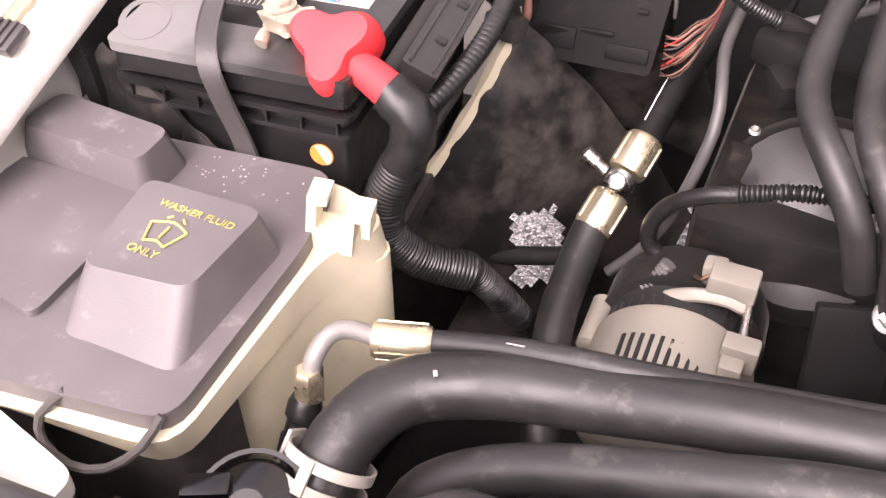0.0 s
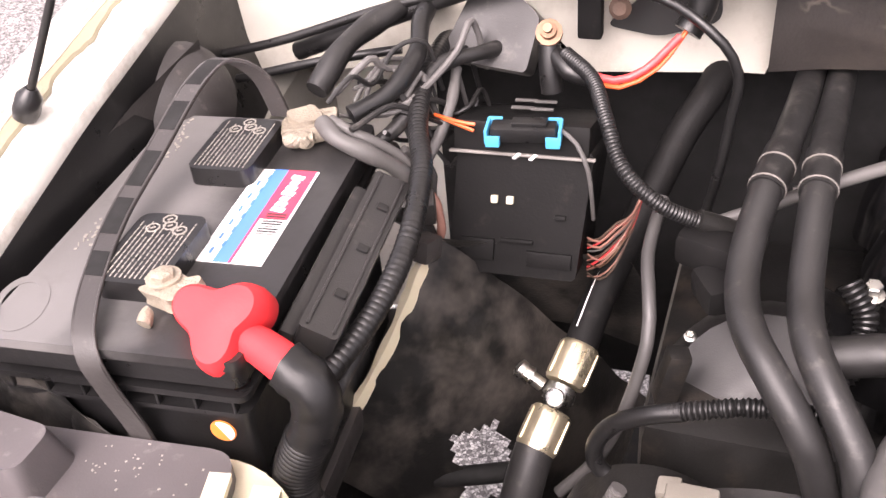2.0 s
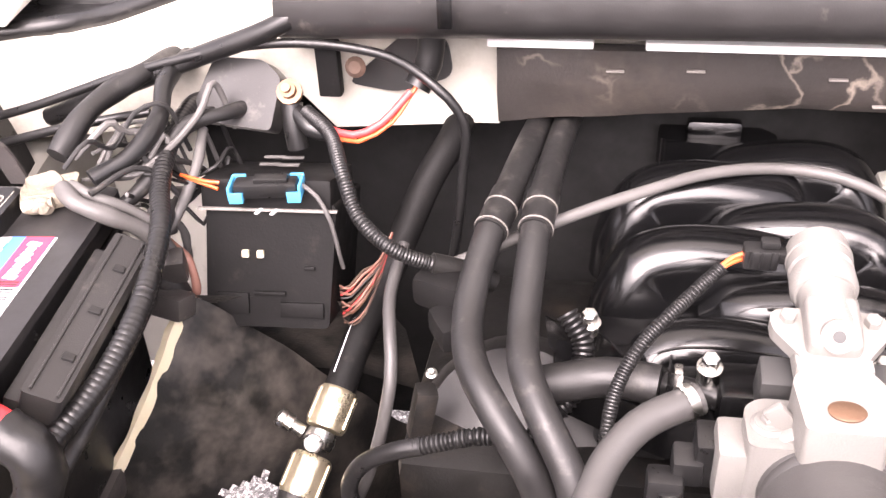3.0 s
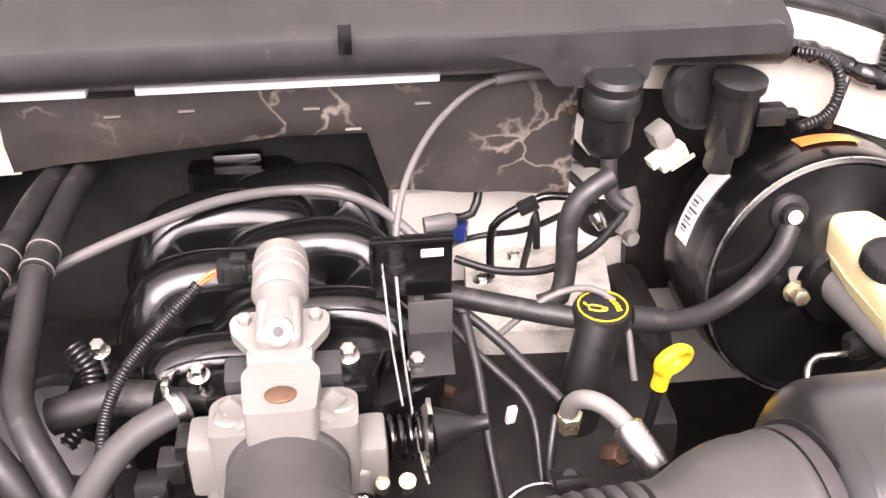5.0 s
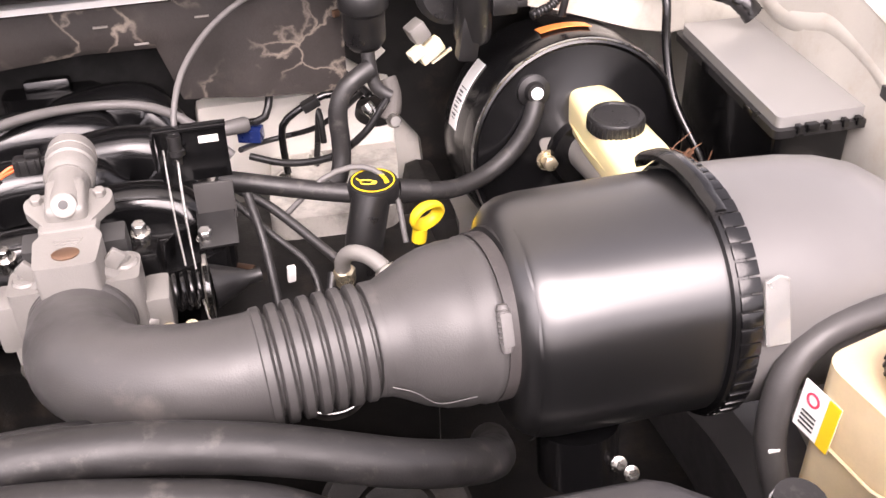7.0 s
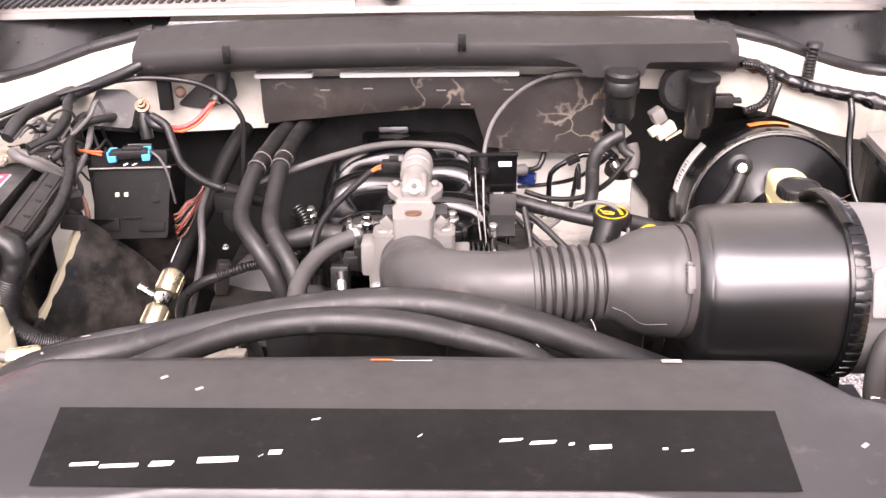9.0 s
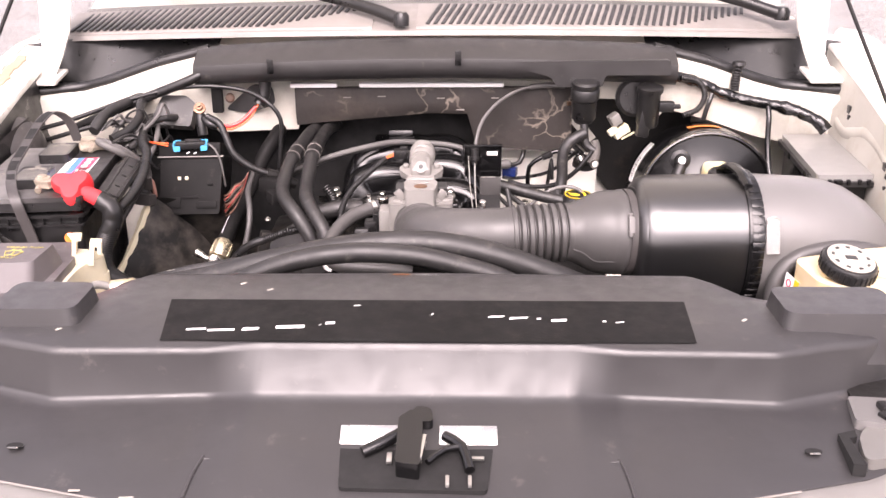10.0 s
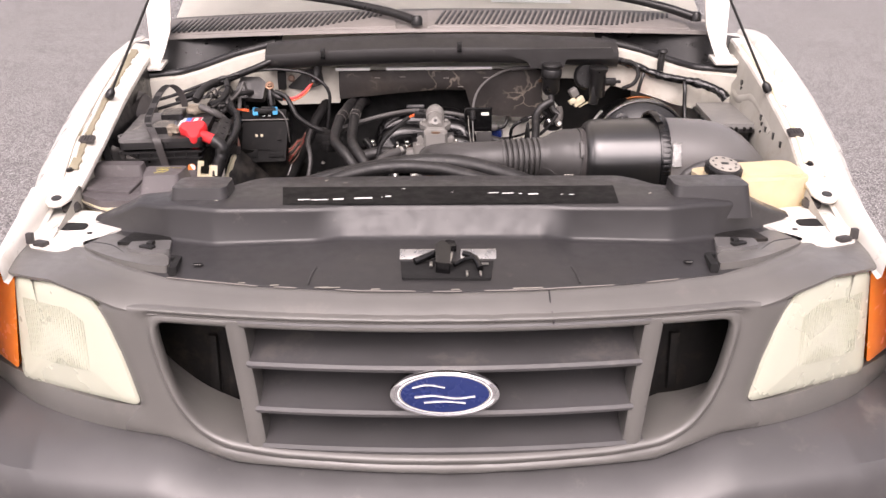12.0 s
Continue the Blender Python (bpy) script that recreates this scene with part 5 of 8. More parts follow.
part("splash_flap", crinkle(loft([[c + Vector((-0.3 * q * 0.05, dy - 0.006 * q, -q * 0.05)) for q, dy in [(k / 8, 0.0) for k in range(9)] + [(1 - k / 8, 0.003) for k in range(9)]] for c in flap_line]), 0.005, 34), M["liner"], tray, "crumpled black plastic splash flap")
part("side_lobe", moved(lathe([(0.0, 0.028), (0.03, 0.024), (0.05, 0.01), (0.055, -0.02)], None, 24), axis((-0.785, 1.03, 1.185), (0.9, -0.3, 0.5))), M["dusty"], tray)

# red terminal cap and the cable under it
cap = thing("terminal_cap", (-0.583, 0.75, 1.18), "bright red vinyl cap over the positive battery cable", "terminal cap")
prof = []
for k in range(48):
    a = 2 * math.pi * k / 48
    r = 0.0295 + 0.0078 * math.cos(3 * (a - radians(35)))
    prof.append((r * math.cos(a), r * math.sin(a)))
mcap = Matrix.Translation((-0.584, 0.748, 1.187)) @ pose(0, 0, 0, 38, 0, 8) @ Matrix.Scale(0.94, 4)
part("hood", moved(loft([[(x * g, y * g, z) for x, y in prof] for g, z in ((0.93, -0.022), (1.0, -0.016), (1.03, 0.0), (0.98, 0.012), (0.85, 0.019), (0.5, 0.021))]), mcap), M["red"], cap)
part("sleeve", tube([(-0.575, 0.745, 1.182), (-0.555, 0.742, 1.178), (-0.532, 0.737, 1.168)], lambda t: 0.0115 + 0.0025 * t, 18), M["red"], cap)
cable = thing("battery_cable", (-0.53, 0.74, 1.0), "thick black taped and corrugated battery cable", "cable")
part("taped_length", crinkle(tube([(-0.538, 0.738, 1.17), (-0.52, 0.735, 1.158), (-0.517, 0.733, 1.14), (-0.525, 0.728, 1.115)], 0.0165, 18, 0.004), 0.0022, 80), M["black"], cable, "loosely taped length")
part("conduit", tube([(-0.525, 0.728, 1.118), (-0.537, 0.722, 1.085), (-0.537, 0.722, 1.05), (-0.515, 0.735, 1.02), (-0.48, 0.755, 1.0)], 0.016, 20, 0.004, 0.00035, 0.0034), M["black"], cable, "finely ribbed bend")
part("lower_length", tube([(-0.492, 0.750, 1.007), (-0.482, 0.757, 1.0), (-0.464, 0.786, 0.946), (-0.449, 0.836, 0.858), (-0.43, 0.86, 0.80)], 0.0125, 16, 0.006, 0.0007, 0.0034), M["black"], cable, "corrugated conduit")
# fuse link carrier and loom beside the battery
link = thing("fuse_link_carrier", (-0.54, 0.86, 1.16), "long black fuse link carrier beside the battery", "fuse carrier")
part("carrier", merge(moved(prism(rounded([(-0.014, -0.09), (0.014, -0.09), (0.015, 0.09), (-0.014, 0.09)], 0.004), -0.014, 0.012, 0.003), pose(-0.543, 0.862, 1.162, 3, 24, 6)), moved(box((-0.02, 0, -0.016), (0.012, 0.17, 0.02), 0.003), pose(-0.543, 0.862, 1.162, 3, 24, 6))), M["trough"], link)
for v in (-0.05, 0.0, 0.05):
    part("latch_tab", moved(box((0.003, v, 0.0125), (0.009, 0.007, 0.003), 0.001), pose(-0.543, 0.862, 1.162, 3, 24, 6)), M["black"], link)
for u in (-0.009, 0.010):
    part("side_lip", moved(box((u, 0, 0.0125), (0.002, 0.172, 0.003), 0.0006), pose(-0.543, 0.862, 1.162, 3, 24, 6)), M["trough"], link)
loom = thing("battery_loom", (-0.52, 0.9, 1.14), "black corrugated wiring loom along the battery", "wiring loom")
part("loom_length", tube([(-0.528, 0.76, 1.135), (-0.512, 0.82, 1.15), (-0.508, 0.88, 1.168), (-0.52, 0.95, 1.185), (-0.545, 1.01, 1.19), (-0.56, 1.07, 1.20), (-0.565, 1.14, 1.205), (-0.57, 1.2, 1.18)], 0.0085, 14, 0.006, 0.0003, 0.005), M["black"], loom)
part("loom_length", tube([(-0.533, 0.77, 1.10), (-0.524, 0.84, 1.125), (-0.526, 0.92, 1.14), (-0.545, 1.0, 1.155), (-0.555, 1.07, 1.15)], 0.006, 12), M["rubber"], loom)

# tan edge strip and dark wheel-arch liner under it
liner = thing("wheel_arch_liner", (-0.45, 0.95, 0.8), "oily black wheel arch liner with a worn tan edge", "wheel arch liner")
edge_pts = [(-0.61, 0.855, 0.915), (-0.595, 0.88, 0.95), (-0.57, 0.905, 0.995), (-0.55, 0.94, 1.042), (-0.542, 0.97, 1.07), (-0.535, 1.0, 1.085)]
edge = curve_points(edge_pts, 0.008)
bm = bmesh.new()
cols = len(edge)
grid = []
for i, c in enumerate(edge):
    col = []
    for j in range(51):
        t = j / 50
        d = Vector((0.17 * t + 0.03 * math.sin(3 * t), 0.10 * t + 0.06 * t * t, -0.30 * t ** 1.15 - 0.02 * math.sin(2.5 * t)))
        w = 0.006 * noise.noise(Vector((i * 0.25, j * 0.12, 5)))
        col.append(bm.verts.new(c + d + Vector((0, 0, w))))
    grid.append(col)
for i in range(cols - 1):
    for j in range(50):
        mid = (grid[i][j].co + grid[i + 1][j + 1].co) / 2
        if abs(mid.x + 0.486 + 0.1 * (mid.z - 0.86)) < 0.019 + 0.008 * noise.noise(mid * 45) and 0.812 < mid.z < 0.908:
            continue
        bm.faces.new((grid[i][j], grid[i + 1][j], grid[i + 1][j + 1], grid[i][j + 1]))
part("liner_panel", bm, M["liner"], liner)
part("hole_bar", tube([(-0.54, 0.915, 0.858), (-0.49, 0.935, 0.856), (-0.43, 0.955, 0.862)], 0.010, 10), M["void"], liner)
part("edge_strip", loft([[c + Vector((-0.006 * w, 0, -0.002)), c + Vector((0.002 * w, 0, 0.004)), c + Vector((0.006 * w, 0.002, -0.005)), c + Vector((-0.004 * w, 0, -0.01))] for c, w in ((c, 1 + 0.5 * noise.noise(c * 60)) for c in edge)]), M["cream"], liner, "worn tan edge strip")
part("splash_shield", loft([[(-0.53, 1.0, 1.085), (-0.52, 1.05, 1.02), (-0.48, 1.09, 0.93)], [(-0.44, 1.04, 1.06), (-0.43, 1.07, 1.0), (-0.42, 1.1, 0.92)], [(-0.37, 1.06, 1.04), (-0.36, 1.09, 0.99), (-0.35, 1.1, 0.9)]], closed=False, caps=False), M["liner"], liner, "dusty grey splash shield")
part("lower_lip", box((-0.475, 0.855, 0.79), (0.15, 0.12, 0.01), 0.003), M["liner"], liner)
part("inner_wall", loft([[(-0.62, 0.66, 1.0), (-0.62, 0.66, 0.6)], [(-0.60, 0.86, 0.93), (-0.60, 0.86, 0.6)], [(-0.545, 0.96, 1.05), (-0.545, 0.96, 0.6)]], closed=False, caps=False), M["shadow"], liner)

# ---- washer reservoir with its black lid ----
tank = thing("washer_reservoir", (-0.66, 0.6, 0.95), "cream washer fluid tank with a dusty black moulded lid", "washer reservoir")
outline = rounded([(-0.552, 0.483), (-0.553, 0.64), (-0.572, 0.712), (-0.70, 0.70), (-0.82, 0.69), (-0.785, 0.52), (-0.72, 0.462)], 0.02, 4)
rim_out = rounded([(-0.548, 0.474), (-0.545, 0.645), (-0.515, 0.69), (-0.565, 0.718), (-0.82, 0.69), (-0.787, 0.515), (-0.718, 0.455)], 0.025, 4)
part("tank", prism(rounded([(-0.556, 0.482), (-0.545, 0.645), (-0.515, 0.70), (-0.565, 0.722), (-0.80, 0.70), (-0.775, 0.535), (-0.70, 0.475)], 0.025, 4), 1.058, 1.092, 0.006, top=rim_out), M["cream"], tank, "cream translucent tank rim")
part("tank_side", prism(rounded([(-0.556, 0.56), (-0.545, 0.645), (-0.515, 0.70), (-0.565, 0.722), (-0.70, 0.71), (-0.70, 0.56)], 0.02, 4), 0.86, 1.06, 0.008), M["cream"], tank, "cream tank wall")
# lower tank in a mottled dark grey, set in from the rim
part("lower_body", prism(rounded([(-0.575, 0.51), (-0.57, 0.57), (-0.70, 0.70), (-0.80, 0.69), (-0.765, 0.55), (-0.70, 0.50)], 0.025, 4), 0.80, 1.06, 0.008), M["grime"], tank, "dark grey lower tank")
lidp = part("lid", prism(outline, 1.082, 1.106, 0.005), M["lid"], tank, "dusty black moulded lid")
part("filler_block", prism(rounded([(-0.567, 0.505), (-0.562, 0.63), (-0.675, 0.628), (-0.655, 0.505)], 0.012), 1.10, 1.139, 0.013, 4, top=rounded([(-0.578, 0.548), (-0.573, 0.625), (-0.664, 0.623), (-0.652, 0.54)], 0.012)), M["lid"], lidp)
part("rear_block", prism(rounded([(-0.676, 0.628), (-0.676, 0.684), (-0.80, 0.692), (-0.80, 0.632)], 0.012), 1.10, 1.137, 0.012, 4, top=rounded([(-0.684, 0.636), (-0.684, 0.676), (-0.79, 0.684), (-0.792, 0.64)], 0.012)), M["lid"], lidp)
part("side_block", prism(rounded([(-0.675, 0.51), (-0.675, 0.632), (-0.80, 0.632), (-0.775, 0.53)], 0.012), 1.10, 1.112, 0.0055, 3), M["lid"], lidp)
mt = Matrix.Translation((-0.6155, 0.592, 1.1398)) @ pose(0, 0, 0, -1, 0, -2)
letters("WASHER FLUID", 0.0085, mt @ pose(0.004, 0.012, 0), M["worn_yellow"], lidp, "yellow_lettering", 0.0003)
letters("ONLY", 0.0085, mt @ pose(-0.006, -0.03, 0), M["worn_yellow"], lidp, "yellow_lettering", 0.0003)
part("spray_mark", merge(*[moved(tube([(x, y, 0) for x, y in p], 0.0009, 6, 0.004), mt @ pose(-0.004, -0.01, 0)) for p in ([(-0.014, 0.004), (0.0, 0.009), (0.014, 0.004)], [(-0.014, 0.004), (-0.008, -0.012)], [(0.014, 0.004), (0.008, -0.012)], [(-0.008, -0.012), (0.0, -0.009), (0.008, -0.012)], [(0.0, -0.006), (0.0, 0.004)], [(-0.007, 0.011), (-0.004, 0.014)], [(0.007, 0.011), (0.004, 0.014)])]), M["worn_yellow"], lidp, "yellow spray symbol")
rng = random.Random(33)
part("dried_specks", merge(*[box((rng.gauss(-0.632, 0.022), rng.gauss(0.682, 0.010), 1.1063), (rng.uniform(0.0006, 0.002), rng.uniform(0.0006, 0.0016), 0.0005), 0.0, rz=rng.uniform(0, 90)) for _ in range(34)]), M["print"], lidp, "dried white splashes", smooth=False)
clipm = Matrix.Translation((-0.545, 0.662, 1.113)) @ pose(0, 0, 0, 0, 8, 14) @ Matrix.Scale(0.76, 4)
clip_outline = [(-0.022, -0.032), (0.022, -0.032), (0.022, 0.010), (0.028, 0.010), (0.030, -0.006), (0.037, -0.006), (0.036, 0.020), (0.013, 0.020), (0.013, -0.008), (-0.013, -0.008), (-0.013, 0.021), (-0.004, 0.023), (-0.004, 0.032), (-0.022, 0.031)]
part("cable_clip", moved(prism(clip_outline, -0.013, 0.013, 0.0018), clipm @ pose(0, 0, 0, 90)), M["cream"], tank, "cream plastic cable clip")
part("drain_cord", tube([(-0.622, 0.478, 1.105), (-0.634, 0.465, 1.092), (-0.632, 0.458, 1.075), (-0.612, 0.455, 1.066), (-0.585, 0.458, 1.075), (-0.565, 0.47, 1.092), (-0.558, 0.485, 1.106)], 0.003, 8), M["grime"], tank, "looped cord of the filler cap")
part("tank_hole", lathe([(0.006, 0), (0.006, 0.002)], axis((-0.59, 0.462, 1.03), (-0.1, -1, 0)), 12), M["tag_dark"], tank)

# ---- fuse box and wiring at the firewall ----
fbox = thing("relay_box", (-0.47, 1.06, 1.03), "black relay box with a blue-clipped connector on top", "fuse box")
mb = Matrix.Translation((-0.468, 1.042, 1.096)) @ pose(0, 0, 0, -19, 0, 3)
body = part("box_body", merge(moved(prism(rounded([(-0.062, -0.058), (0.054, -0.058), (0.064, 0.058), (-0.056, 0.058)], 0.006), -0.09, 0.012, 0.003), mb @ pose(0, 0, 0, 90, 0, 0)), moved(box((0.0, 0.03, 0.066), (0.12, 0.09, 0.03), 0.004), mb)), M["pitch"], fbox)
part("rim", moved(box((0.002, -0.0165, 0.0535), (0.128, 0.005, 0.0026), 0.0008), mb), M["cowl"], fbox, "worn grey lid edge")
part("looped_wire", tube([(-0.432, 1.047, 1.178), (-0.418, 1.044, 1.168), (-0.407, 1.04, 1.145), (-0.404, 1.042, 1.115), (-0.404, 1.05, 1.09)], 0.002, 8), M["wire_grey"], fbox)
for x in (-0.021, -0.007):
    part("white_plug", moved(box((x, -0.014, 0.012), (0.0065, 0.005, 0.007), 0.0015), mb), M["cream"], fbox)
for x, z, w, h in ((-0.035, -0.035, 0.03, 0.02), (0.03, -0.04, 0.04, 0.014), (0.0, -0.025, 0.03, 0.004), (0.038, 0.0, 0.01, 0.004)):
    part("moulding", moved(box((x, -0.0135, z), (w, 0.004, h), 0.001), mb), M["pitch"], fbox)
mc = Matrix.Translation((-0.463, 1.043, 1.176)) @ pose(0, 0, 0, 0, 0, 8)
conn = part("connector", moved(merge(box((0, 0, 0), (0.056, 0.018, 0.014), 0.003), box((0.005, 0, 0.008), (0.03, 0.012, 0.006), 0.002)), mc), M["black"], fbox, "black connector in blue clips")
for s in (-1, 1):
    part("blue_clip", moved(merge(box((s * 0.031, 0, 0.0), (0.0026, 0.025, 0.013), 0.0008), box((s * 0.0255, 0.0115, 0.003), (0.012, 0.0026, 0.008), 0.0008), box((s * 0.0255, -0.0115, -0.004), (0.012, 0.0026, 0.010), 0.0008), box((s * 0.0205, -0.0085, -0.004), (0.0026, 0.006, 0.008), 0.0006)), mc), M["blue"], conn)
for k, p in enumerate(((-0.505, 1.036, 1.176), (-0.505, 1.04, 1.18))):
    part("orange_wire", tube([p, (-0.52, 1.04, 1.178 + 0.003 * k), (-0.545, 1.05, 1.18)], 0.0016, 6), M["wire_orange"], fbox)
for k in range(4):
    part("print_bar", box((-0.47 + 0.018 * (k % 2) - 0.01, 1.10 + 0.014 * (k // 2), 1.1665), (0.02, 0.004, 0.001), 0.0, rz=5), M["wire_grey"], fbox)
for x in (-0.462, -0.448):
    part("white_tick", box((x, 1.016, 1.168), (0.003, 0.009, 0.001), 0.0, rz=-18), M["white"], fbox)
wires = thing("relay_box_wires", (-0.39, 1.05, 1.06), "bundle of brown and red wires leaving the relay box", "wires")
rng = random.Random(21)
for k in range(13):
    z = 1.086 - k * 0.0036
    e = rng.uniform(-0.006, 0.006)
    part("wire", tube([(-0.408, 1.046, z - 0.014), (-0.394, 1.034 + e * 0.5, z - 0.002 + e), (-0.381, 1.036 + e, z + 0.014 + e), (-0.370, 1.055, 1.098 - 0.0014 * k), (-0.366, 1.09, 1.105)], rng.uniform(0.0008, 0.0013), 6), M[("wire_brown", "rust", "wire_brown", "copper", "wire_grey")[k % 5] if k not in (3, 9) else "wire_red"], wires)
relay = thing("power_junction", (-0.51, 1.14, 1.2), "grey-black junction cover with a copper stud", "junction box")
part("cover", moved(prism(rounded([(-0.05, -0.026), (0.036, -0.03), (0.04, 0.02), (0.02, 0.035), (-0.03, 0.035)], 0.006), -0.012, 0.012, 0.003), Matrix.Translation((-0.513, 1.143, 1.212)) @ pose(0, 0, 0, 55, 0, -6)), M["trough"], relay)
part("stud", merge(lathe([(0.012, 0), (0.012, 0.006), (0.0075, 0.007), (0.0075, 0.015), (0.004, 0.016), (0.004, 0.022)], axis((-0.462, 1.13, 1.225), (0.1, -0.75, 0.6)), 12)), M["copper"], relay, "copper stud")
part("boot", tube([(-0.462, 1.13, 1.215), (-0.46, 1.122, 1.195), (-0.457, 1.118, 1.175)], 0.010, 12), M["black"], relay)
part("bracket", box((-0.432, 1.16, 1.238), (0.022, 0.014, 0.055), 0.003), M["pitch"], relay)
part("tan_bush", lathe([(0.008, 0), (0.010, 0.006), (0.006, 0.010)], axis((-0.405, 1.16, 1.24), (0, -1, 0.3)), 14), M["rust"], relay)

main_loom = thing("engine_loom", (-0.36, 1.05, 1.15), "corrugated black wiring loom crossing the engine bay", "wiring loom")
part("conduit", tube([(-0.445, 1.12, 1.212), (-0.415, 1.09, 1.205), (-0.395, 1.05, 1.19), (-0.375, 1.02, 1.165), (-0.345, 1.005, 1.146), (-0.315, 1.01, 1.130), (-0.288, 1.02, 1.118)], 0.0064, 14, 0.006, 0.0004, 0.0030), M["black"], main_loom)
part("tape_end", tube([(-0.312, 1.01, 1.129), (-0.288, 1.02, 1.117), (-0.262, 1.03, 1.10)], 0.010, 12), M["shadow"], main_loom)
part("red_cable", tube([(-0.425, 1.115, 1.198), (-0.40, 1.11, 1.195), (-0.375, 1.115, 1.205), (-0.35, 1.135, 1.228)], 0.0036, 10), M["wire_red"], main_loom, "red cable")
part("orange_cable", tube([(-0.425, 1.112, 1.193), (-0.395, 1.108, 1.19), (-0.365, 1.12, 1.205), (-0.345, 1.14, 1.232)], 0.0022, 8), M["wire_orange"], main_loom, "orange cable")
part("sheath", tube([(-0.345, 1.14, 1.23), (-0.335, 1.15, 1.25), (-0.33, 1.15, 1.285)], 0.0125, 14), M["black"], main_loom)
part("black_cable", tube([(-0.455, 1.125, 1.208), (-0.44, 1.11, 1.20), (-0.425, 1.112, 1.195)], 0.008, 12), M["black"], main_loom)
fw_hole = part("firewall_opening", merge(moved(prism(rounded([(-0.05, -0.022), (0.0, -0.03), (0.055, -0.012), (0.05, 0.026), (0.01, 0.03)], 0.012), -0.002, 0.002), Matrix.Translation((-0.375, 1.19, 1.232)) @ pose(0, 0, 0, 90, 0, 0))), M["tag_dark"], truck, "dark firewall opening")
for k, pts in enumerate(([(-0.90, 1.12, 1.16), (-0.74, 1.12, 1.20), (-0.60, 1.13, 1.245), (-0.48, 1.14, 1.268), (-0.38, 1.14, 1.262), (-0.324, 1.118, 1.242), (-0.299, 1.116, 1.208), (-0.301, 1.116, 1.16), (-0.306, 1.116, 1.112), (-0.315, 1.12, 1.06)], [(-0.72, 1.14, 1.185), (-0.65, 1.135, 1.215), (-0.56, 1.14, 1.25), (-0.47, 1.14, 1.285), (-0.40, 1.17, 1.32)], [(-0.77, 1.1, 1.17), (-0.68, 1.1, 1.195), (-0.60, 1.12, 1.205)])):
    c = thing("firewall_cable", pts[0], "thin black cable along the firewall", "cable", "cables along the firewall")
    part("cable_length", tube(pts, (0.0045, 0.0095, 0.0045)[k], 10), M["black"], c)
tangle = thing("wiring_tangle", (-0.58, 1.07, 1.15), "tangle of dusty black and grey wires behind the battery", "wires")
rng = random.Random(11)
for k, (pts, r, mt2) in enumerate((
        ([(-0.62, 0.985, 1.2), (-0.60, 0.97, 1.195), (-0.575, 0.975, 1.18), (-0.555, 0.99, 1.155), (-0.55, 1.0, 1.11)], 0.0075, "wire_grey"),
        ([(-0.615, 0.99, 1.2), (-0.59, 0.985, 1.192), (-0.56, 1.0, 1.165), (-0.545, 1.01, 1.12)], 0.005, "wire_grey"),
        ([(-0.60, 1.0, 1.2), (-0.575, 1.03, 1.21), (-0.565, 1.07, 1.225), (-0.575, 1.12, 1.24), (-0.58, 1.22, 1.235)], 0.0085, "black"),
        ([(-0.585, 1.0, 1.17), (-0.565, 1.03, 1.185), (-0.55, 1.08, 1.21), (-0.52, 1.11, 1.212), (-0.50, 1.16, 1.20)], 0.007, "rubber"),
        ([(-0.56, 0.99, 1.14), (-0.545, 1.02, 1.15), (-0.535, 1.06, 1.18), (-0.54, 1.1, 1.2)], 0.005, "wire_grey"),
        ([(-0.575, 0.985, 1.13), (-0.555, 1.0, 1.10), (-0.545, 1.01, 1.065), (-0.55, 1.0, 1.03)], 0.011, "rubber"),
        ([(-0.64, 1.02, 1.21), (-0.63, 1.06, 1.23), (-0.62, 1.1, 1.235), (-0.60, 1.14, 1.24), (-0.58, 1.24, 1.23)], 0.0105, "rubber"),
        ([(-0.565, 1.02, 1.16), (-0.55, 1.04, 1.13), (-0.555, 1.05, 1.09)], 0.004, "wire_grey"),
        ([(-0.56, 1.03, 1.12), (-0.54, 1.02, 1.11), (-0.535, 1.015, 1.08), (-0.55, 1.02, 1.05)], 0.004, "wire_brown"))):
    part("wire", tube(pts, lambda t: r * (1 + 0.08 * math.sin(t * 21 + k)), 12, 0.004), M[mt2], tangle)
for k in range(16):
    p = Vector((-0.60 + rng.uniform(-0.02, 0.03), 0.985 + rng.uniform(-0.015, 0.05), 1.205 + rng.uniform(-0.02, 0.02)))
    pts = [p]
    for q in range(4):
        p = p + Vector((rng.uniform(-0.004, 0.026), rng.uniform(0.0, 0.04), rng.uniform(-0.03, 0.022)))
        pts.append(p)
    pts.append(p + Vector((0.008, 0.012, -0.05)))
    part("wire", tube(pts, rng.uniform(0.0016, 0.0034), 8, 0.008), M[("wire_grey", "rubber", "wire_grey", "rubber", "wire_grey", "black")[k % 6]], tangle)
for c, sz, a in (((-0.548, 1.0, 1.115), (0.03, 0.02, 0.03), 20), ((-0.545, 0.985, 1.085), (0.035, 0.025, 0.022), -15), ((-0.565, 1.04, 1.135), (0.02, 0.02, 0.03), 40)):
    part("plug", box(c, sz, 0.004, rz=a, rx=a), M["dusty"], tangle)

# ---- air conditioning hose with its fittings ----
ac = thing("air_conditioning_hose", (-0.4, 1.0, 0.9), "black air conditioning hose with crimped yellowish metal fittings", "hose")
# blacker than the lower hose: the shade up here is in its colour
part("upper_hose", tube([(-0.402, 0.985, 0.992), (-0.392, 1.04, 1.02), (-0.372, 1.10, 1.06), (-0.345, 1.16, 1.12), (-0.325, 1.19, 1.15), (-0.315, 1.24, 1.165), (-0.31, 1.31, 1.15)], 0.0150, 18), M["pitch"], ac)
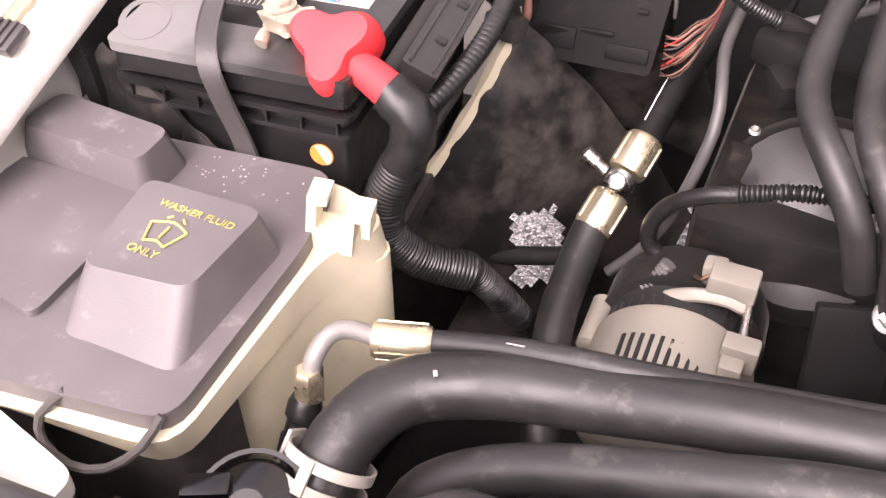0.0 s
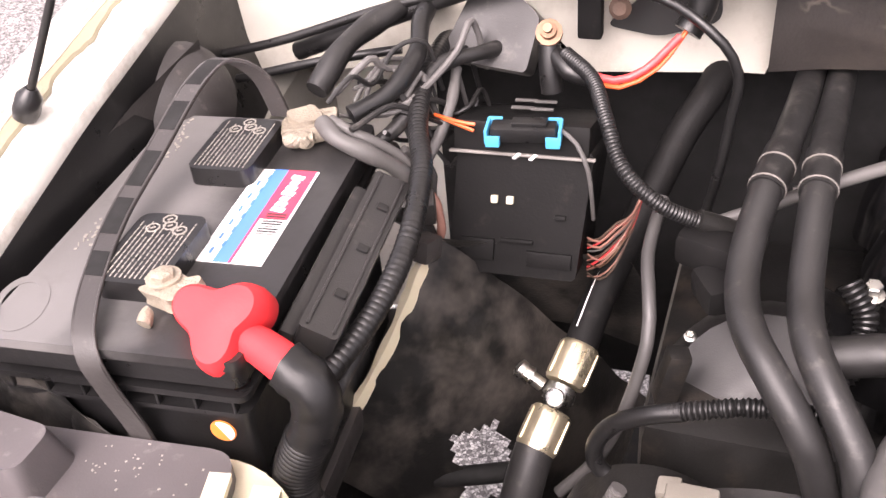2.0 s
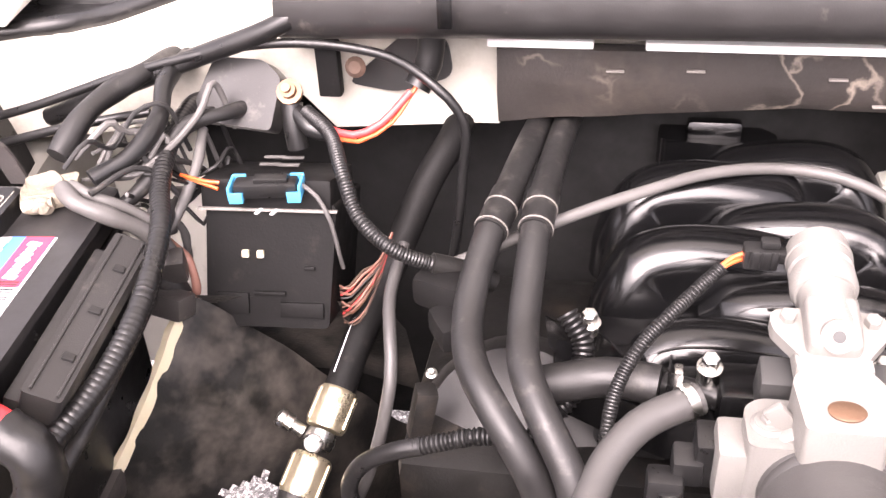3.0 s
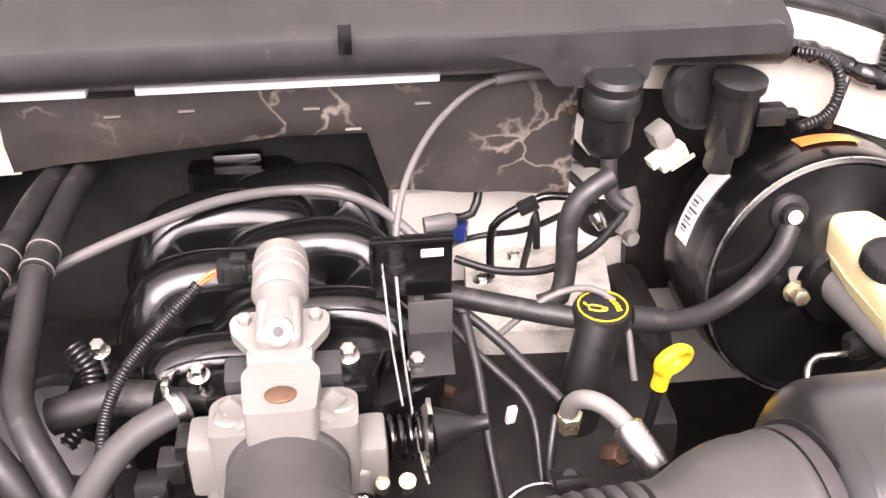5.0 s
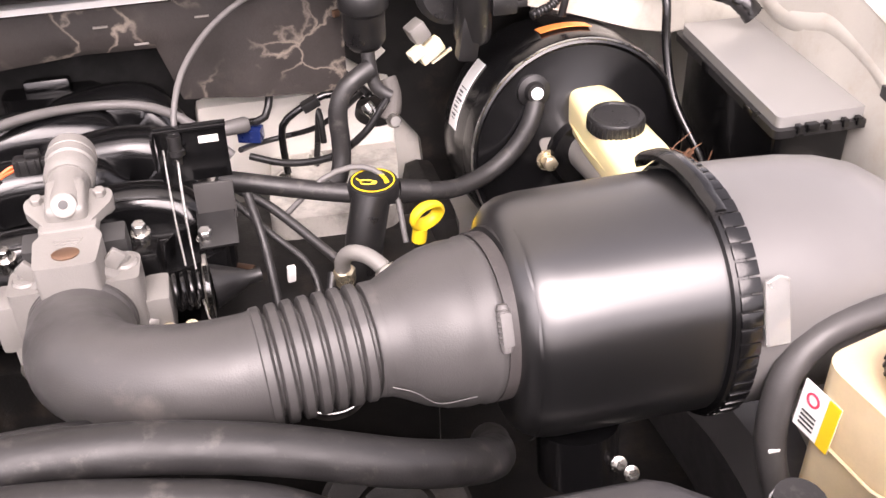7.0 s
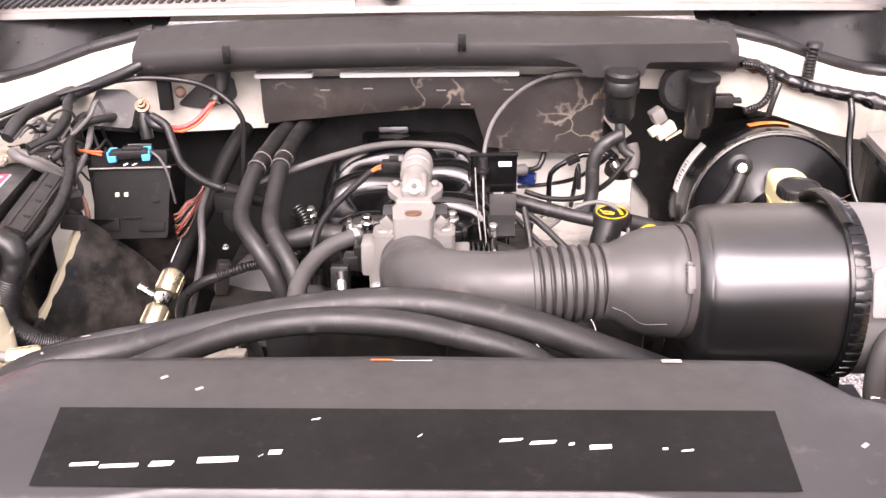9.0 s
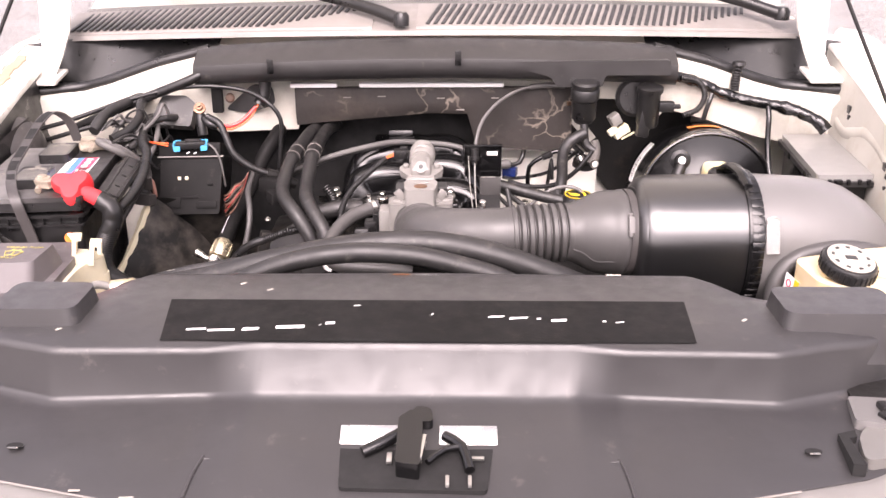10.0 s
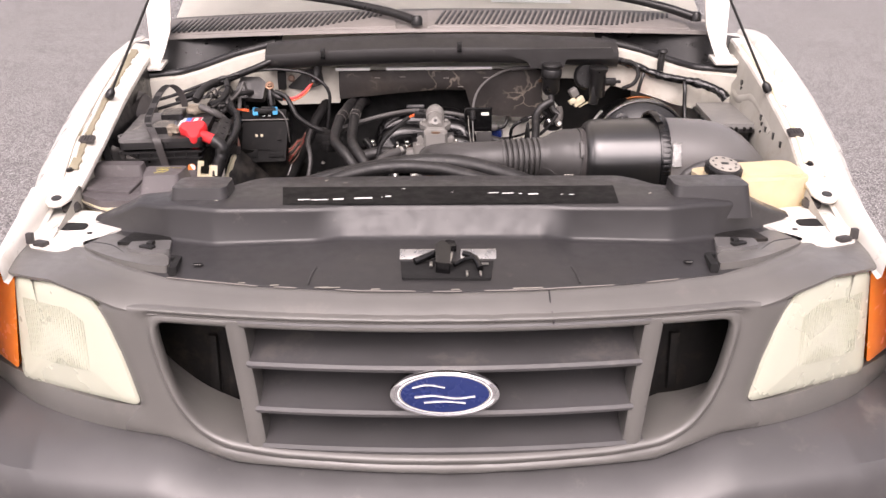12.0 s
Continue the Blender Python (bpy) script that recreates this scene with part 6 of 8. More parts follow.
part("white_stripe", tube([(-0.398 - 0.008, 0.995, 1.012), (-0.39 - 0.008, 1.04, 1.034), (-0.374 - 0.008, 1.085, 1.062)], 0.0007, 5), M["white"], ac)
d = Vector((-0.402, 0.985, 0.992)) - Vector((-0.422, 0.91, 0.945))
for p0, l in ((Vector((-0.4225, 0.905, 0.942)), 0.038), (Vector((-0.409, 0.958, 0.975)), 0.038)):
    f = part("crimp", lathe([(0.0175, 0), (0.0185, 0.003), (0.0185, l - 0.003), (0.0165, l)], axis(p0, d), 18), M["gold"], ac, "yellowish crimped fitting")
    for a in [k * math.pi / 4 for k in range(8)]:
        part("crimp_rib", moved(box((0.0182 * math.cos(a), 0.0182 * math.sin(a), l / 2), (0.003, 0.005, l * 0.8), 0.001, rz=math.degrees(a)), axis(p0, d)), M["gold"], f)
part("valve_block", lathe([(0.013, 0), (0.015, 0.006), (0.013, 0.016)], axis((-0.413, 0.942, 0.966), d), 12), M["steel"], ac)
part("service_port", lathe([(0.008, 0), (0.0075, 0.010), (0.009, 0.011), (0.009, 0.017), (0.0075, 0.018), (0.003, 0.016)], axis((-0.413, 0.94, 0.972), (0.15, -0.6, 0.75)), 16), M["steel"], ac)
part("service_port", lathe([(0.006, 0), (0.006, 0.012), (0.0085, 0.013), (0.0075, 0.02), (0.0085, 0.021), (0.0085, 0.026), (0.004, 0.028)], axis((-0.427, 0.952, 0.975), (-0.8, 0.1, 0.5)), 14), M["steel"], ac)
part("lower_hose", tube([(-0.423, 0.907, 0.942), (-0.425, 0.87, 0.925), (-0.42, 0.80, 0.91), (-0.40, 0.72, 0.88), (-0.38, 0.66, 0.82)], 0.0175, 18), M["rubber"], ac)
line2 = thing("refrigerant_line", (-0.5, 0.6, 1.05), "bare aluminium refrigerant line with a crimped hose end", "pipe")
part("bent_pipe", tube([(-0.518, 0.572, 1.05), (-0.517, 0.578, 1.070), (-0.513, 0.593, 1.078), (-0.503, 0.603, 1.077), (-0.484, 0.610, 1.068)], 0.0065, 14, 0.004), M["alu"], line2)
f = part("crimp", lathe([(0.0115, 0), (0.013, 0.003), (0.013, 0.036), (0.011, 0.04)], axis((-0.490, 0.608, 1.068), (0.94, 0.30, 0.0)), 16), M["gold"], line2)
for a in [k * math.pi / 4 for k in range(8)]:
    part("crimp_rib", moved(box((0.0125 * math.cos(a), 0.0125 * math.sin(a), 0.02), (0.002, 0.004, 0.034), 0.0006, rz=math.degrees(a)), axis((-0.490, 0.608, 1.068), (0.94, 0.30, 0.0))), M["gold"], f)
part("hose", tube([(-0.455, 0.620, 1.068), (-0.41, 0.622, 1.081), (-0.36, 0.621, 1.094), (-0.27, 0.62, 1.110), (-0.18, 0.624, 1.124), (-0.10, 0.635, 1.13), (-0.03, 0.65, 1.122), (0.03, 0.67, 1.10)], 0.0088, 14, 0.02), M["rubber"], line2)
part("white_stripe", merge(*[tube([(-0.40 + 0.022 * k, 0.619, 1.0935 + 0.0042 * k), (-0.388 + 0.022 * k, 0.619, 1.0958 + 0.0042 * k)], 0.0005, 5) for k in range(10)]), M["print"], line2)
part("hex_fitting", lathe([(0.011, 0), (0.011, 0.02), (0.008, 0.024)], axis((-0.519, 0.570, 1.040), (0, 0.1, 1)), 6), M["gold"], line2, "yellowish hexagonal nut")
part("sensor_plug", lathe([(0.010, 0), (0.012, 0.006), (0.012, 0.014), (0.0095, 0.016), (0.0095, 0.03), (0.011, 0.031), (0.010, 0.07)], axis((-0.520, 0.568, 1.040), (-0.1, -0.5, -0.9)), 16), M["black"], line2)

# ---- alternator ----
alt = thing("alternator", (-0.318, 0.8, 0.84), "dusty cast aluminium alternator with cooling slots", "alternator")
am = axis((-0.318, 0.828, 0.898), (0.03, -1, -0.04))
part("front_bell", lathe([(0.076, -0.002), (0.080, 0.0), (0.081, 0.004), (0.081, 0.05), (0.0795, 0.075), (0.073, 0.096), (0.05, 0.112), (0.0, 0.116)], am, 48), M["dusty_alu"], alt, "dusty aluminium end bell")
# stator in the recess colour, with the shade between the bells
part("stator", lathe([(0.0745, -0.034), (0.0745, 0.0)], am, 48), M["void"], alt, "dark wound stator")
for k in range(13):
    a = radians(-62 + k * 9.5)
    part("stator_fin", box((-0.318 + 0.0738 * math.sin(a), 0.845, 0.898 + 0.0738 * math.cos(a)), (0.004, 0.03, 0.003), 0.0005, ry=math.degrees(a)), M["shadow"], alt)
# rear bell in a darker colour than the front one
part("rear_bell", lathe([(0.079, -0.085), (0.082, -0.075), (0.083, -0.04), (0.0835, -0.034), (0.078, -0.032)], am, 48), M["shadow"], alt, "dark rear bell")
for k in range(9):
    a = radians(-32 + k * 6.6)
    # solid near-black boxes: the slots' inner shade is only colour
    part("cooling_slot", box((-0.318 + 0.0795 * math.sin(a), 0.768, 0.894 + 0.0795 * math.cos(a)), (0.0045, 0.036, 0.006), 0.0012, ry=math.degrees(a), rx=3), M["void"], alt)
part("rim_strap", tube([(-0.388, 0.845, 0.885), (-0.380, 0.845, 0.912), (-0.364, 0.845, 0.94), (-0.342, 0.845, 0.963), (-0.315, 0.845, 0.979), (-0.285, 0.845, 0.985), (-0.262, 0.845, 0.98)], 0.0035, 8, 0.006, flat=2.0), M["dusty_alu"], alt, "thin aluminium rim strap")
part("side_lug", lathe([(0.008, -0.012), (0.008, 0.012), (0.004, 0.013)], axis((-0.388, 0.842, 0.888), (0, -1, 0)), 14), M["dusty_alu"], alt)
part("top_ear", merge(box((-0.281, 0.860, 0.990), (0.046, 0.03, 0.034), 0.004), box((-0.30, 0.872, 0.988), (0.022, 0.022, 0.03), 0.004, ry=-8)), M["dusty_alu"], alt, "square mounting ear")
part("through_bolt", tube([(-0.262, 0.86, 0.985), (-0.26, 0.83, 0.98), (-0.258, 0.80, 0.975)], 0.0045, 10), M["steel"], alt)
part("front_ear", merge(box((-0.258, 0.80, 0.968), (0.034, 0.022, 0.03), 0.004), box((-0.262, 0.782, 0.962), (0.022, 0.02, 0.022), 0.004)), M["dusty_alu"], alt)
part("side_boss", lathe([(0.012, -0.05), (0.012, 0.012), (0.008, 0.014)], am @ Matrix.Translation(am.inverted().to_3x3() @ Vector((-0.082, -0.01, 0.01))), 16), M["dusty_alu"], alt)
part("bolt", hexbolt((-0.225, 0.77, 0.945), (0.3, -0.7, 0.6), 0.009, 0.012), M["gold"], alt)
part("plug", lathe([(0.016, 0), (0.018, 0.006), (0.016, 0.02), (0.010, 0.024)], axis((-0.318, 0.885, 0.955), (0, -0.4, 0.8)), 18), M["black"], alt, "black wiring plug")
part("frayed_wire", tube([(-0.318, 0.865, 0.985), (-0.31, 0.858, 0.99), (-0.30, 0.865, 1.0)], 0.002, 6), M["copper"], alt)
part("spring_conduit", tube([(-0.362, 0.86, 0.955), (-0.352, 0.866, 0.97), (-0.345, 0.872, 0.985)], 0.007, 12, 0.006, 0.0012, 0.0045), M["wire_grey"], alt)
alt.scale = (0.88, 0.88, 0.88)

# ---- lower engine shapes and hoses on this side ----
block = thing("engine_block", (-0.1, 1.0, 0.6), "oily dark engine block and brackets", "engine")
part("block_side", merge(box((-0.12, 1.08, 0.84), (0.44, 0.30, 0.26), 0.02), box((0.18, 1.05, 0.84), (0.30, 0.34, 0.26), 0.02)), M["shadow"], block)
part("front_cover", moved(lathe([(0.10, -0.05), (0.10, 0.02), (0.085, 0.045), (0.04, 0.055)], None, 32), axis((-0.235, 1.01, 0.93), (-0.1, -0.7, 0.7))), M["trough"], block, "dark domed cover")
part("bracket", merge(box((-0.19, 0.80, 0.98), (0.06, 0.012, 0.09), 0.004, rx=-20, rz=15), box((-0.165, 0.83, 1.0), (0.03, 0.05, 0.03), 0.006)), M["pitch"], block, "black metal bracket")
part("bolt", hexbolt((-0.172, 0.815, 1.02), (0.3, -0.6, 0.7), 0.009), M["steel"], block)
# dark sheets added below and in front, shade of the deep bay
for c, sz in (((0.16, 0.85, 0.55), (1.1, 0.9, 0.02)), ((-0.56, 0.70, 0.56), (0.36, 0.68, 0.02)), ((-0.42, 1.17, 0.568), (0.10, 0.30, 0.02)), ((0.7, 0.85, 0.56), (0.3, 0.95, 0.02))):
    part("floor_sheet", box(c, sz, 0.0), M["shadow"], block, "dark floor sheet closing the bay below")
part("front_wall", box((0, 0.36, 0.82), (1.3, 0.02, 0.5), 0.004), M["shadow"], block, "dark sheet closing the bay behind the radiator")
for k, (x0, pts) in enumerate((
        ("a", [(-0.235, 1.29, 1.15), (-0.241, 1.196, 1.166), (-0.247, 1.126, 1.171), (-0.258, 1.056, 1.160), (-0.264, 1.026, 1.154), (-0.271, 0.976, 1.134), (-0.270, 0.936, 1.121), (-0.260, 0.898, 1.116), (-0.240, 0.868, 1.103), (-0.213, 0.846, 1.07), (-0.195, 0.84, 1.02)]),
        ("b", [(-0.21, 1.29, 1.15), (-0.215, 1.196, 1.166), (-0.220, 1.126, 1.167), (-0.2245, 1.056, 1.162), (-0.226, 1.026, 1.157), (-0.227, 0.976, 1.136), (-0.226, 0.936, 1.122), (-0.220, 0.898, 1.116), (-0.203, 0.866, 1.10), (-0.180, 0.836, 1.07), (-0.17, 0.82, 1.02)]))):
    h = thing("heater_hose", pts[0], "black rubber heater hose with wire clamps", "hose", "heater hoses")
    part("hose_length", tube(pts, 0.0128, 18), M["rubber"], h)
    part("joint_sleeve", tube([pts[4], pts[3], Vector(pts[3]).lerp(Vector(pts[2]), 0.25)], 0.0145, 18), M["rubber"], h)
    for t in (0.12, 0.95):
        part("clamp_ring", ring([(0.0142, -0.0007), (0.0153, -0.0007), (0.0153, 0.0007), (0.0142, 0.0007)], axis(Vector(pts[4]).lerp(Vector(pts[3]), t), Vector(pts[3]) - Vector(pts[4])), 20), M["cowl"], h)
vac = thing("vacuum_hoses", (-0.33, 0.95, 1.0), "thin grey rubber hoses beside the engine", "hose")
part("thin_hose", tube([(-0.345, 1.05, 1.12), (-0.348, 1.0, 1.10), (-0.340, 0.96, 1.085), (-0.336, 0.935, 1.06), (-0.348, 0.915, 1.0), (-0.37, 0.91, 0.94), (-0.40, 0.90, 0.90)], 0.0056, 12), M["greyrubber"], vac)
part("ribbed_conduit", tube([(-0.318, 0.885, 1.035), (-0.285, 0.885, 1.047), (-0.251, 0.885, 1.058), (-0.20, 0.88, 1.066)], 0.0066, 12, 0.006, 0.0009, 0.0042), M["black"], vac)
part("bent_tube", tube([(-0.300, 0.885, 1.041), (-0.324, 0.885, 1.032), (-0.351, 0.888, 1.012), (-0.366, 0.89, 0.985), (-0.366, 0.89, 0.96), (-0.352, 0.888, 0.948), (-0.335, 0.883, 0.948)], 0.0075, 14, 0.006), M["black"], vac)
part("ribbed_conduit", tube([(-0.195, 0.98, 1.11), (-0.18, 0.965, 1.09), (-0.185, 0.94, 1.065), (-0.20, 0.92, 1.05)], 0.008, 12, 0.006, 0.0012, 0.005), M["black"], vac)
part("sensor", merge(box((-0.30, 1.0, 1.11), (0.05, 0.03, 0.03), 0.008, rz=-20), box((-0.29, 0.97, 1.095), (0.03, 0.04, 0.025), 0.008, rz=30)), M["pitch"], vac)
part("bolt", hexbolt((-0.305, 0.955, 1.055), (0, -0.3, 0.9), 0.0035, 0.004), M["steel"], vac)
part("rusty_bracket", box((-0.318, 0.965, 1.0), (0.020, 0.02, 0.055), 0.004, rz=20, ry=12), M["shadow"], vac, "oily metal bracket")

# ---- radiator hoses ----
rad = thing("radiator_hose", (-0.4, 0.55, 1.0), "thick black radiator hose with a pale spring clamp", "hose")
part("hose_length", tube([(-0.478, 0.50, 1.035), (-0.474, 0.535, 1.06), (-0.452, 0.575, 1.07), (-0.40, 0.598, 1.075), (-0.33, 0.606, 1.086), (-0.24, 0.604, 1.114), (-0.10, 0.60, 1.143), (0.02, 0.597, 1.148), (0.13, 0.594, 1.125), (0.24, 0.592, 1.082), (0.31, 0.625, 1.035), (0.33, 0.69, 0.985)], lambda t: 0.0225 - 0.004 * min(1.0, t * 3.0), 22), M["rubber"], rad)
cm = axis((-0.476, 0.518, 1.05), (0.1, 0.75, 0.65))
part("spring_clamp", merge(ring([(0.0275, -0.011), (0.029, -0.011), (0.029, -0.004), (0.0275, -0.004)], cm, 28), ring([(0.0275, 0.004), (0.029, 0.004), (0.029, 0.011), (0.0275, 0.011)], cm, 28), moved(box((0.029, 0, 0), (0.003, 0.02, 0.03), 0.001), cm), moved(box((0.0, 0.029, 0), (0.008, 0.003, 0.022), 0.001), cm)), M["print"], rad, "pale spring clamp")
part("neck", lathe([(0.024, -0.06), (0.024, 0.0), (0.026, 0.012)], axis((-0.48, 0.492, 1.028), (0.1, 0.75, 0.65)), 20), M["black"], rad)
for x, y, z, r in ((-0.43, 0.578, 1.096, 0.003),):
    part("white_speck", box((x, y, z), (r * 0.9, r * 1.5, 0.001), 0.0003, rz=30), M["print"], rad)
rad2 = thing("coolant_bypass_hose", (-0.2, 0.5, 1.0), "black rubber coolant hose arching behind the radiator cover", "hose")
part("hose_length", tube([(-0.44, 0.535, 0.99), (-0.42, 0.545, 1.03), (-0.37, 0.555, 1.064), (-0.29, 0.56, 1.097), (-0.20, 0.562, 1.132), (-0.11, 0.562, 1.148), (-0.02, 0.562, 1.145), (0.05, 0.562, 1.13), (0.13, 0.562, 1.103), (0.20, 0.565, 1.05)], 0.0148, 18), M["rubber"], rad2)
capx = thing("radiator_filler", (-0.5, 0.45, 1.02), "black plastic radiator neck with a moulded cap", "radiator cap")
part("cap_body", merge(lathe([(0.03, -0.02), (0.034, -0.01), (0.034, 0.004), (0.028, 0.012), (0.012, 0.016), (0.012, 0.022), (0.006, 0.022)], axis((-0.502, 0.478, 1.048), (0.1, -0.35, 0.9)), 32), box((-0.53, 0.475, 1.06), (0.03, 0.016, 0.02), 0.004, rz=25)), M["gloss"], capx)
part("cap_rim", ring([(0.034, 0.006), (0.037, 0.006), (0.037, 0.01), (0.034, 0.01)], axis((-0.502, 0.478, 1.048), (0.1, -0.35, 0.9)), 32), M["black"], capx)

# ---- intake manifold ----
mani = thing("intake_manifold", (-0.03, 1.03, 1.0), "glossy black cast intake manifold with curved runners", "intake manifold")
part("plenum", merge(prism(rounded([(-0.165, 1.0), (0.10, 1.0), (0.10, 1.29), (-0.165, 1.29)], 0.04), 0.98, 1.062, 0.015, 3), box((-0.02, 1.0, 1.045), (0.30, 0.06, 0.05), 0.01, rx=-12)), M["gloss"], mani)
part("front_deck", merge(prism(rounded([(-0.205, 0.955), (-0.11, 0.905), (0.075, 0.915), (0.125, 0.945), (0.115, 1.02), (-0.20, 1.03)], 0.015), 1.03, 1.072, 0.005), box((-0.01, 0.925, 1.083), (0.135, 0.05, 0.036), 0.006, rx=-8)), M["gloss"], mani, "black flange deck")


def runner(s, y, z, xe, r, reach, sag):
    """An arched runner: a rounded crest on upright walls, from the middle out to xe and down."""
    x0 = -0.03 - s * 0.055
    line = curve_points([(x0, y + 0.010, z - 0.035), (x0 + s * 0.03, y + 0.006, z - 0.012), (-0.03 + (xe + 0.03) * 0.35, y, z), (-0.03 + (xe + 0.03) * 0.70, y - 0.004, z - sag), (xe - s * 0.014, y - 0.012, z - sag - 0.020), (xe + s * 0.004, y - 0.022, z - sag - 0.058), (xe + s * 0.008, y - 0.028, z - sag - 0.10)], 0.006)
    out = []
    for i, c in enumerate(line):
        d = (line[min(i + 1, len(line) - 1)] - line[max(i - 1, 0)]).normalized()
        across = Vector((0.0, 1.0, 0.0))
        across = (across - d * across.dot(d)).normalized()
        up = across.cross(d) if across.cross(d).dot(Vector((s * 0.6, 0, 1))) > 0 else d.cross(across)
        w = r * (1 + 0.10 * math.sin(math.pi * i / len(line)))
        rim = [c + across * w * math.cos(a) + up * (w * 0.85 * math.sin(a) - w * 0.85) for a in [math.pi * k / 16 for k in range(17)]]
        out.append(rim + [c - across * w * 0.96 - up * reach, c + across * w * 0.96 - up * reach])
    return loft(out), line


for s, rows3 in ((1, ((1.224, 1.146, 0.094), (1.132, 1.131, 0.106), (1.042, 1.108, 0.118))), (-1, ((1.180, 1.143, -0.176), (1.090, 1.127, -0.175), (1.0, 1.094, -0.160)))):
    for k, (y, z, xe) in enumerate(rows3):
        bm, crest = runner(s, y, z, xe, 0.031 - 0.003 * k, 0.060, 0.006)
        run = part("runner", bm, M["gloss"], mani, sharp=50)
        rib = [p + Vector((0, -0.020, -0.0085)) for p in crest[int(len(crest) * 0.22):int(len(crest) * 0.62):4]]
        part("seam_rib", tube(rib, 0.0016, 8, 0.006), M["gloss"], run)
        part("seam_rib", tube([p + Vector((0, 0.026, -0.022)) for p in crest[int(len(crest) * 0.25):int(len(crest) * 0.6):4]], 0.0022, 8, 0.006), M["gloss"], run)
part("rear_boss", merge(prism(rounded([(-0.125, 1.255), (-0.03, 1.245), (0.0, 1.27), (-0.03, 1.30), (-0.12, 1.30)], 0.015), 1.05, 1.128, 0.008, 3), box((-0.068, 1.272, 1.134), (0.055, 0.022, 0.02), 0.006, rx=-10)), M["gloss"], mani)
for x, y, z in ((-0.177, 0.99, 1.094), (-0.084, 0.931, 1.106), (0.0415, 0.942, 1.106), (0.102, 0.955, 1.08)):
    part("bolt", merge(hexbolt((x, y, z), (0, -0.2, 0.97), 0.0068, 0.012), lathe([(0.0085, -0.03), (0.0085, 0.0)], axis((x, y, z), (0, -0.2, 0.97)), 16)), M["steel"], mani)
for x, y, a in ((-0.195, 0.985, 40), (-0.155, 0.965, 25), (-0.135, 0.948, 10), (-0.112, 0.94, -5), (0.015, 0.945, 8), (0.068, 0.95, -15), (0.085, 0.965, -30)):
    part("web_rib", box((x, y, 1.076), (0.0025, 0.055, 0.03), 0.001, rz=a, rx=-14), M["gloss"], mani)
part("side_port", tube([(-0.115, 0.94, 1.078), (-0.075, 0.925, 1.082), (-0.04, 0.915, 1.082)], 0.010, 14), M["black"], mani)
part("bright_clip", tube([(-0.243, 1.09, 1.118), (-0.228, 1.093, 1.120), (-0.222, 1.094, 1.120)], 0.0022, 8), M["steel"], mani, "small bright clip")
lines = thing("fuel_vapour_lines", (-0.1, 1.05, 1.18), "pair of thin grey hoses across the manifold", "hose")
part("thin_hose", tube([(-0.30, 1.03, 1.115), (-0.255, 1.05, 1.128), (-0.21, 1.075, 1.138), (-0.15, 1.108, 1.147), (-0.08, 1.15, 1.150), (-0.012, 1.185, 1.139), (0.045, 1.18, 1.134), (0.085, 1.155, 1.126), (0.115, 1.13, 1.108), (0.14, 1.12, 1.085)], 0.0056, 12), M["wire_grey"], lines)
part("thin_hose", tube([(-0.30, 1.04, 1.105), (-0.25, 1.062, 1.122), (-0.20, 1.09, 1.135), (-0.14, 1.125, 1.142), (-0.07, 1.165, 1.144), (-0.01, 1.195, 1.134)], 0.005, 12), M["wire_grey"], lines)

# ---- throttle body and idle valve ----
iac = thing("idle_valve", (-0.011, 0.92, 1.16), "pale cast aluminium idle air valve", "engine valve")
iac_m = axis((-0.011, 0.995, 1.178), (0, -1, -0.10))
part("motor", lathe([(0.019, 0.0), (0.0225, 0.003), (0.0232, 0.010), (0.0232, 0.030), (0.0215, 0.032), (0.0215, 0.035), (0.0232, 0.037), (0.0235, 0.050), (0.021, 0.055)], iac_m, 32), M["alu"], iac, "pale round motor can")
part("valve_body", merge(lathe([(0.0195, 0.053), (0.0185, 0.060), (0.0180, 0.092), (0.0165, 0.105), (0.012, 0.112)], iac_m, 28), moved(prism(rounded([(-0.040, 0.020), (-0.036, 0.028), (-0.020, 0.030), (0.020, 0.030), (0.036, 0.028), (0.040, 0.020), (0.038, 0.008), (0.016, -0.022), (-0.016, -0.022), (-0.038, 0.008)], 0.005), -0.006, 0.004, 0.0018), pose(-0.011, 0.897, 1.162, 10)), box((-0.011, 0.905, 1.172), (0.036, 0.045, 0.022), 0.007, rx=14, segs=3), box((-0.011, 0.89, 1.155), (0.052, 0.034, 0.016), 0.005)), M["alu"], iac, "pale cast aluminium body")
part("drill_hole", lathe([(0.0042, 0), (0.0042, 0.0012)], axis((-0.0106, 0.8845, 1.1805), (0, -0.8, 0.6)), 14), M["tag_dark"], iac)
part("drill_boss", lathe([(0.013, -0.012), (0.0115, 0.0), (0.010, 0.001), (0.0, 0.001)], axis((-0.0106, 0.8852, 1.1798), (0, -0.8, 0.6)), 22), M["alu"], iac)
for s in (-1, 1):
    part("bolt", merge(hexbolt((-0.0106 + s * 0.028, 0.916, 1.167), (0, -0.2, 0.97), 0.0058, 0.008, 1.5), lathe([(0.0098, -0.016), (0.0098, 0.0)], axis((-0.0106 + s * 0.028, 0.916, 1.167), (0, -0.2, 0.97)), 16)), M["alu"], iac)
part("band_line", ring([(0.0234, 0.0), (0.0240, 0.0005), (0.0240, 0.0025), (0.0234, 0.003)], iac_m @ pose(0, 0, 0.016), 32), M["alu"], iac)
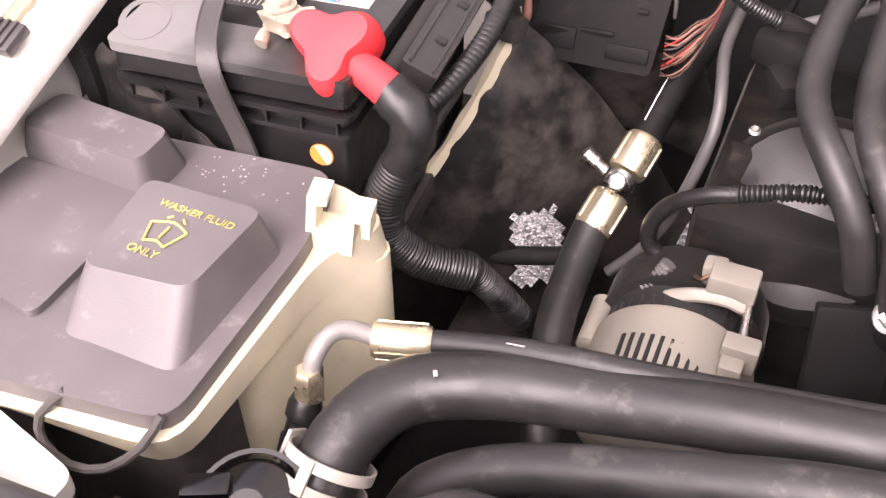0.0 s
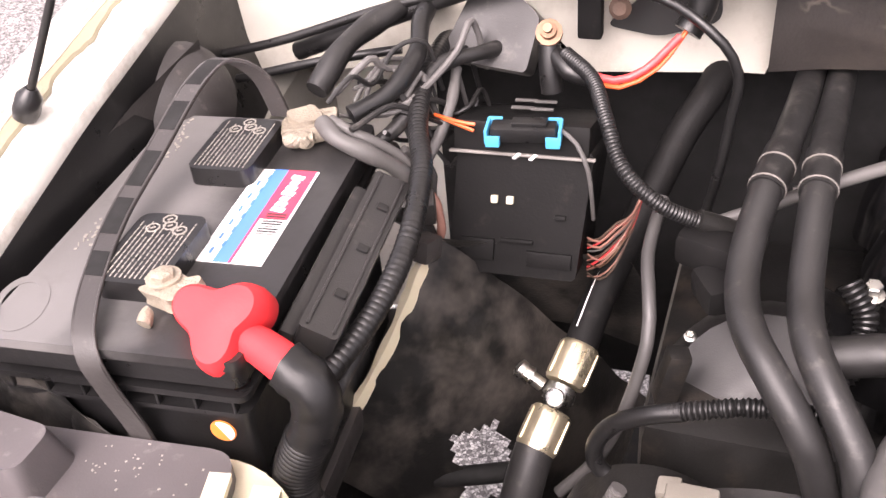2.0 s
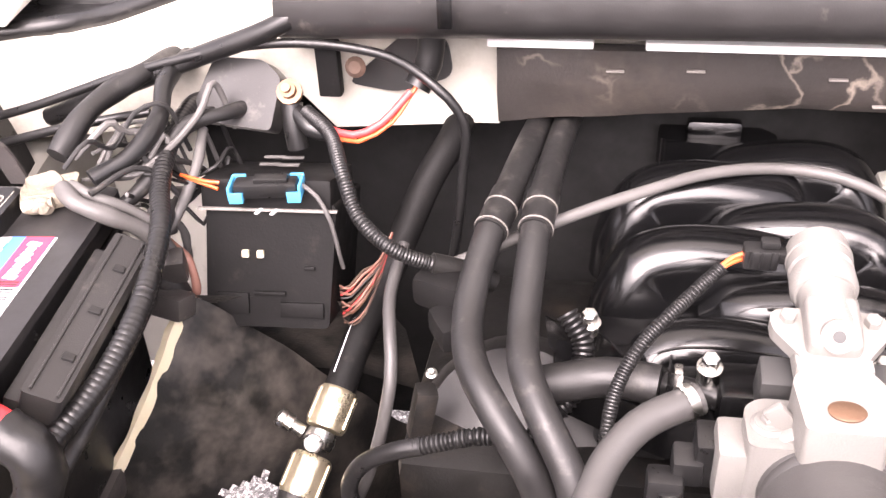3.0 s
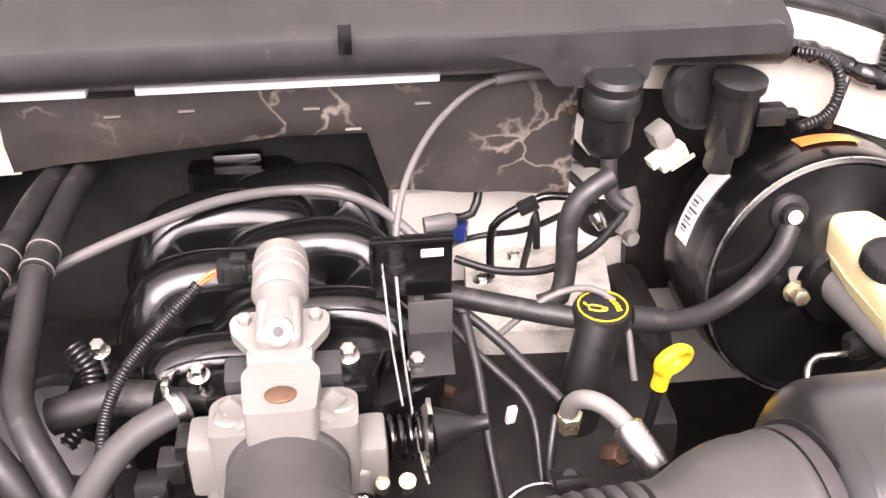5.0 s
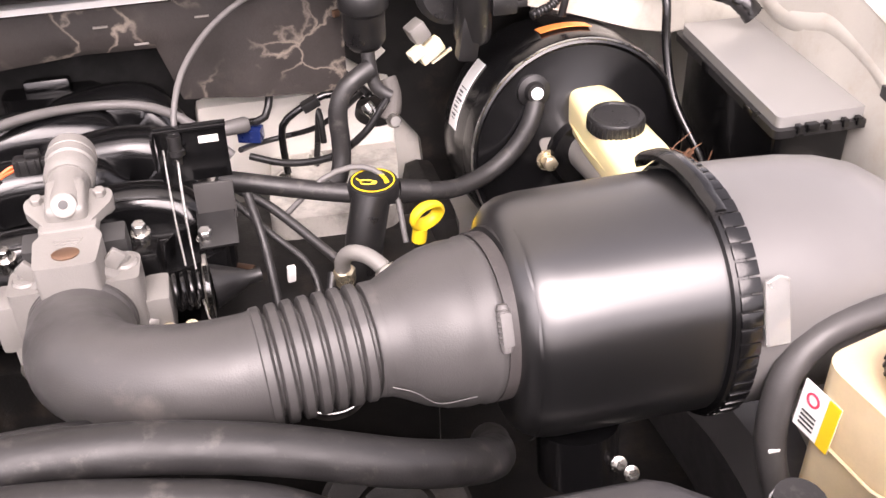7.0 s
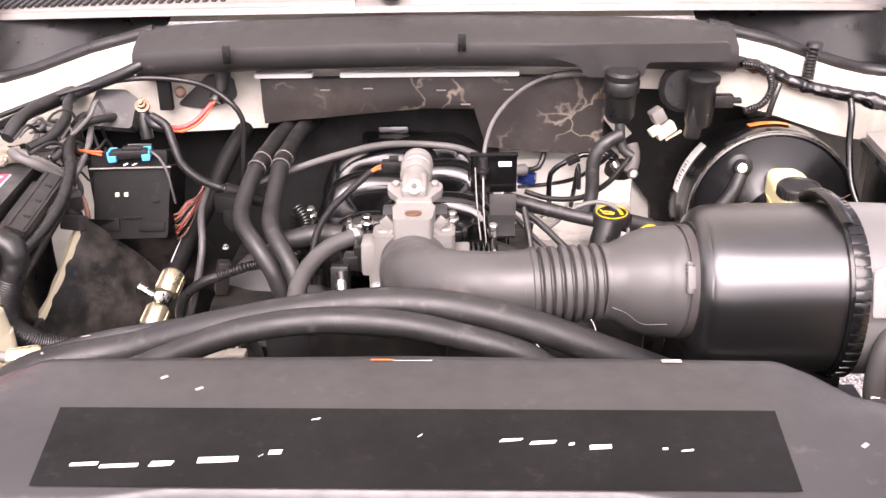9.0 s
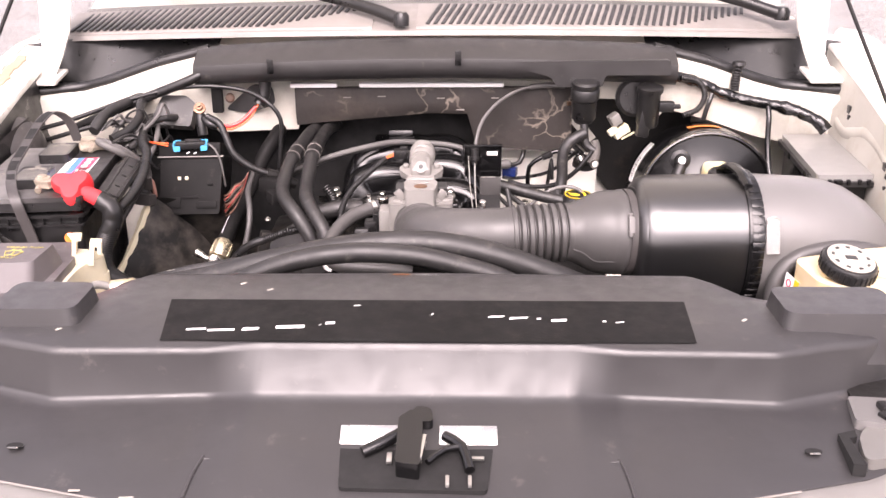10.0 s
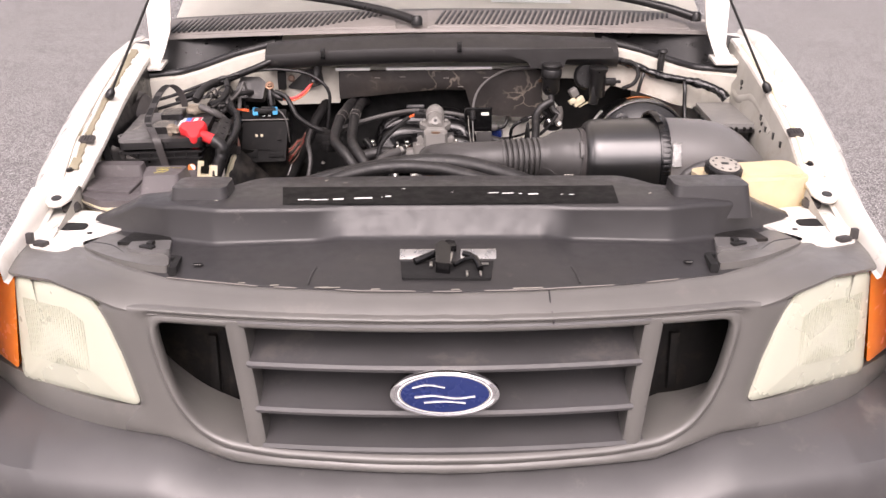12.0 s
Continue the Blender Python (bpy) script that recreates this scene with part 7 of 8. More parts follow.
plug = part("wiring_plug", merge(box((-0.052, 0.985, 1.174), (0.026, 0.017, 0.017), 0.003), box((-0.046, 0.985, 1.186), (0.014, 0.010, 0.006), 0.002), box((-0.036, 0.985, 1.175), (0.012, 0.010, 0.010), 0.002), *[box((-0.060 + 0.008 * k, 0.976, 1.176), (0.002, 0.002, 0.015), 0.0005) for k in range(3)]), M["black"], iac, "black wiring plug")
part("plug_wire", merge(tube([(-0.064, 0.985, 1.175), (-0.072, 0.982, 1.173), (-0.081, 0.975, 1.169)], 0.0019, 6), tube([(-0.064, 0.984, 1.171), (-0.073, 0.979, 1.170), (-0.082, 0.972, 1.167)], 0.0016, 6)), M["wire_orange"], iac)
wire = thing("sensor_wire", (-0.1, 0.92, 1.12), "corrugated black sensor wire", "wire")
part("conduit", tube([(-0.080, 0.974, 1.169), (-0.105, 0.953, 1.152), (-0.135, 0.925, 1.13), (-0.152, 0.898, 1.108), (-0.158, 0.872, 1.08), (-0.157, 0.86, 1.04)], 0.0052, 12, 0.006, 0.0004, 0.0026), M["black"], wire)
tb = thing("engine_throttle", (-0.008, 0.86, 1.05), "cast aluminium throttle body with bolted flanges", "throttle body")
part("housing", merge(prism(rounded([(-0.036, 0.815), (0.016, 0.815), (0.020, 0.862), (0.011, 0.877), (-0.031, 0.877), (-0.040, 0.862)], 0.006), 1.09, 1.160, 0.005, 3), prism(rounded([(-0.066, 0.828), (0.046, 0.828), (0.047, 0.868), (0.036, 0.876), (-0.056, 0.876), (-0.067, 0.866)], 0.007), 1.05, 1.129, 0.005, 3),
                   *[box((-0.010 + q * 0.033, 0.846, 1.137), (0.014, 0.006, 0.03), 0.002, ry=q * 40) for q in (-1, 1)], lathe([(0.056, -0.014), (0.058, -0.010), (0.058, 0.006), (0.055, 0.010)], axis((-0.009, 0.842, 1.085), (0, -1, 0.05)), 40), *[box((-0.009 + q * 0.05, 0.845, 1.055), (0.03, 0.03, 0.05), 0.007, segs=3) for q in (-1, 1)], box((-0.072, 0.85, 1.092), (0.024, 0.04, 0.05), 0.006), box((0.056, 0.855, 1.075), (0.024, 0.045, 0.05), 0.006)), M["alu"], tb, "pale cast aluminium housing")
part("round_plug", lathe([(0.0115, 0), (0.012, 0.0015), (0.010, 0.0025), (0.0, 0.0025)], pose(-0.0096, 0.834, 1.1598) @ Matrix.Diagonal((1, 0.8, 1, 1)), 22), M["copper"], tb, "round copper-coloured plug")
part("raised_mark", merge(*[box((-0.0096, 0.857 - 0.004 * k, 1.1602), (0.026 - 0.004 * k, 0.0018, 0.0016), 0.0005) for k in range(3)]), M["alu"], tb)
for u, v in ((-0.051, 0.850), (0.033, 0.856)):
    part("bolt", merge(lathe([(0.0125, -0.008), (0.0125, 0.001), (0.0105, 0.003)], pose(u, v, 1.129), 20), moved(hexbolt((0, 0, 0), (0, 0, 1), 0.0065, 0.005), pose(u, v, 1.131))), M["alu"], tb)
for u, z in ((-0.062, 1.05), (0.046, 1.05)):
    part("bolt", hexbolt((u, 0.826, z), (0, -1, 0.2), 0.0075, 0.006), M["steel"], tb)
pos = part("position_sensor", merge(box((-0.085, 0.862, 1.085), (0.022, 0.03, 0.04), 0.004), box((-0.10, 0.855, 1.08), (0.022, 0.025, 0.022), 0.004), lathe([(0.014, 0), (0.012, 0.012)], axis((-0.072, 0.862, 1.085), (1, 0, 0)), 16)), M["black"], tb, "black throttle sensor")
part("sensor_plug", merge(box((-0.115, 0.84, 1.055), (0.026, 0.024, 0.05), 0.004, rx=-10), lathe([(0.008, 0), (0.008, 0.022)], axis((-0.112, 0.83, 1.075), (0.1, -0.5, -0.8)), 12)), M["black"], tb)
part("sensor_pin", lathe([(0.007, 0), (0.008, 0.004), (0.006, 0.018)], axis((-0.112, 0.822, 1.065), (0.1, -0.6, -0.6)), 14), M["steel"], tb)
sp = [Vector((0.07 + 0.0045 * k / 4.0 * 0.8, 0.86 + 0.017 * math.cos(k * math.pi / 4), 1.085 + 0.017 * math.sin(k * math.pi / 4))) for k in range(29)]
part("return_spring", tube(sp, 0.0022, 8, 0.004), M["gloss"], tb, "black coil spring")
part("cable_cam", merge(lathe([(0.026, 0), (0.028, 0.002), (0.026, 0.006)], axis((0.098, 0.862, 1.08), (1, 0, 0)), 28), box((0.102, 0.855, 1.105), (0.004, 0.02, 0.03), 0.001)), M["steel"], tb)
part("cam_cone", lathe([(0.022, 0), (0.012, 0.024), (0.007, 0.034), (0.007, 0.046)], axis((0.106, 0.868, 1.08), (1, 0.1, 0.05)), 20), M["black"], tb)
part("idle_screw", merge(lathe([(0.006, 0), (0.006, 0.014), (0.004, 0.015)], axis((0.062, 0.83, 1.06), (0, -0.4, 0.9)), 10), lathe([(0.007, 0), (0.007, 0.012)], axis((0.082, 0.835, 1.055), (0, -0.4, 0.9)), 12)), M["gold"], tb)
# cable bracket
part("gasket", box((-0.01, 0.892, 1.128), (0.092, 0.026, 0.034), 0.003, rx=12), M["tag_dark"], tb, "black gasket")
brk = thing("cable_bracket", (0.1, 0.98, 1.1), "black steel throttle cable bracket", "bracket")
part("plate", box((0.103, 0.998, 1.155), (0.07, 0.003, 0.06), 0.001, rx=4), M["gloss"], brk)
part("top_lip", box((0.103, 0.995, 1.187), (0.072, 0.012, 0.004), 0.001), M["gloss"], brk)
part("side_lip", box((0.066, 0.985, 1.17), (0.003, 0.02, 0.035), 0.001), M["gloss"], brk)
part("lower_leg", box((0.117, 0.985, 1.105), (0.04, 0.004, 0.045), 0.001), M["greyrubber"], brk)
part("slot", box((0.12, 0.9955, 1.172), (0.02, 0.002, 0.008), 0.0005), M["paint"], brk)
part("foot", box((0.115, 0.965, 1.085), (0.04, 0.05, 0.004), 0.001, rx=20), M["black"], brk)
tc = thing("throttle_cable", (0.09, 1.0, 1.18), "grey sheathed throttle cable with a steel wire", "cable")
part("sheath", tube([(0.26, 1.165, 1.262), (0.22, 1.165, 1.262), (0.18, 1.15, 1.258), (0.135, 1.10, 1.245), (0.103, 1.04, 1.225), (0.09, 1.005, 1.196), (0.087, 0.992, 1.165)], 0.0032, 10), M["wire_grey"], tc)
part("sleeve_end", tube([(0.27, 1.165, 1.262), (0.235, 1.166, 1.263), (0.20, 1.16, 1.261)], 0.0055, 12), M["wire_grey"], tc)
part("ferrule", lathe([(0.007, 0), (0.007, 0.014), (0.009, 0.015), (0.009, 0.02), (0.005, 0.022), (0.005, 0.03)], axis((0.087, 0.99, 1.182), (0, -0.15, -1)), 12), M["black"], tc)
part("steel_wire", tube([(0.087, 0.985, 1.16), (0.088, 0.93, 1.115), (0.093, 0.87, 1.075), (0.10, 0.84, 1.05)], 0.0014, 8), M["steel"], tc)
part("cruise_wire", tube([(0.075, 0.985, 1.17), (0.078, 0.93, 1.13), (0.083, 0.88, 1.10)], 0.0011, 8), M["steel"], tc)

# ---- intake duct ----
duct = thing("intake_duct", (0.12, 0.7, 1.05), "grey-black ribbed rubber intake duct", "air duct")
pth = [(-0.009, 0.838, 1.088), (-0.009, 0.80, 1.092), (-0.005, 0.765, 1.102), (0.010, 0.726, 1.115), (0.040, 0.694, 1.125), (0.075, 0.678, 1.130), (0.110, 0.672, 1.132), (0.145, 0.671, 1.133)]
part("elbow", tube(pth, lambda t: 0.0465 - 0.0035 * min(1.0, max(0.0, t - 0.15) * 2.2) + 0.002 * max(0.0, t - 0.8) / 0.2, 34, 0.007), M["greyrubber"], duct)
part("cuff", lathe([(0.046, -0.006), (0.0475, -0.004), (0.0475, 0.010), (0.0460, 0.013), (0.0470, 0.016), (0.0470, 0.021), (0.045, 0.024)], axis((-0.009, 0.836, 1.089), (0.02, -1, 0.1)), 44), M["greyrubber"], duct, "ribbed cuff over the throttle")
part("cuff_tab", box((-0.007, 0.826, 1.138), (0.03, 0.014, 0.006), 0.002, rx=4), M["greyrubber"], duct)
b0, b1 = Vector((0.140, 0.671, 1.133)), Vector((0.228, 0.679, 1.135))
prof = [(0.0440, -0.010)]
for k in range(7):
    h = 0.0125 * k
    prof += [(0.0455, h), (0.0472, h + 0.0012), (0.0474, h + 0.0070), (0.0458, h + 0.0085), (0.0400, h + 0.0095), (0.0400, h + 0.0115)]
part("bellows", lathe(prof + [(0.0455, 0.0875), (0.0465, 0.089), (0.0465, 0.096)], axis(b0, b1 - b0), 44), M["greyrubber"], duct, "ribbed bellows")
cd = Vector((0.10, 0.012, -0.006))
part("cone", lathe([(0.0455, -0.004), (0.0470, 0.008), (0.0525, 0.020), (0.0600, 0.034), (0.0655, 0.050), (0.0680, 0.066), (0.0680, 0.080), (0.0695, 0.082), (0.0695, 0.087), (0.0680, 0.089)], axis((0.229, 0.679, 1.135), cd), 52), M["greyrubber"], duct)
for pts in ([(0.02, 0.664, 1.096), (0.06, 0.640, 1.108), (0.10, 0.633, 1.114), (0.142, 0.631, 1.116)], [(0.236, 0.632, 1.124), (0.252, 0.626, 1.120), (0.27, 0.622, 1.108), (0.30, 0.624, 1.106)]):
    part("mould_line", tube(pts, 0.0006, 6, 0.004), M["greyrubber"], duct)
cl = axis((0.317, 0.690, 1.130), cd)
part("hose_clamp", ring([(0.0690, 0.0), (0.0702, 0.0), (0.0702, 0.012), (0.0690, 0.012)], cl, 52), M["dusty"], duct, "dull worm-drive clamp band")
scr_a = axis((0.3225, 0.6262, 1.1645), (0, -0.475, -0.88))
part("clamp_screw", merge(lathe([(0.0042, -0.020), (0.0048, -0.018), (0.0048, 0.014), (0.0034, 0.017)], scr_a, 14), *[lathe([(0.0049, -0.017 + 0.0042 * k), (0.0056, -0.0162 + 0.0042 * k), (0.0049, -0.0154 + 0.0042 * k)], scr_a, 14) for k in range(7)], moved(box((0.001, 0.004, -0.001), (0.009, 0.003, 0.026), 0.001), scr_a)), M["wire_grey"], duct, "dull worm-drive screw")
part("collar", ring([(0.0690, 0.013), (0.0735, 0.014), (0.0738, 0.022), (0.0690, 0.026)], cl, 52), M["black"], duct)

# ---- air filter housing ----
air = thing("air_filter_housing", (0.52, 0.70, 0.95), "black drum air filter housing with a toothed clamp band", "air filter housing")
AY, AZ, SQ = 0.700, 1.117, 2.25


def drum(profile):
    """Rounded-square rings along the housing's axis."""
    rings = []
    for x, r, cy, cz in profile:
        loop = []
        for k in range(64):
            a = 2 * math.pi * k / 64
            c, s_ = math.cos(a), math.sin(a)
            q = (abs(c) ** SQ + abs(s_) ** SQ) ** (-1 / SQ)
            loop.append((x, cy + r * q * c, cz + r * q * s_))
        rings.append(loop)
    return loft(rings)


part("front_cup", drum([(0.333, 0.066, AY, AZ), (0.334, 0.076, AY, AZ), (0.337, 0.0865, AY, AZ), (0.344, 0.0940, AY, AZ), (0.354, 0.0982, AY, AZ), (0.368, 0.1000, AY, AZ), (0.40, 0.1003, AY, AZ), (0.45, 0.1007, AY, AZ), (0.502, 0.1012, AY, AZ)]), M["satin"], air, "satin black cup")
part("neck", lathe([(0.067, 0.0), (0.067, 0.03)], axis((0.308, AY - 0.004, AZ + 0.006), (1, 0.05, -0.03)), 44), M["black"], air)
part("mould_edge", loft([[(0.345 + 0.001 * math.sin(k), AY + 0.0992 * c * q, AZ + 0.0992 * s_ * q), (0.3465, AY + 0.0998 * c * q, AZ + 0.0998 * s_ * q)] for k in range(26) for c, s_ in [(math.cos(radians(100 + 5 * k)), math.sin(radians(100 + 5 * k)))] for q in [(abs(c) ** SQ + abs(s_) ** SQ) ** (-1 / SQ)]], closed=False, caps=False), M["satin"], air)
part("rear_cup", drum([(0.508, 0.1030, AY, AZ - 0.001), (0.56, 0.1022, AY, AZ - 0.002), (0.61, 0.1000, AY + 0.001, AZ - 0.003), (0.645, 0.0965, AY + 0.003, AZ - 0.006), (0.675, 0.090, AY + 0.006, AZ - 0.010), (0.71, 0.078, AY + 0.012, AZ - 0.02), (0.745, 0.062, AY + 0.02, AZ - 0.036), (0.775, 0.048, AY + 0.028, AZ - 0.055)]), M["faded"], air, "greyish black rear cup")
band = part("clamp_band", drum([(0.498, 0.1025, AY, AZ), (0.4985, 0.1065, AY, AZ), (0.508, 0.1075, AY, AZ), (0.512, 0.1075, AY, AZ), (0.513, 0.103, AY, AZ)]), M["gloss"], air, "glossy black clamp band")
for k in range(52):
    a = 2 * math.pi * k / 52
    q = (abs(math.cos(a)) ** SQ + abs(math.sin(a)) ** SQ) ** (-1 / SQ) * 0.1072
    part("tooth", moved(box((0.5115, 0, 0), (0.018, 0.0118, 0.0028), 0.0010, rx=0), Matrix.Translation((0, AY + q * math.cos(a), AZ + q * math.sin(a))) @ pose(0, 0, 0, math.degrees(a) + 90, 0, 0)), M["gloss"], band)
arm = []
for k in range(27):
    a = radians(46 + 2.6 * k)
    t = k / 26
    q = (abs(math.cos(a)) ** SQ + abs(math.sin(a)) ** SQ) ** (-1 / SQ)
    w = 0.013 * (1 - 0.45 * t) * min(1.0, 0.35 + t * 6)
    xm = 0.493 + 0.010 * t
    lift = 0.1085 + 0.005 * math.sin(math.pi * min(1.0, t * 1.2)) ** 0.5
    arm.append([(xm + dx * w, AY + (lift + dr) * q * math.cos(a), AZ + (lift + dr) * q * math.sin(a)) for dx, dr in ((-1, -0.002), (-0.95, 0.002), (-0.5, 0.005), (0.3, 0.0055), (0.9, 0.003), (1, -0.002))])
part("band_handle", loft(arm), M["gloss"], air, "glossy black latch of the band")
part("clear_clip", merge(moved(box((0, 0, 0), (0.021, 0.004, 0.054), 0.0018, segs=3), pose(0.533, 0.599, 1.158, -20, 0, 0)), moved(tube([(-0.009, 0, 0.025), (0, -0.001, 0.029), (0.009, 0, 0.025)], 0.0016, 8, 0.003), pose(0.533, 0.597, 1.159, -20, 0, 0))), M["clear_plastic"], air, "clear plastic tab")
part("bottom_spigot", lathe([(0.036, 0), (0.036, 0.05), (0.03, 0.055)], axis((0.40, 0.66, 1.02), (0, -0.2, -1)), 28), M["gloss"], air)
for x, z in ((0.425, 1.0), (0.438, 0.985)):
    part("screw", hexbolt((x, 0.622, z), (0, -0.8, 0.5), 0.005), M["steel"], air)
needles = thing("dry_needles", (0.56, 0.86, 1.14), "tuft of dry brown pine needles", "pine needles")
rng = random.Random(8)
part("tuft", merge(*[tube([(0.575 + rng.uniform(-0.012, 0.012), 0.85 + rng.uniform(-0.012, 0.012), 1.11), (0.575 + rng.uniform(-0.02, 0.02), 0.85 + rng.uniform(-0.02, 0.02), 1.14 + rng.uniform(-0.01, 0.015)), (0.575 + rng.uniform(-0.03, 0.03), 0.855 + rng.uniform(-0.02, 0.02), 1.158 + rng.uniform(-0.015, 0.012))], 0.0005, 4, 0.02) for _ in range(22)]), M["leaf"], needles)

# ---- brake booster and master cylinder ----
boost = thing("brake_booster", (0.555, 1.17, 0.92), "gloss black round brake booster with orange and white labels", "brake booster")
bd = Vector((0.0, -1, 0.16))
bm_ax = axis((0.555, 1.20, 1.030), bd)
part("rear_shell", lathe([(0.10, -0.03), (0.128, -0.02), (0.141, -0.005), (0.1445, 0.01), (0.1440, 0.055), (0.1428, 0.072), (0.1402, 0.09)], bm_ax, 72), M["gloss"], boost, "gloss black shell")
part("front_shell", lathe([(0.1402, 0.089), (0.1395, 0.115), (0.137, 0.122), (0.132, 0.124), (0.128, 0.119), (0.08, 0.122), (0.045, 0.134), (0.04, 0.144), (0.0, 0.145)], bm_ax, 72), M["gloss"], boost)
part("rim_edge", ring([(0.1365, 0.1215), (0.138, 0.1222), (0.137, 0.1238), (0.1355, 0.1235)], bm_ax, 72), M["steel"], boost, "bright worn rim edge")


def on_shell(a0, a1, h0, h1, r, name, mat, text, n=8):
    bm2 = loft([[bm_ax @ Vector((rr * math.cos(a), rr * math.sin(a), h)) for rr, h in ((r, h0), (r + 0.0008, h0), (r + 0.0008, h1), (r, h1))] for a in [radians(a0 + (a1 - a0) * k / n) for k in range(n + 1)]])
    return part(name, bm2, mat, boost, text)


# angles in the shell's own round: found from where the labels sit
def shell_angle(p):
    q = bm_ax.inverted() @ Vector(p)
    return math.degrees(math.atan2(q.y, q.x))


a_o0, a_o1 = shell_angle((0.515, 1.14, 1.2)), shell_angle((0.588, 1.13, 1.2))
on_shell(a_o0, a_o1, 0.062, 0.086, 0.1433, "orange_label", M["tag_orange"], "small orange sticker")
a_w0, a_w1 = shell_angle((0.45, 1.15, 1.15)), shell_angle((0.405, 1.13, 1.07))
on_shell(a_w0, a_w1, 0.032, 0.066, 0.1442, "white_label", M["white"], "white bar-code label")
for k in range(9):
    a = a_w0 + (a_w1 - a_w0) * (0.42 + 0.055 * k)
    on_shell(a, a + (a_w1 - a_w0) * (0.025 if k % 2 else 0.012), 0.040, 0.054 if k % 3 else 0.062, 0.1447, "print_bar", M["tag_dark"], "", 1)
part("check_valve", merge(lathe([(0.017, 0), (0.02, 0.004), (0.02, 0.01), (0.013, 0.012), (0.011, 0.02)], axis((0.498, 1.10, 1.128), bd), 24)), M["black"], boost, "black check valve")
part("valve_cap", lathe([(0.0075, 0), (0.0075, 0.002), (0.006, 0.003)], axis((0.498, 1.079, 1.132), bd), 18), M["white"], boost, "white valve cap")
bh = thing("booster_hose", (0.42, 1.06, 1.02), "black rubber vacuum hose from the booster", "hose")
part("hose_length", tube([(0.499, 1.086, 1.118), (0.488, 1.075, 1.095), (0.468, 1.07, 1.068), (0.435, 1.06, 1.048), (0.39, 1.04, 1.045), (0.345, 1.025, 1.055), (0.30, 1.02, 1.062), (0.24, 1.03, 1.07), (0.17, 1.04, 1.085), (0.12, 1.04, 1.10)], 0.011, 16), M["rubber"], bh)
master = thing("brake_master_cylinder", (0.56, 0.98, 1.04), "yellowed brake fluid reservoir with a black screw cap", "brake master cylinder")
part("cylinder", merge(lathe([(0.024, 0), (0.024, 0.12), (0.018, 0.14)], axis((0.557, 1.075, 1.055), (0, -1, 0.12)), 24), moved(prism(rounded([(-0.055, -0.02), (0.055, -0.02), (0.04, 0.025), (-0.04, 0.025)], 0.012), -0.006, 0.006, 0.002), axis((0.553, 1.075, 1.055), bd, 180))), M["alu"], master)
part("stud_nut", hexbolt((0.508, 1.065, 1.05), bd, 0.009, 0.018), M["gold"], master)
rings = []
for y, w, zl, zh in ((1.102, 0.014, 1.085, 1.118), (1.095, 0.024, 1.078, 1.126), (1.075, 0.03, 1.074, 1.128), (1.045, 0.031, 1.072, 1.127), (1.02, 0.034, 1.07, 1.123), (0.95, 0.037, 1.07, 1.119), (0.90, 0.037, 1.07, 1.114), (0.875, 0.034, 1.072, 1.11), (0.866, 0.026, 1.078, 1.102)):
    cx = 0.567 + (1.09 - y) * 0.03
    zm, hh = (zl + zh) / 2, (zh - zl) / 2
    rings.append([(cx + w * math.copysign(abs(math.cos(a)) ** 0.45, math.cos(a)), y, zm + hh * math.copysign(abs(math.sin(a)) ** 0.45, math.sin(a))) for a in [2 * math.pi * k / 28 for k in range(28)]])
part("reservoir", loft(rings), M["resin"], master, "yellowed translucent reservoir")
part("seam", loft([[(x, y, z * 0 + 1.093 + d) for x, y, z in [(rings[i][0][0] + 0.003, rings[i][0][1], 0), (rings[i][14][0] - 0.003, rings[i][14][1], 0)]] for i, d in ((1, 0), (4, 0), (7, 0))], closed=False, caps=False), M["resin"], master)
capm = axis((0.563, 0.996, 1.115), (0.0, -0.05, 1))
scap = part("screw_cap", lathe([(0.026, 0), (0.031, 0.003), (0.032, 0.018), (0.030, 0.021), (0.026, 0.0215), (0.025, 0.0195), (0.0, 0.0195)], capm, 40), M["black"], master, "black screw cap")
for a in [2 * math.pi * k / 36 for k in range(36)]:
    part("grip_rib", moved(box((0.0318 * math.cos(a), 0.0318 * math.sin(a), 0.011), (0.002, 0.0022, 0.014), 0.0005, rz=math.degrees(a)), capm), M["black"], scap)
part("brake_pipe", tube([(0.538, 0.985, 1.035), (0.52, 0.975, 1.037), (0.495, 0.975, 1.035), (0.482, 0.965, 1.03), (0.478, 0.945, 1.015), (0.49, 0.93, 1.0)], 0.0034, 10, 0.005), M["steel"], master, "bright steel brake pipe")
part("brake_pipe", tube([(0.50, 0.935, 1.035), (0.47, 0.93, 1.03), (0.44, 0.92, 1.025), (0.43, 0.90, 1.01), (0.44, 0.88, 0.995)], 0.003, 10, 0.005), M["steel"], master)
part("pipe_nut", lathe([(0.012, 0), (0.014, 0.004), (0.014, 0.016), (0.009, 0.02)], axis((0.548, 0.985, 1.04), (-1, -0.1, -0.1)), 14), M["shadow"], master)

# ---- fuse box at the fender ----
fuse = thing("power_distribution_box", (0.77, 1.0, 1.03), "black fuse box with a flat lid with pale sky sheen in its colour beside the fender", "fuse box")
part("box_body", prism(rounded([(0.70, 0.893), (0.79, 0.893), (0.81, 1.14), (0.718, 1.145)], 0.008), 1.0, 1.152, 0.003), M["gloss"], fuse)
lid2 = part("lid", prism(rounded([(0.694, 0.884), (0.798, 0.883), (0.820, 1.152), (0.714, 1.156)], 0.008), 1.15, 1.164, 0.003), M["pale_lid"], fuse, "flat lid with pale sky sheen in its colour")
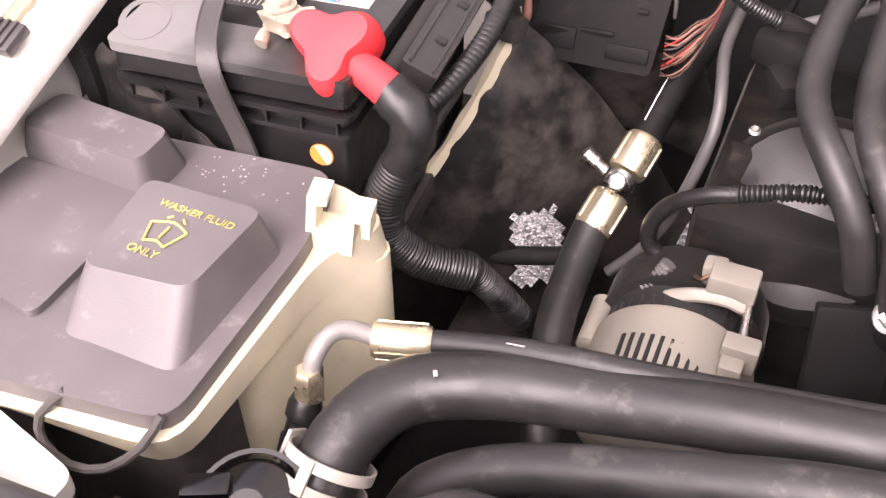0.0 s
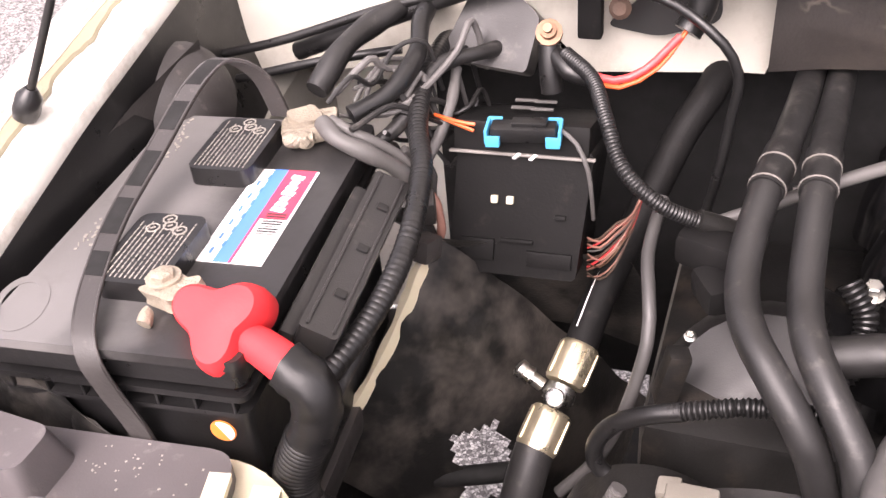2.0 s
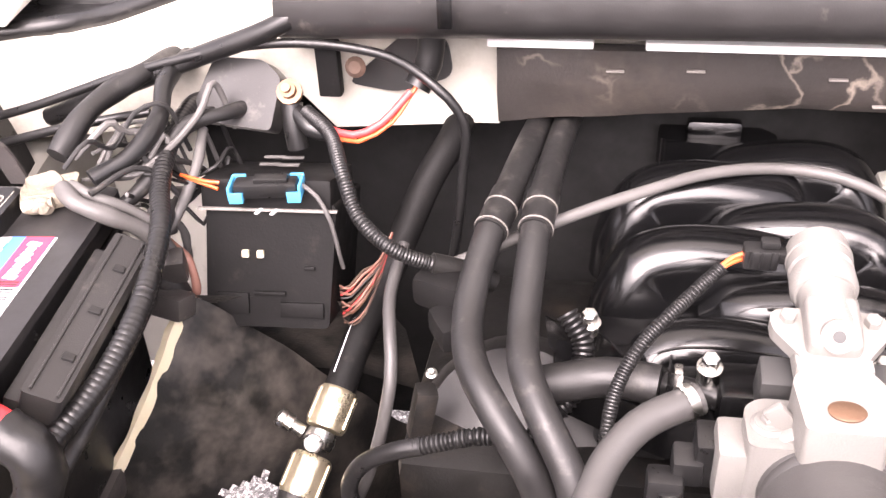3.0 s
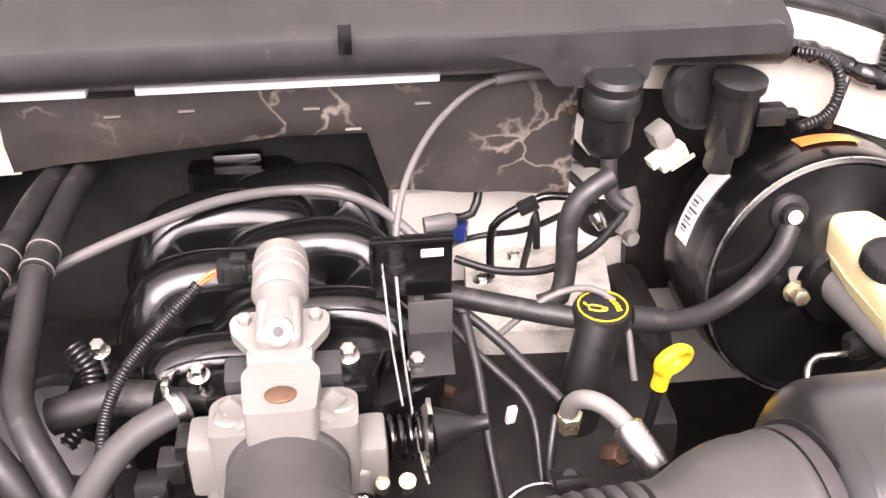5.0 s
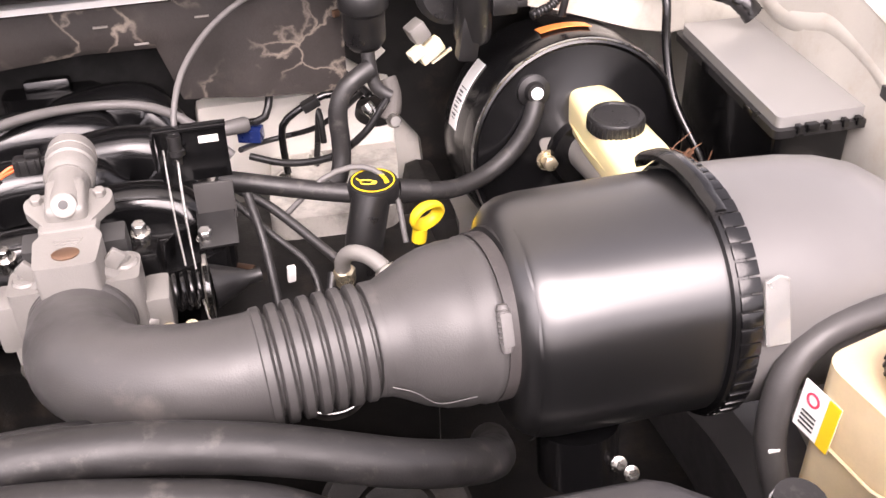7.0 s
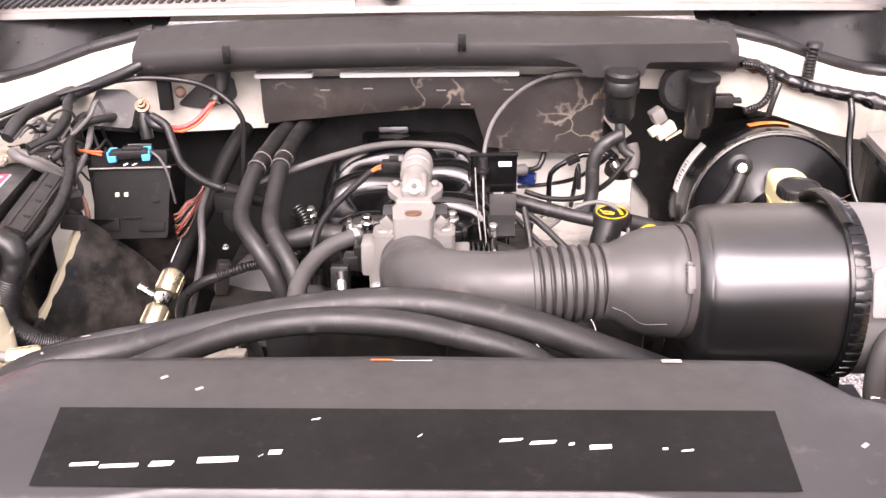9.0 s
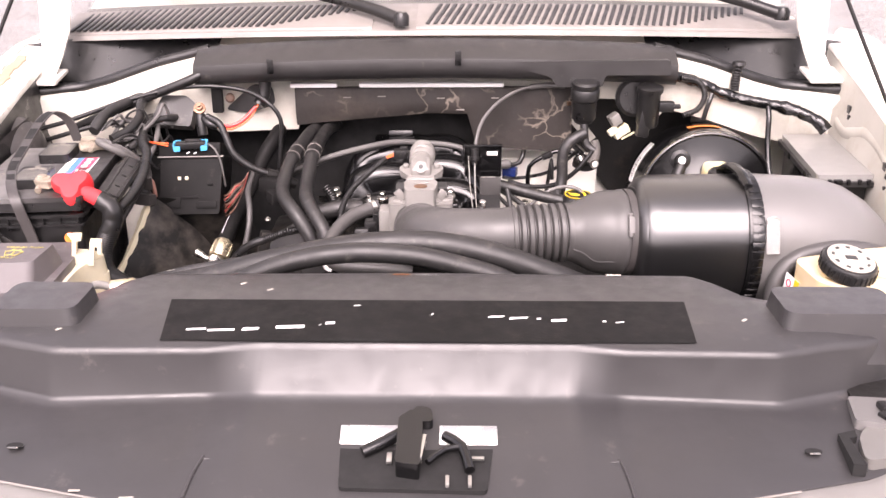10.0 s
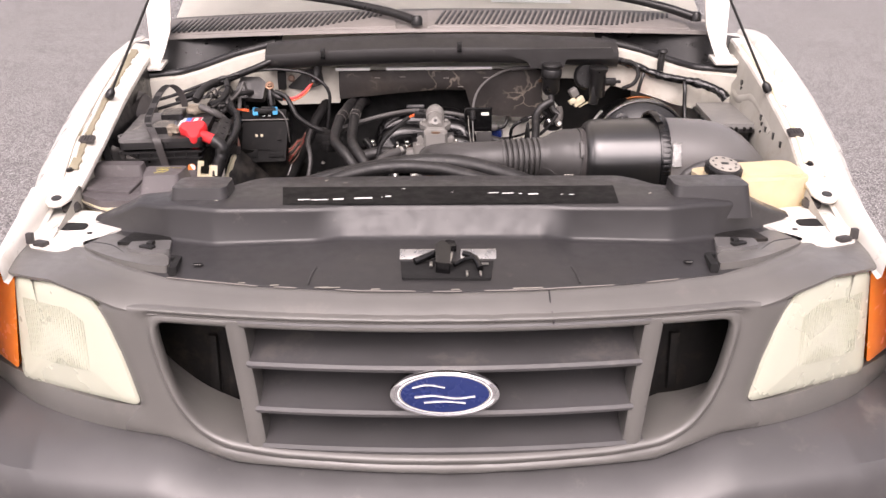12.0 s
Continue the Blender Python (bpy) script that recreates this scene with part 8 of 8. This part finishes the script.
part("lid_rim", prism(rounded([(0.688, 0.877), (0.804, 0.876), (0.826, 1.158), (0.708, 1.162)], 0.009), 1.143, 1.152, 0.002), M["black"], lid2)
for x in (0.715, 0.730, 0.748, 0.768, 0.784):
    part("lid_clip", box((x, 0.877, 1.1525), (0.006 if x != 0.730 else 0.014, 0.008, 0.009), 0.001), M["gloss"], lid2)
for y in (0.94, 1.06):
    part("side_clip", box((0.688 + (y - 0.87) * 0.075, y, 1.146), (0.004, 0.02, 0.01), 0.001), M["gloss"], lid2)
wl = thing("fender_loom", (0.7, 1.13, 1.2), "taped black wiring loom along the firewall", "wiring loom")
part("loom_length", crinkle(tube([(0.47, 1.15, 1.285), (0.53, 1.17, 1.27), (0.59, 1.165, 1.245), (0.64, 1.16, 1.232), (0.70, 1.15, 1.222), (0.74, 1.135, 1.212), (0.772, 1.12, 1.196), (0.785, 1.112, 1.182)], lambda t: 0.0105 + 0.006 * max(0.0, t - 0.55) + 0.0028 * noise.noise(Vector((t * 14, 3, 1))) + 0.0012 * noise.noise(Vector((t * 60, 3, 5))), 20, 0.003), 0.0025, 70), M["gloss"], wl)
part("breather", tube([(0.61, 1.165, 1.25), (0.612, 1.17, 1.275), (0.617, 1.175, 1.30)], 0.009, 12, 0.006, 0.0008, 0.005), M["black"], wl)
part("breather_cap", lathe([(0.01, 0), (0.014, 0.004), (0.012, 0.01)], pose(0.617, 1.175, 1.297), 14), M["black"], wl)
part("drop_wire", tube([(0.672, 1.135, 1.225), (0.672, 1.12, 1.205), (0.672, 1.11, 1.16), (0.675, 1.08, 1.10), (0.69, 1.03, 1.05), (0.685, 0.98, 1.03)], 0.0055, 10), M["gloss"], wl)
part("sensor_conduit", tube([(0.50, 1.15, 1.28), (0.53, 1.14, 1.275), (0.543, 1.13, 1.25), (0.53, 1.12, 1.225), (0.50, 1.115, 1.213)], 0.0055, 10, 0.006, 0.0006, 0.004), M["black"], wl)
part("tie", tube([(0.565, 1.16, 1.245), (0.555, 1.15, 1.22), (0.55, 1.15, 1.195)], 0.005, 8), M["black"], wl)

# ---- vacuum valves under the trough ----
vv = thing("vacuum_valve", (0.306, 1.1, 1.2), "black ribbed vacuum valve hanging under the trough", "vacuum valve")
part("valve_body", lathe([(0.022, 0.0), (0.027, -0.004), (0.027, -0.012), (0.025, -0.014), (0.028, -0.018), (0.028, -0.035), (0.024, -0.04), (0.024, -0.075), (0.018, -0.085), (0.008, -0.09)], pose(0.304, 1.105, 1.285, 8), 28), M["black"], vv)
part("hose", tube([(0.304, 1.10, 1.2), (0.305, 1.095, 1.18), (0.31, 1.09, 1.16), (0.325, 1.085, 1.15)], 0.008, 12), M["rubber"], vv)
part("elbow", tube([(0.325, 1.10, 1.165), (0.328, 1.09, 1.15), (0.325, 1.08, 1.135), (0.318, 1.075, 1.125)], 0.010, 12), M["grime"], vv)
part("elbow_nut", lathe([(0.008, 0), (0.009, 0.006), (0.006, 0.012)], axis((0.323, 1.07, 1.128), (0.1, -0.8, 0.2)), 12), M["steel"], vv)
part("loop_hose", tube([(0.305, 1.09, 1.185), (0.275, 1.08, 1.17), (0.262, 1.075, 1.145), (0.262, 1.07, 1.10), (0.255, 1.06, 1.07), (0.235, 1.06, 1.06)], 0.011, 14), M["rubber"], vv)
part("yellow_clip", box((0.278, 1.149, 1.23), (0.008, 0.006, 0.008), 0.0015, rz=20), M["copper"], vv)
# dark panel added for the shade between the head and the booster
pad = thing("firewall_dark_panel", (0.36, 1.3, 1.12), "dark panel added for the shade behind the valves", "sound pad")
part("shade_sheet", moved(prism(rounded([(0.275, 1.262), (0.275, 1.135), (0.335, 1.09), (0.364, 1.03), (0.400, 0.982), (0.407, 0.90), (0.56, 0.90), (0.56, 1.262)], 0.006), -0.318, -0.298, 0.003), pose(0, 0, 0, 90) @ Matrix.Translation((0, 0, -1.0))), M["shadow"], pad)
part("cream_stay", moved(box((0, 0, 0), (0.022, 0.004, 0.13), 0.001), pose(0.305, 1.285, 1.165, 0, -40, 0)), M["paint"], pad, "cream painted diagonal stay")
sv = thing("solenoid_valve", (0.43, 1.13, 1.2), "black solenoid with a white wiring plug", "solenoid valve")
part("drum", lathe([(0.036, 0), (0.039, 0.004), (0.039, 0.016), (0.032, 0.022)], axis((0.41, 1.165, 1.24), (0, -1, 0.1)), 28), M["black"], sv)
part("coil", merge(lathe([(0.02, -0.05), (0.022, -0.044), (0.022, 0.02), (0.026, 0.021), (0.026, 0.03), (0.02, 0.033)], axis((0.432, 1.12, 1.24), (0, -0.12, 1)), 24), box((0.425, 1.115, 1.2), (0.024, 0.022, 0.06), 0.005, ry=8)), M["black"], sv)
part("side_plug", merge(box((0.465, 1.112, 1.232), (0.03, 0.018, 0.02), 0.003), box((0.485, 1.112, 1.232), (0.016, 0.012, 0.008), 0.002)), M["black"], sv)
part("white_plug", merge(moved(box((0, 0, 0), (0.034, 0.016, 0.018), 0.003), pose(0.386, 1.15, 1.172, 0, -30, 15)), moved(box((-0.016, -0.004, 0.012), (0.02, 0.014, 0.012), 0.002), pose(0.386, 1.15, 1.172, 0, -30, 15)), moved(box((0.01, 0.0, -0.016), (0.03, 0.004, 0.004), 0.001), pose(0.386, 1.15, 1.172, 0, -25, 15))), M["cream"], sv, "white wiring plug")
part("grey_socket", moved(box((0, 0, 0), (0.022, 0.022, 0.024), 0.004), pose(0.372, 1.152, 1.196, 0, -30, 15)), M["alu"], sv)

# ---- oil filler, dipstick, lines and head cover ----
head = thing("cylinder_head_cover", (0.25, 1.15, 0.95), "dusty pale cylinder head cover", "cylinder head cover")
part("cover_body", prism(rounded([(0.17, 1.10), (0.33, 1.09), (0.36, 1.27), (0.19, 1.28)], 0.03), 0.92, 1.0, 0.012, 3), M["head"], head)
for x, y in ((0.245, 1.245), (0.20, 1.2), (0.32, 1.15)):
    part("bolt", hexbolt((x, y, 1.0), (0, -0.2, 1), 0.008, 0.008), M["steel"], head)
# dark boxes fill the gaps round the head with painted shade
part("gap_shade", merge(box((0.26, 1.05, 0.92), (0.22, 0.16, 0.1), 0.02), box((0.39, 1.2, 0.86), (0.05, 0.18, 0.2), 0.03)), M["shadow"], head)
wloop = thing("ignition_wires", (0.2, 1.15, 1.06), "black ignition and sensor wires over the head cover", "wires")
for pts, r, mt3 in (([(0.15, 1.20, 1.085), (0.185, 1.19, 1.095), (0.20, 1.21, 1.13), (0.235, 1.22, 1.145), (0.28, 1.20, 1.14), (0.31, 1.15, 1.125)], 0.005, "black"), ([(0.16, 1.14, 1.07), (0.20, 1.12, 1.065), (0.25, 1.10, 1.075), (0.29, 1.08, 1.11), (0.32, 1.08, 1.15)], 0.0045, "black"), ([(0.24, 1.17, 1.03), (0.245, 1.16, 1.08), (0.248, 1.155, 1.11), (0.25, 1.15, 1.07)], 0.004, "black"), ([(0.12, 1.06, 1.09), (0.17, 1.02, 1.07), (0.21, 0.98, 1.045), (0.235, 0.95, 1.03)], 0.0055, "rubber"), ([(0.13, 1.03, 1.08), (0.17, 0.99, 1.05), (0.205, 0.95, 1.025), (0.21, 0.90, 0.98)], 0.004, "rubber"), ([(0.19, 1.03, 1.05), (0.235, 1.035, 1.085), (0.28, 1.04, 1.09), (0.31, 1.02, 1.07), (0.315, 0.98, 1.02)], 0.0035, "wire_grey"), ([(0.225, 0.93, 1.03), (0.215, 0.90, 1.0), (0.215, 0.88, 0.96)], 0.005, "black"), ([(0.15, 1.0, 1.1), (0.16, 0.97, 1.05), (0.165, 0.92, 1.0), (0.17, 0.87, 0.97)], 0.005, "rubber")):
    part("wire", tube(pts, r, 10), M[mt3], wloop)
part("blue_plug", box((0.165, 1.19, 1.075), (0.03, 0.02, 0.018), 0.003, rz=-20), M["emblem"], wloop)
part("plug_boot", lathe([(0.009, 0), (0.01, 0.03), (0.007, 0.035)], axis((0.13, 1.17, 1.095), (1, 0.1, 0.05)), 14), M["wire_grey"], wloop)
part("white_tag", box((0.182, 0.92, 1.044), (0.009, 0.006, 0.022), 0.002, rx=15, rz=10), M["white"], wloop)
part("tan_plug", box((0.134, 1.024, 0.99), (0.024, 0.010, 0.008), 0.002, rz=-30), M["copper"], wloop)
fit = thing("vacuum_harness", (0.2, 1.2, 1.12), "thin black plastic vacuum pipe looping in front of the firewall", "vacuum pipe")
part("pipe_loop", tube([(0.203, 1.16, 1.03), (0.201, 1.16, 1.062), (0.203, 1.16, 1.094), (0.220, 1.16, 1.110), (0.238, 1.16, 1.119), (0.256, 1.16, 1.127), (0.28, 1.16, 1.126), (0.304, 1.155, 1.122), (0.335, 1.15, 1.11)], 0.0046, 12), M["gloss"], fit)
part("lower_loop", tube([(0.15, 1.15, 1.075), (0.17, 1.19, 1.06), (0.205, 1.20, 1.06), (0.24, 1.18, 1.075), (0.27, 1.16, 1.10), (0.30, 1.13, 1.14)], 0.0036, 10), M["black"], fit)
part("square_clip", box((0.239, 1.156, 1.120), (0.022, 0.014, 0.012), 0.002, ry=-25), M["black"], fit)
part("pipe_nut", lathe([(0.007, 0), (0.008, 0.008), (0.006, 0.018)], axis((0.30, 1.115, 1.13), (0.4, -0.3, -0.7)), 12), M["steel"], fit)
part("foot_pad", lathe([(0.02, 0), (0.026, 0.005), (0.024, 0.016), (0.015, 0.02)], axis((0.315, 1.14, 1.10), (0, -0.2, 1)), 20), M["shadow"], fit)
part("bolt", hexbolt((0.205, 1.30, 1.09), (0, -1, 0.2), 0.006), M["head"], fit)
oil = thing("oil_filler", (0.29, 1.0, 1.0), "black oil filler cap with yellow print on its neck", "oil filler cap")
om = axis((0.288, 1.02, 1.074), (0.0, -0.04, 1)) @ Matrix.Scale(0.86, 4)
part("neck", tube([(0.284, 1.01, 1.07), (0.272, 0.995, 1.03), (0.262, 0.985, 0.98), (0.258, 0.98, 0.93)], 0.022, 20), M["black"], oil)
part("cap", lathe([(0.026, -0.016), (0.033, -0.012), (0.034, 0.004), (0.032, 0.009), (0.028, 0.01)], om, 36), M["black"], oil, "black cap")
part("yellow_ring", lathe([(0.0285, 0.0098), (0.0285, 0.0108), (0.0268, 0.0108), (0.0268, 0.0098)], om, 36, caps=False), M["yellow"], oil)
part("oil_can_mark", merge(*[moved(tube([(x, y, 0.0105) for x, y in p], 0.0012, 6, 0.003), om @ pose(-0.007, 0, 0, 0, 0, -20) @ Matrix.Diagonal((0.85, 0.85, 1, 1))) for p in ([(-0.018, 0.004), (-0.01, -0.003), (-0.008, -0.009), (0.006, -0.009), (0.008, 0.0), (-0.006, 0.001), (-0.012, -0.002)], [(0.008, -0.002), (0.014, -0.001), (0.013, -0.007), (0.007, -0.008)])]), M["yellow"], oil, "yellow oil can symbol")
part("print_bars", moved(merge(*[box((-0.012 + k * 0.006, 0.013 - 0.0004 * k * k + 0.002 * k, 0.0105), (0.004, 0.006, 0.0006), 0.0) for k in range(5)]), om @ pose(0, 0, 0, 0, 0, -80)), M["yellow"], oil, smooth=False)
part("outlet", tube([(0.315, 1.02, 1.066), (0.335, 1.022, 1.06), (0.35, 1.025, 1.056)], 0.013, 14), M["rubber"], oil)
dip = thing("oil_dipstick", (0.325, 0.93, 1.05), "yellow plastic oil dipstick handle", "dipstick")
ringp = [Vector((0.329 + 0.015 * math.cos(a), 0.932 + 0.008 * math.cos(a + 0.5), 1.083 + 0.013 * math.sin(a))) for a in [2 * math.pi * k / 20 for k in range(21)]]
part("handle", merge(tube(ringp, 0.0045, 10, 0.003, flat=1.6), tube([(0.322, 0.932, 1.068), (0.32, 0.932, 1.052)], 0.008, 12)), M["yellow"], dip)
part("stem", tube([(0.32, 0.932, 1.055), (0.316, 0.935, 1.0), (0.31, 0.94, 0.93)], 0.005, 10), M["black"], dip)
ps = thing("steering_fluid_pipe", (0.27, 0.9, 1.0), "bright bent aluminium steering pipe with a crimped fitting", "pipe")
part("bent_pipe", tube([(0.236, 0.925, 1.03), (0.236, 0.920, 1.05), (0.244, 0.908, 1.066), (0.259, 0.893, 1.069), (0.273, 0.875, 1.062), (0.284, 0.858, 1.050)], 0.0085, 16, 0.004), M["alu"], ps)
part("crimp", lathe([(0.011, 0), (0.014, 0.004), (0.014, 0.04), (0.012, 0.045)], axis((0.272, 0.876, 1.063), (0.42, -0.72, -0.5)), 12), M["steel"], ps)
part("hex_nut", lathe([(0.012, 0), (0.012, 0.018), (0.009, 0.02)], axis((0.237, 0.926, 1.018), (0, -0.1, 1)), 6), M["gold"], ps)
part("brass_plug", lathe([(0.011, 0), (0.011, 0.02), (0.008, 0.024)], axis((0.270, 0.90, 1.005), (0.2, -0.6, 0.5)), 6), M["copper"], ps)
pump = thing("steering_pump", (0.215, 0.83, 0.95), "dull cast steering pump with a bright rim", "pump")
part("pump_body", lathe([(0.042, -0.03), (0.045, -0.024), (0.045, 0.0), (0.04, 0.006), (0.03, 0.010), (0.012, 0.014), (0.0, 0.014)], axis((0.205, 0.85, 0.965), (0, -0.5, 0.85)), 36), M["shadow"], pump)
part("bright_rim", ring([(0.0445, -0.001), (0.046, -0.001), (0.046, 0.001), (0.0445, 0.001)], axis((0.205, 0.85, 0.965), (0, -0.5, 0.85)), 36), M["steel"], pump, "bright machined rim")
part("mount_tab", merge(box((0.225, 0.87, 1.01), (0.03, 0.03, 0.012), 0.004, rx=-25), lathe([(0.006, 0), (0.006, 0.003)], axis((0.225, 0.867, 1.016), (0, -0.4, 0.9)), 12)), M["shadow"], pump)
pul = thing("drive_pulley", (0.22, 0.66, 0.9), "dusty black drive pulley under the duct", "pulley")
part("wheel", lathe([(0.07, -0.015), (0.072, -0.013), (0.072, 0.0), (0.066, 0.003), (0.066, 0.012), (0.04, 0.012), (0.036, 0.004), (0.018, 0.004), (0.016, 0.012), (0.0, 0.013)], axis((0.235, 0.66, 0.94), (0, -0.55, 0.8)), 48), M["shadow"], pul)

bypass = thing("idle_air_hose", (-0.15, 0.85, 1.06), "grey-black rubber hose curling beside the throttle body", "hose")
part("hose_length", tube([(-0.092, 0.905, 1.098), (-0.135, 0.878, 1.09), (-0.162, 0.835, 1.075), (-0.168, 0.775, 1.06), (-0.14, 0.73, 1.055), (-0.07, 0.712, 1.055), (-0.02, 0.71, 1.05)], 0.0125, 16), M["greyrubber"], bypass)
part("clamp", merge(ring([(0.013, -0.004), (0.0142, -0.004), (0.0142, 0.004), (0.013, 0.004)], axis((-0.10, 0.90, 1.097), (-0.8, -0.5, -0.1)), 20), box((-0.108, 0.912, 1.112), (0.006, 0.012, 0.014), 0.001)), M["steel"], bypass)
part("elbow", tube([(-0.21, 0.93, 1.075), (-0.16, 0.935, 1.085), (-0.12, 0.93, 1.085)], 0.016, 16), M["rubber"], bypass)

# ---- heat shield on the firewall ----
shield = thing("heat_shield", (0, 1.18, 1.15), "dirty black insulation flap veined with dust under the trough", "heat shield")
rows = []
for i in range(30):
    x = -0.277 + i * 0.0195
    zb = float(np.interp(x, (-0.28, -0.15, 0.0, 0.075, 0.089, 0.24, 0.29), (1.178, 1.19, 1.202, 1.20, 1.134, 1.120, 1.112)))
    w = 0.004 * noise.noise(Vector((x * 20, 1, 2)))
    rows.append([(x, 1.184 + w, 1.258), (x, 1.176 + w, 1.255), (x, 1.173 - w, 1.23), (x, 1.175 + w, 1.212), (x, 1.184 + w, zb), (x, 1.192 + w, zb), (x, 1.19, 1.256)])
part("flap", loft(rows), M["felt"], shield)
for x, z in ((-0.17, 1.238), (-0.10, 1.240), (0.02, 1.236), (0.06, 1.212), (0.13, 1.236)):
    part("staple", box((x, 1.1705, z), (0.016, 0.004, 0.0018), 0.0006), M["cowl"], shield, "dull wire staple")
# ---- coolant tank at the front corner ----
deg = thing("coolant_tank", (0.67, 0.54, 0.95), "amber-tinted coolant tank with a black cap and grey hose", "coolant tank")
outline = rounded([(0.556, 0.478), (0.547, 0.565), (0.60, 0.578), (0.70, 0.60), (0.79, 0.62), (0.80, 0.50), (0.70, 0.472), (0.62, 0.468)], 0.022, 5)
part("tank", prism(outline, 0.90, 1.139, 0.016, 4, top=[(0.67 + (x - 0.67) * 0.97, 0.535 + (y - 0.535) * 0.95) for x, y in outline]), M["coolant"], deg, "amber translucent tank")
part("mould_seam", tube([(x, y, 1.075) for x, y in outline[:12]], 0.0016, 6, 0.01), M["coolant"], deg)
part("upper_tank", prism(rounded([(0.64, 0.49), (0.64, 0.58), (0.785, 0.605), (0.79, 0.505)], 0.03, 5), 1.125, 1.144, 0.009, 4), M["coolant"], deg, "cream upper half of the tank")
cmx = pose(0.606, 0.512, 1.143, 12, 4, 0)
part("filler_neck", lathe([(0.031, -0.012), (0.031, 0.004)], cmx, 32), M["orange"], deg)
ccap = part("cap", lathe([(0.034, 0), (0.0375, 0.003), (0.0375, 0.019), (0.035, 0.023), (0.02, 0.0245), (0.0, 0.025)], cmx, 40), M["black"], deg, "black ribbed screw cap")
for a in [2 * math.pi * k / 30 for k in range(30)]:
    part("grip_rib", moved(box((0.0374 * math.cos(a), 0.0374 * math.sin(a), 0.011), (0.003, 0.003, 0.015), 0.0006, rz=math.degrees(a)), cmx), M["black"], ccap)
# pale disc puts the tilted cap's reflection into its colour
part("cap_sheen", lathe([(0.032, 0.0240), (0.032, 0.0252), (0.0, 0.0258)], cmx, 36), M["print"], ccap, "pale top with its sheen painted in")
part("cap_print", moved(merge(*[box((0.024 * math.cos(a), 0.024 * math.sin(a), 0.0259), (0.004, 0.006, 0.0006), 0.0, rz=math.degrees(a)) for a in [k * 0.7 for k in range(9)]], box((0, 0, 0.0262), (0.016, 0.008, 0.0006), 0.0)), cmx), M["tag_dark"], ccap, smooth=False)
hose = [(0.72, 0.612, 1.120), (0.67, 0.606, 1.134), (0.62, 0.602, 1.136), (0.575, 0.597, 1.126), (0.548, 0.590, 1.104), (0.537, 0.583, 1.07), (0.537, 0.578, 1.03), (0.548, 0.568, 0.98), (0.56, 0.55, 0.93)]
part("overflow_hose", tube(hose, 0.0125, 16), M["greyrubber"], deg, "grey-black overflow hose")
part("hose_tick", box((0.532, 0.568, 1.042), (0.010, 0.002, 0.003), 0.0005), M["white"], deg)
lm = axis((0.5485, 0.552, 1.092), (-0.98, -0.12, 0.1))
label = part("warning_label", moved(box((0, 0, 0), (0.036, 0.044, 0.0012), 0.0), lm), M["white"], deg, "white and yellow warning label")
part("label_band", moved(box((0.0125, 0.0, 0.0006), (0.011, 0.044, 0.0012), 0.0), lm), M["yellow"], label)
part("label_symbol", moved(ring([(0.0045, 0.0), (0.0062, 0.0), (0.0062, 0.0016), (0.0045, 0.0016)], pose(-0.006, 0.010, 0), 18), lm), M["tag_red"], label)
part("label_print", moved(merge(*[box((-0.006, -0.004 - 0.004 * k, 0.0008), (0.014, 0.0014, 0.0010), 0.0) for k in range(4)]), lm), M["tag_dark"], label, smooth=False)
stub = thing("radiator_return_hose", (0.50, 0.50, 1.0), "black radiator hose end with a bright spring clamp", "hose")
part("hose_length", tube([(0.505, 0.508, 0.93), (0.503, 0.503, 1.0), (0.50, 0.497, 1.05), (0.497, 0.492, 1.082)], 0.019, 18), M["rubber"], stub)
sm = axis((0.499, 0.495, 1.066), (-0.08, -0.14, 0.98))
part("spring_clamp", merge(ring([(0.0193, -0.005), (0.0207, -0.005), (0.0207, 0.004), (0.0193, 0.004)], sm, 30), moved(box((0.024, 0.006, 0.0), (0.012, 0.004, 0.009), 0.001), sm), moved(box((0.024, -0.006, 0.0), (0.012, 0.004, 0.009), 0.001), sm)), M["steel"], stub, "bright spring clamp")
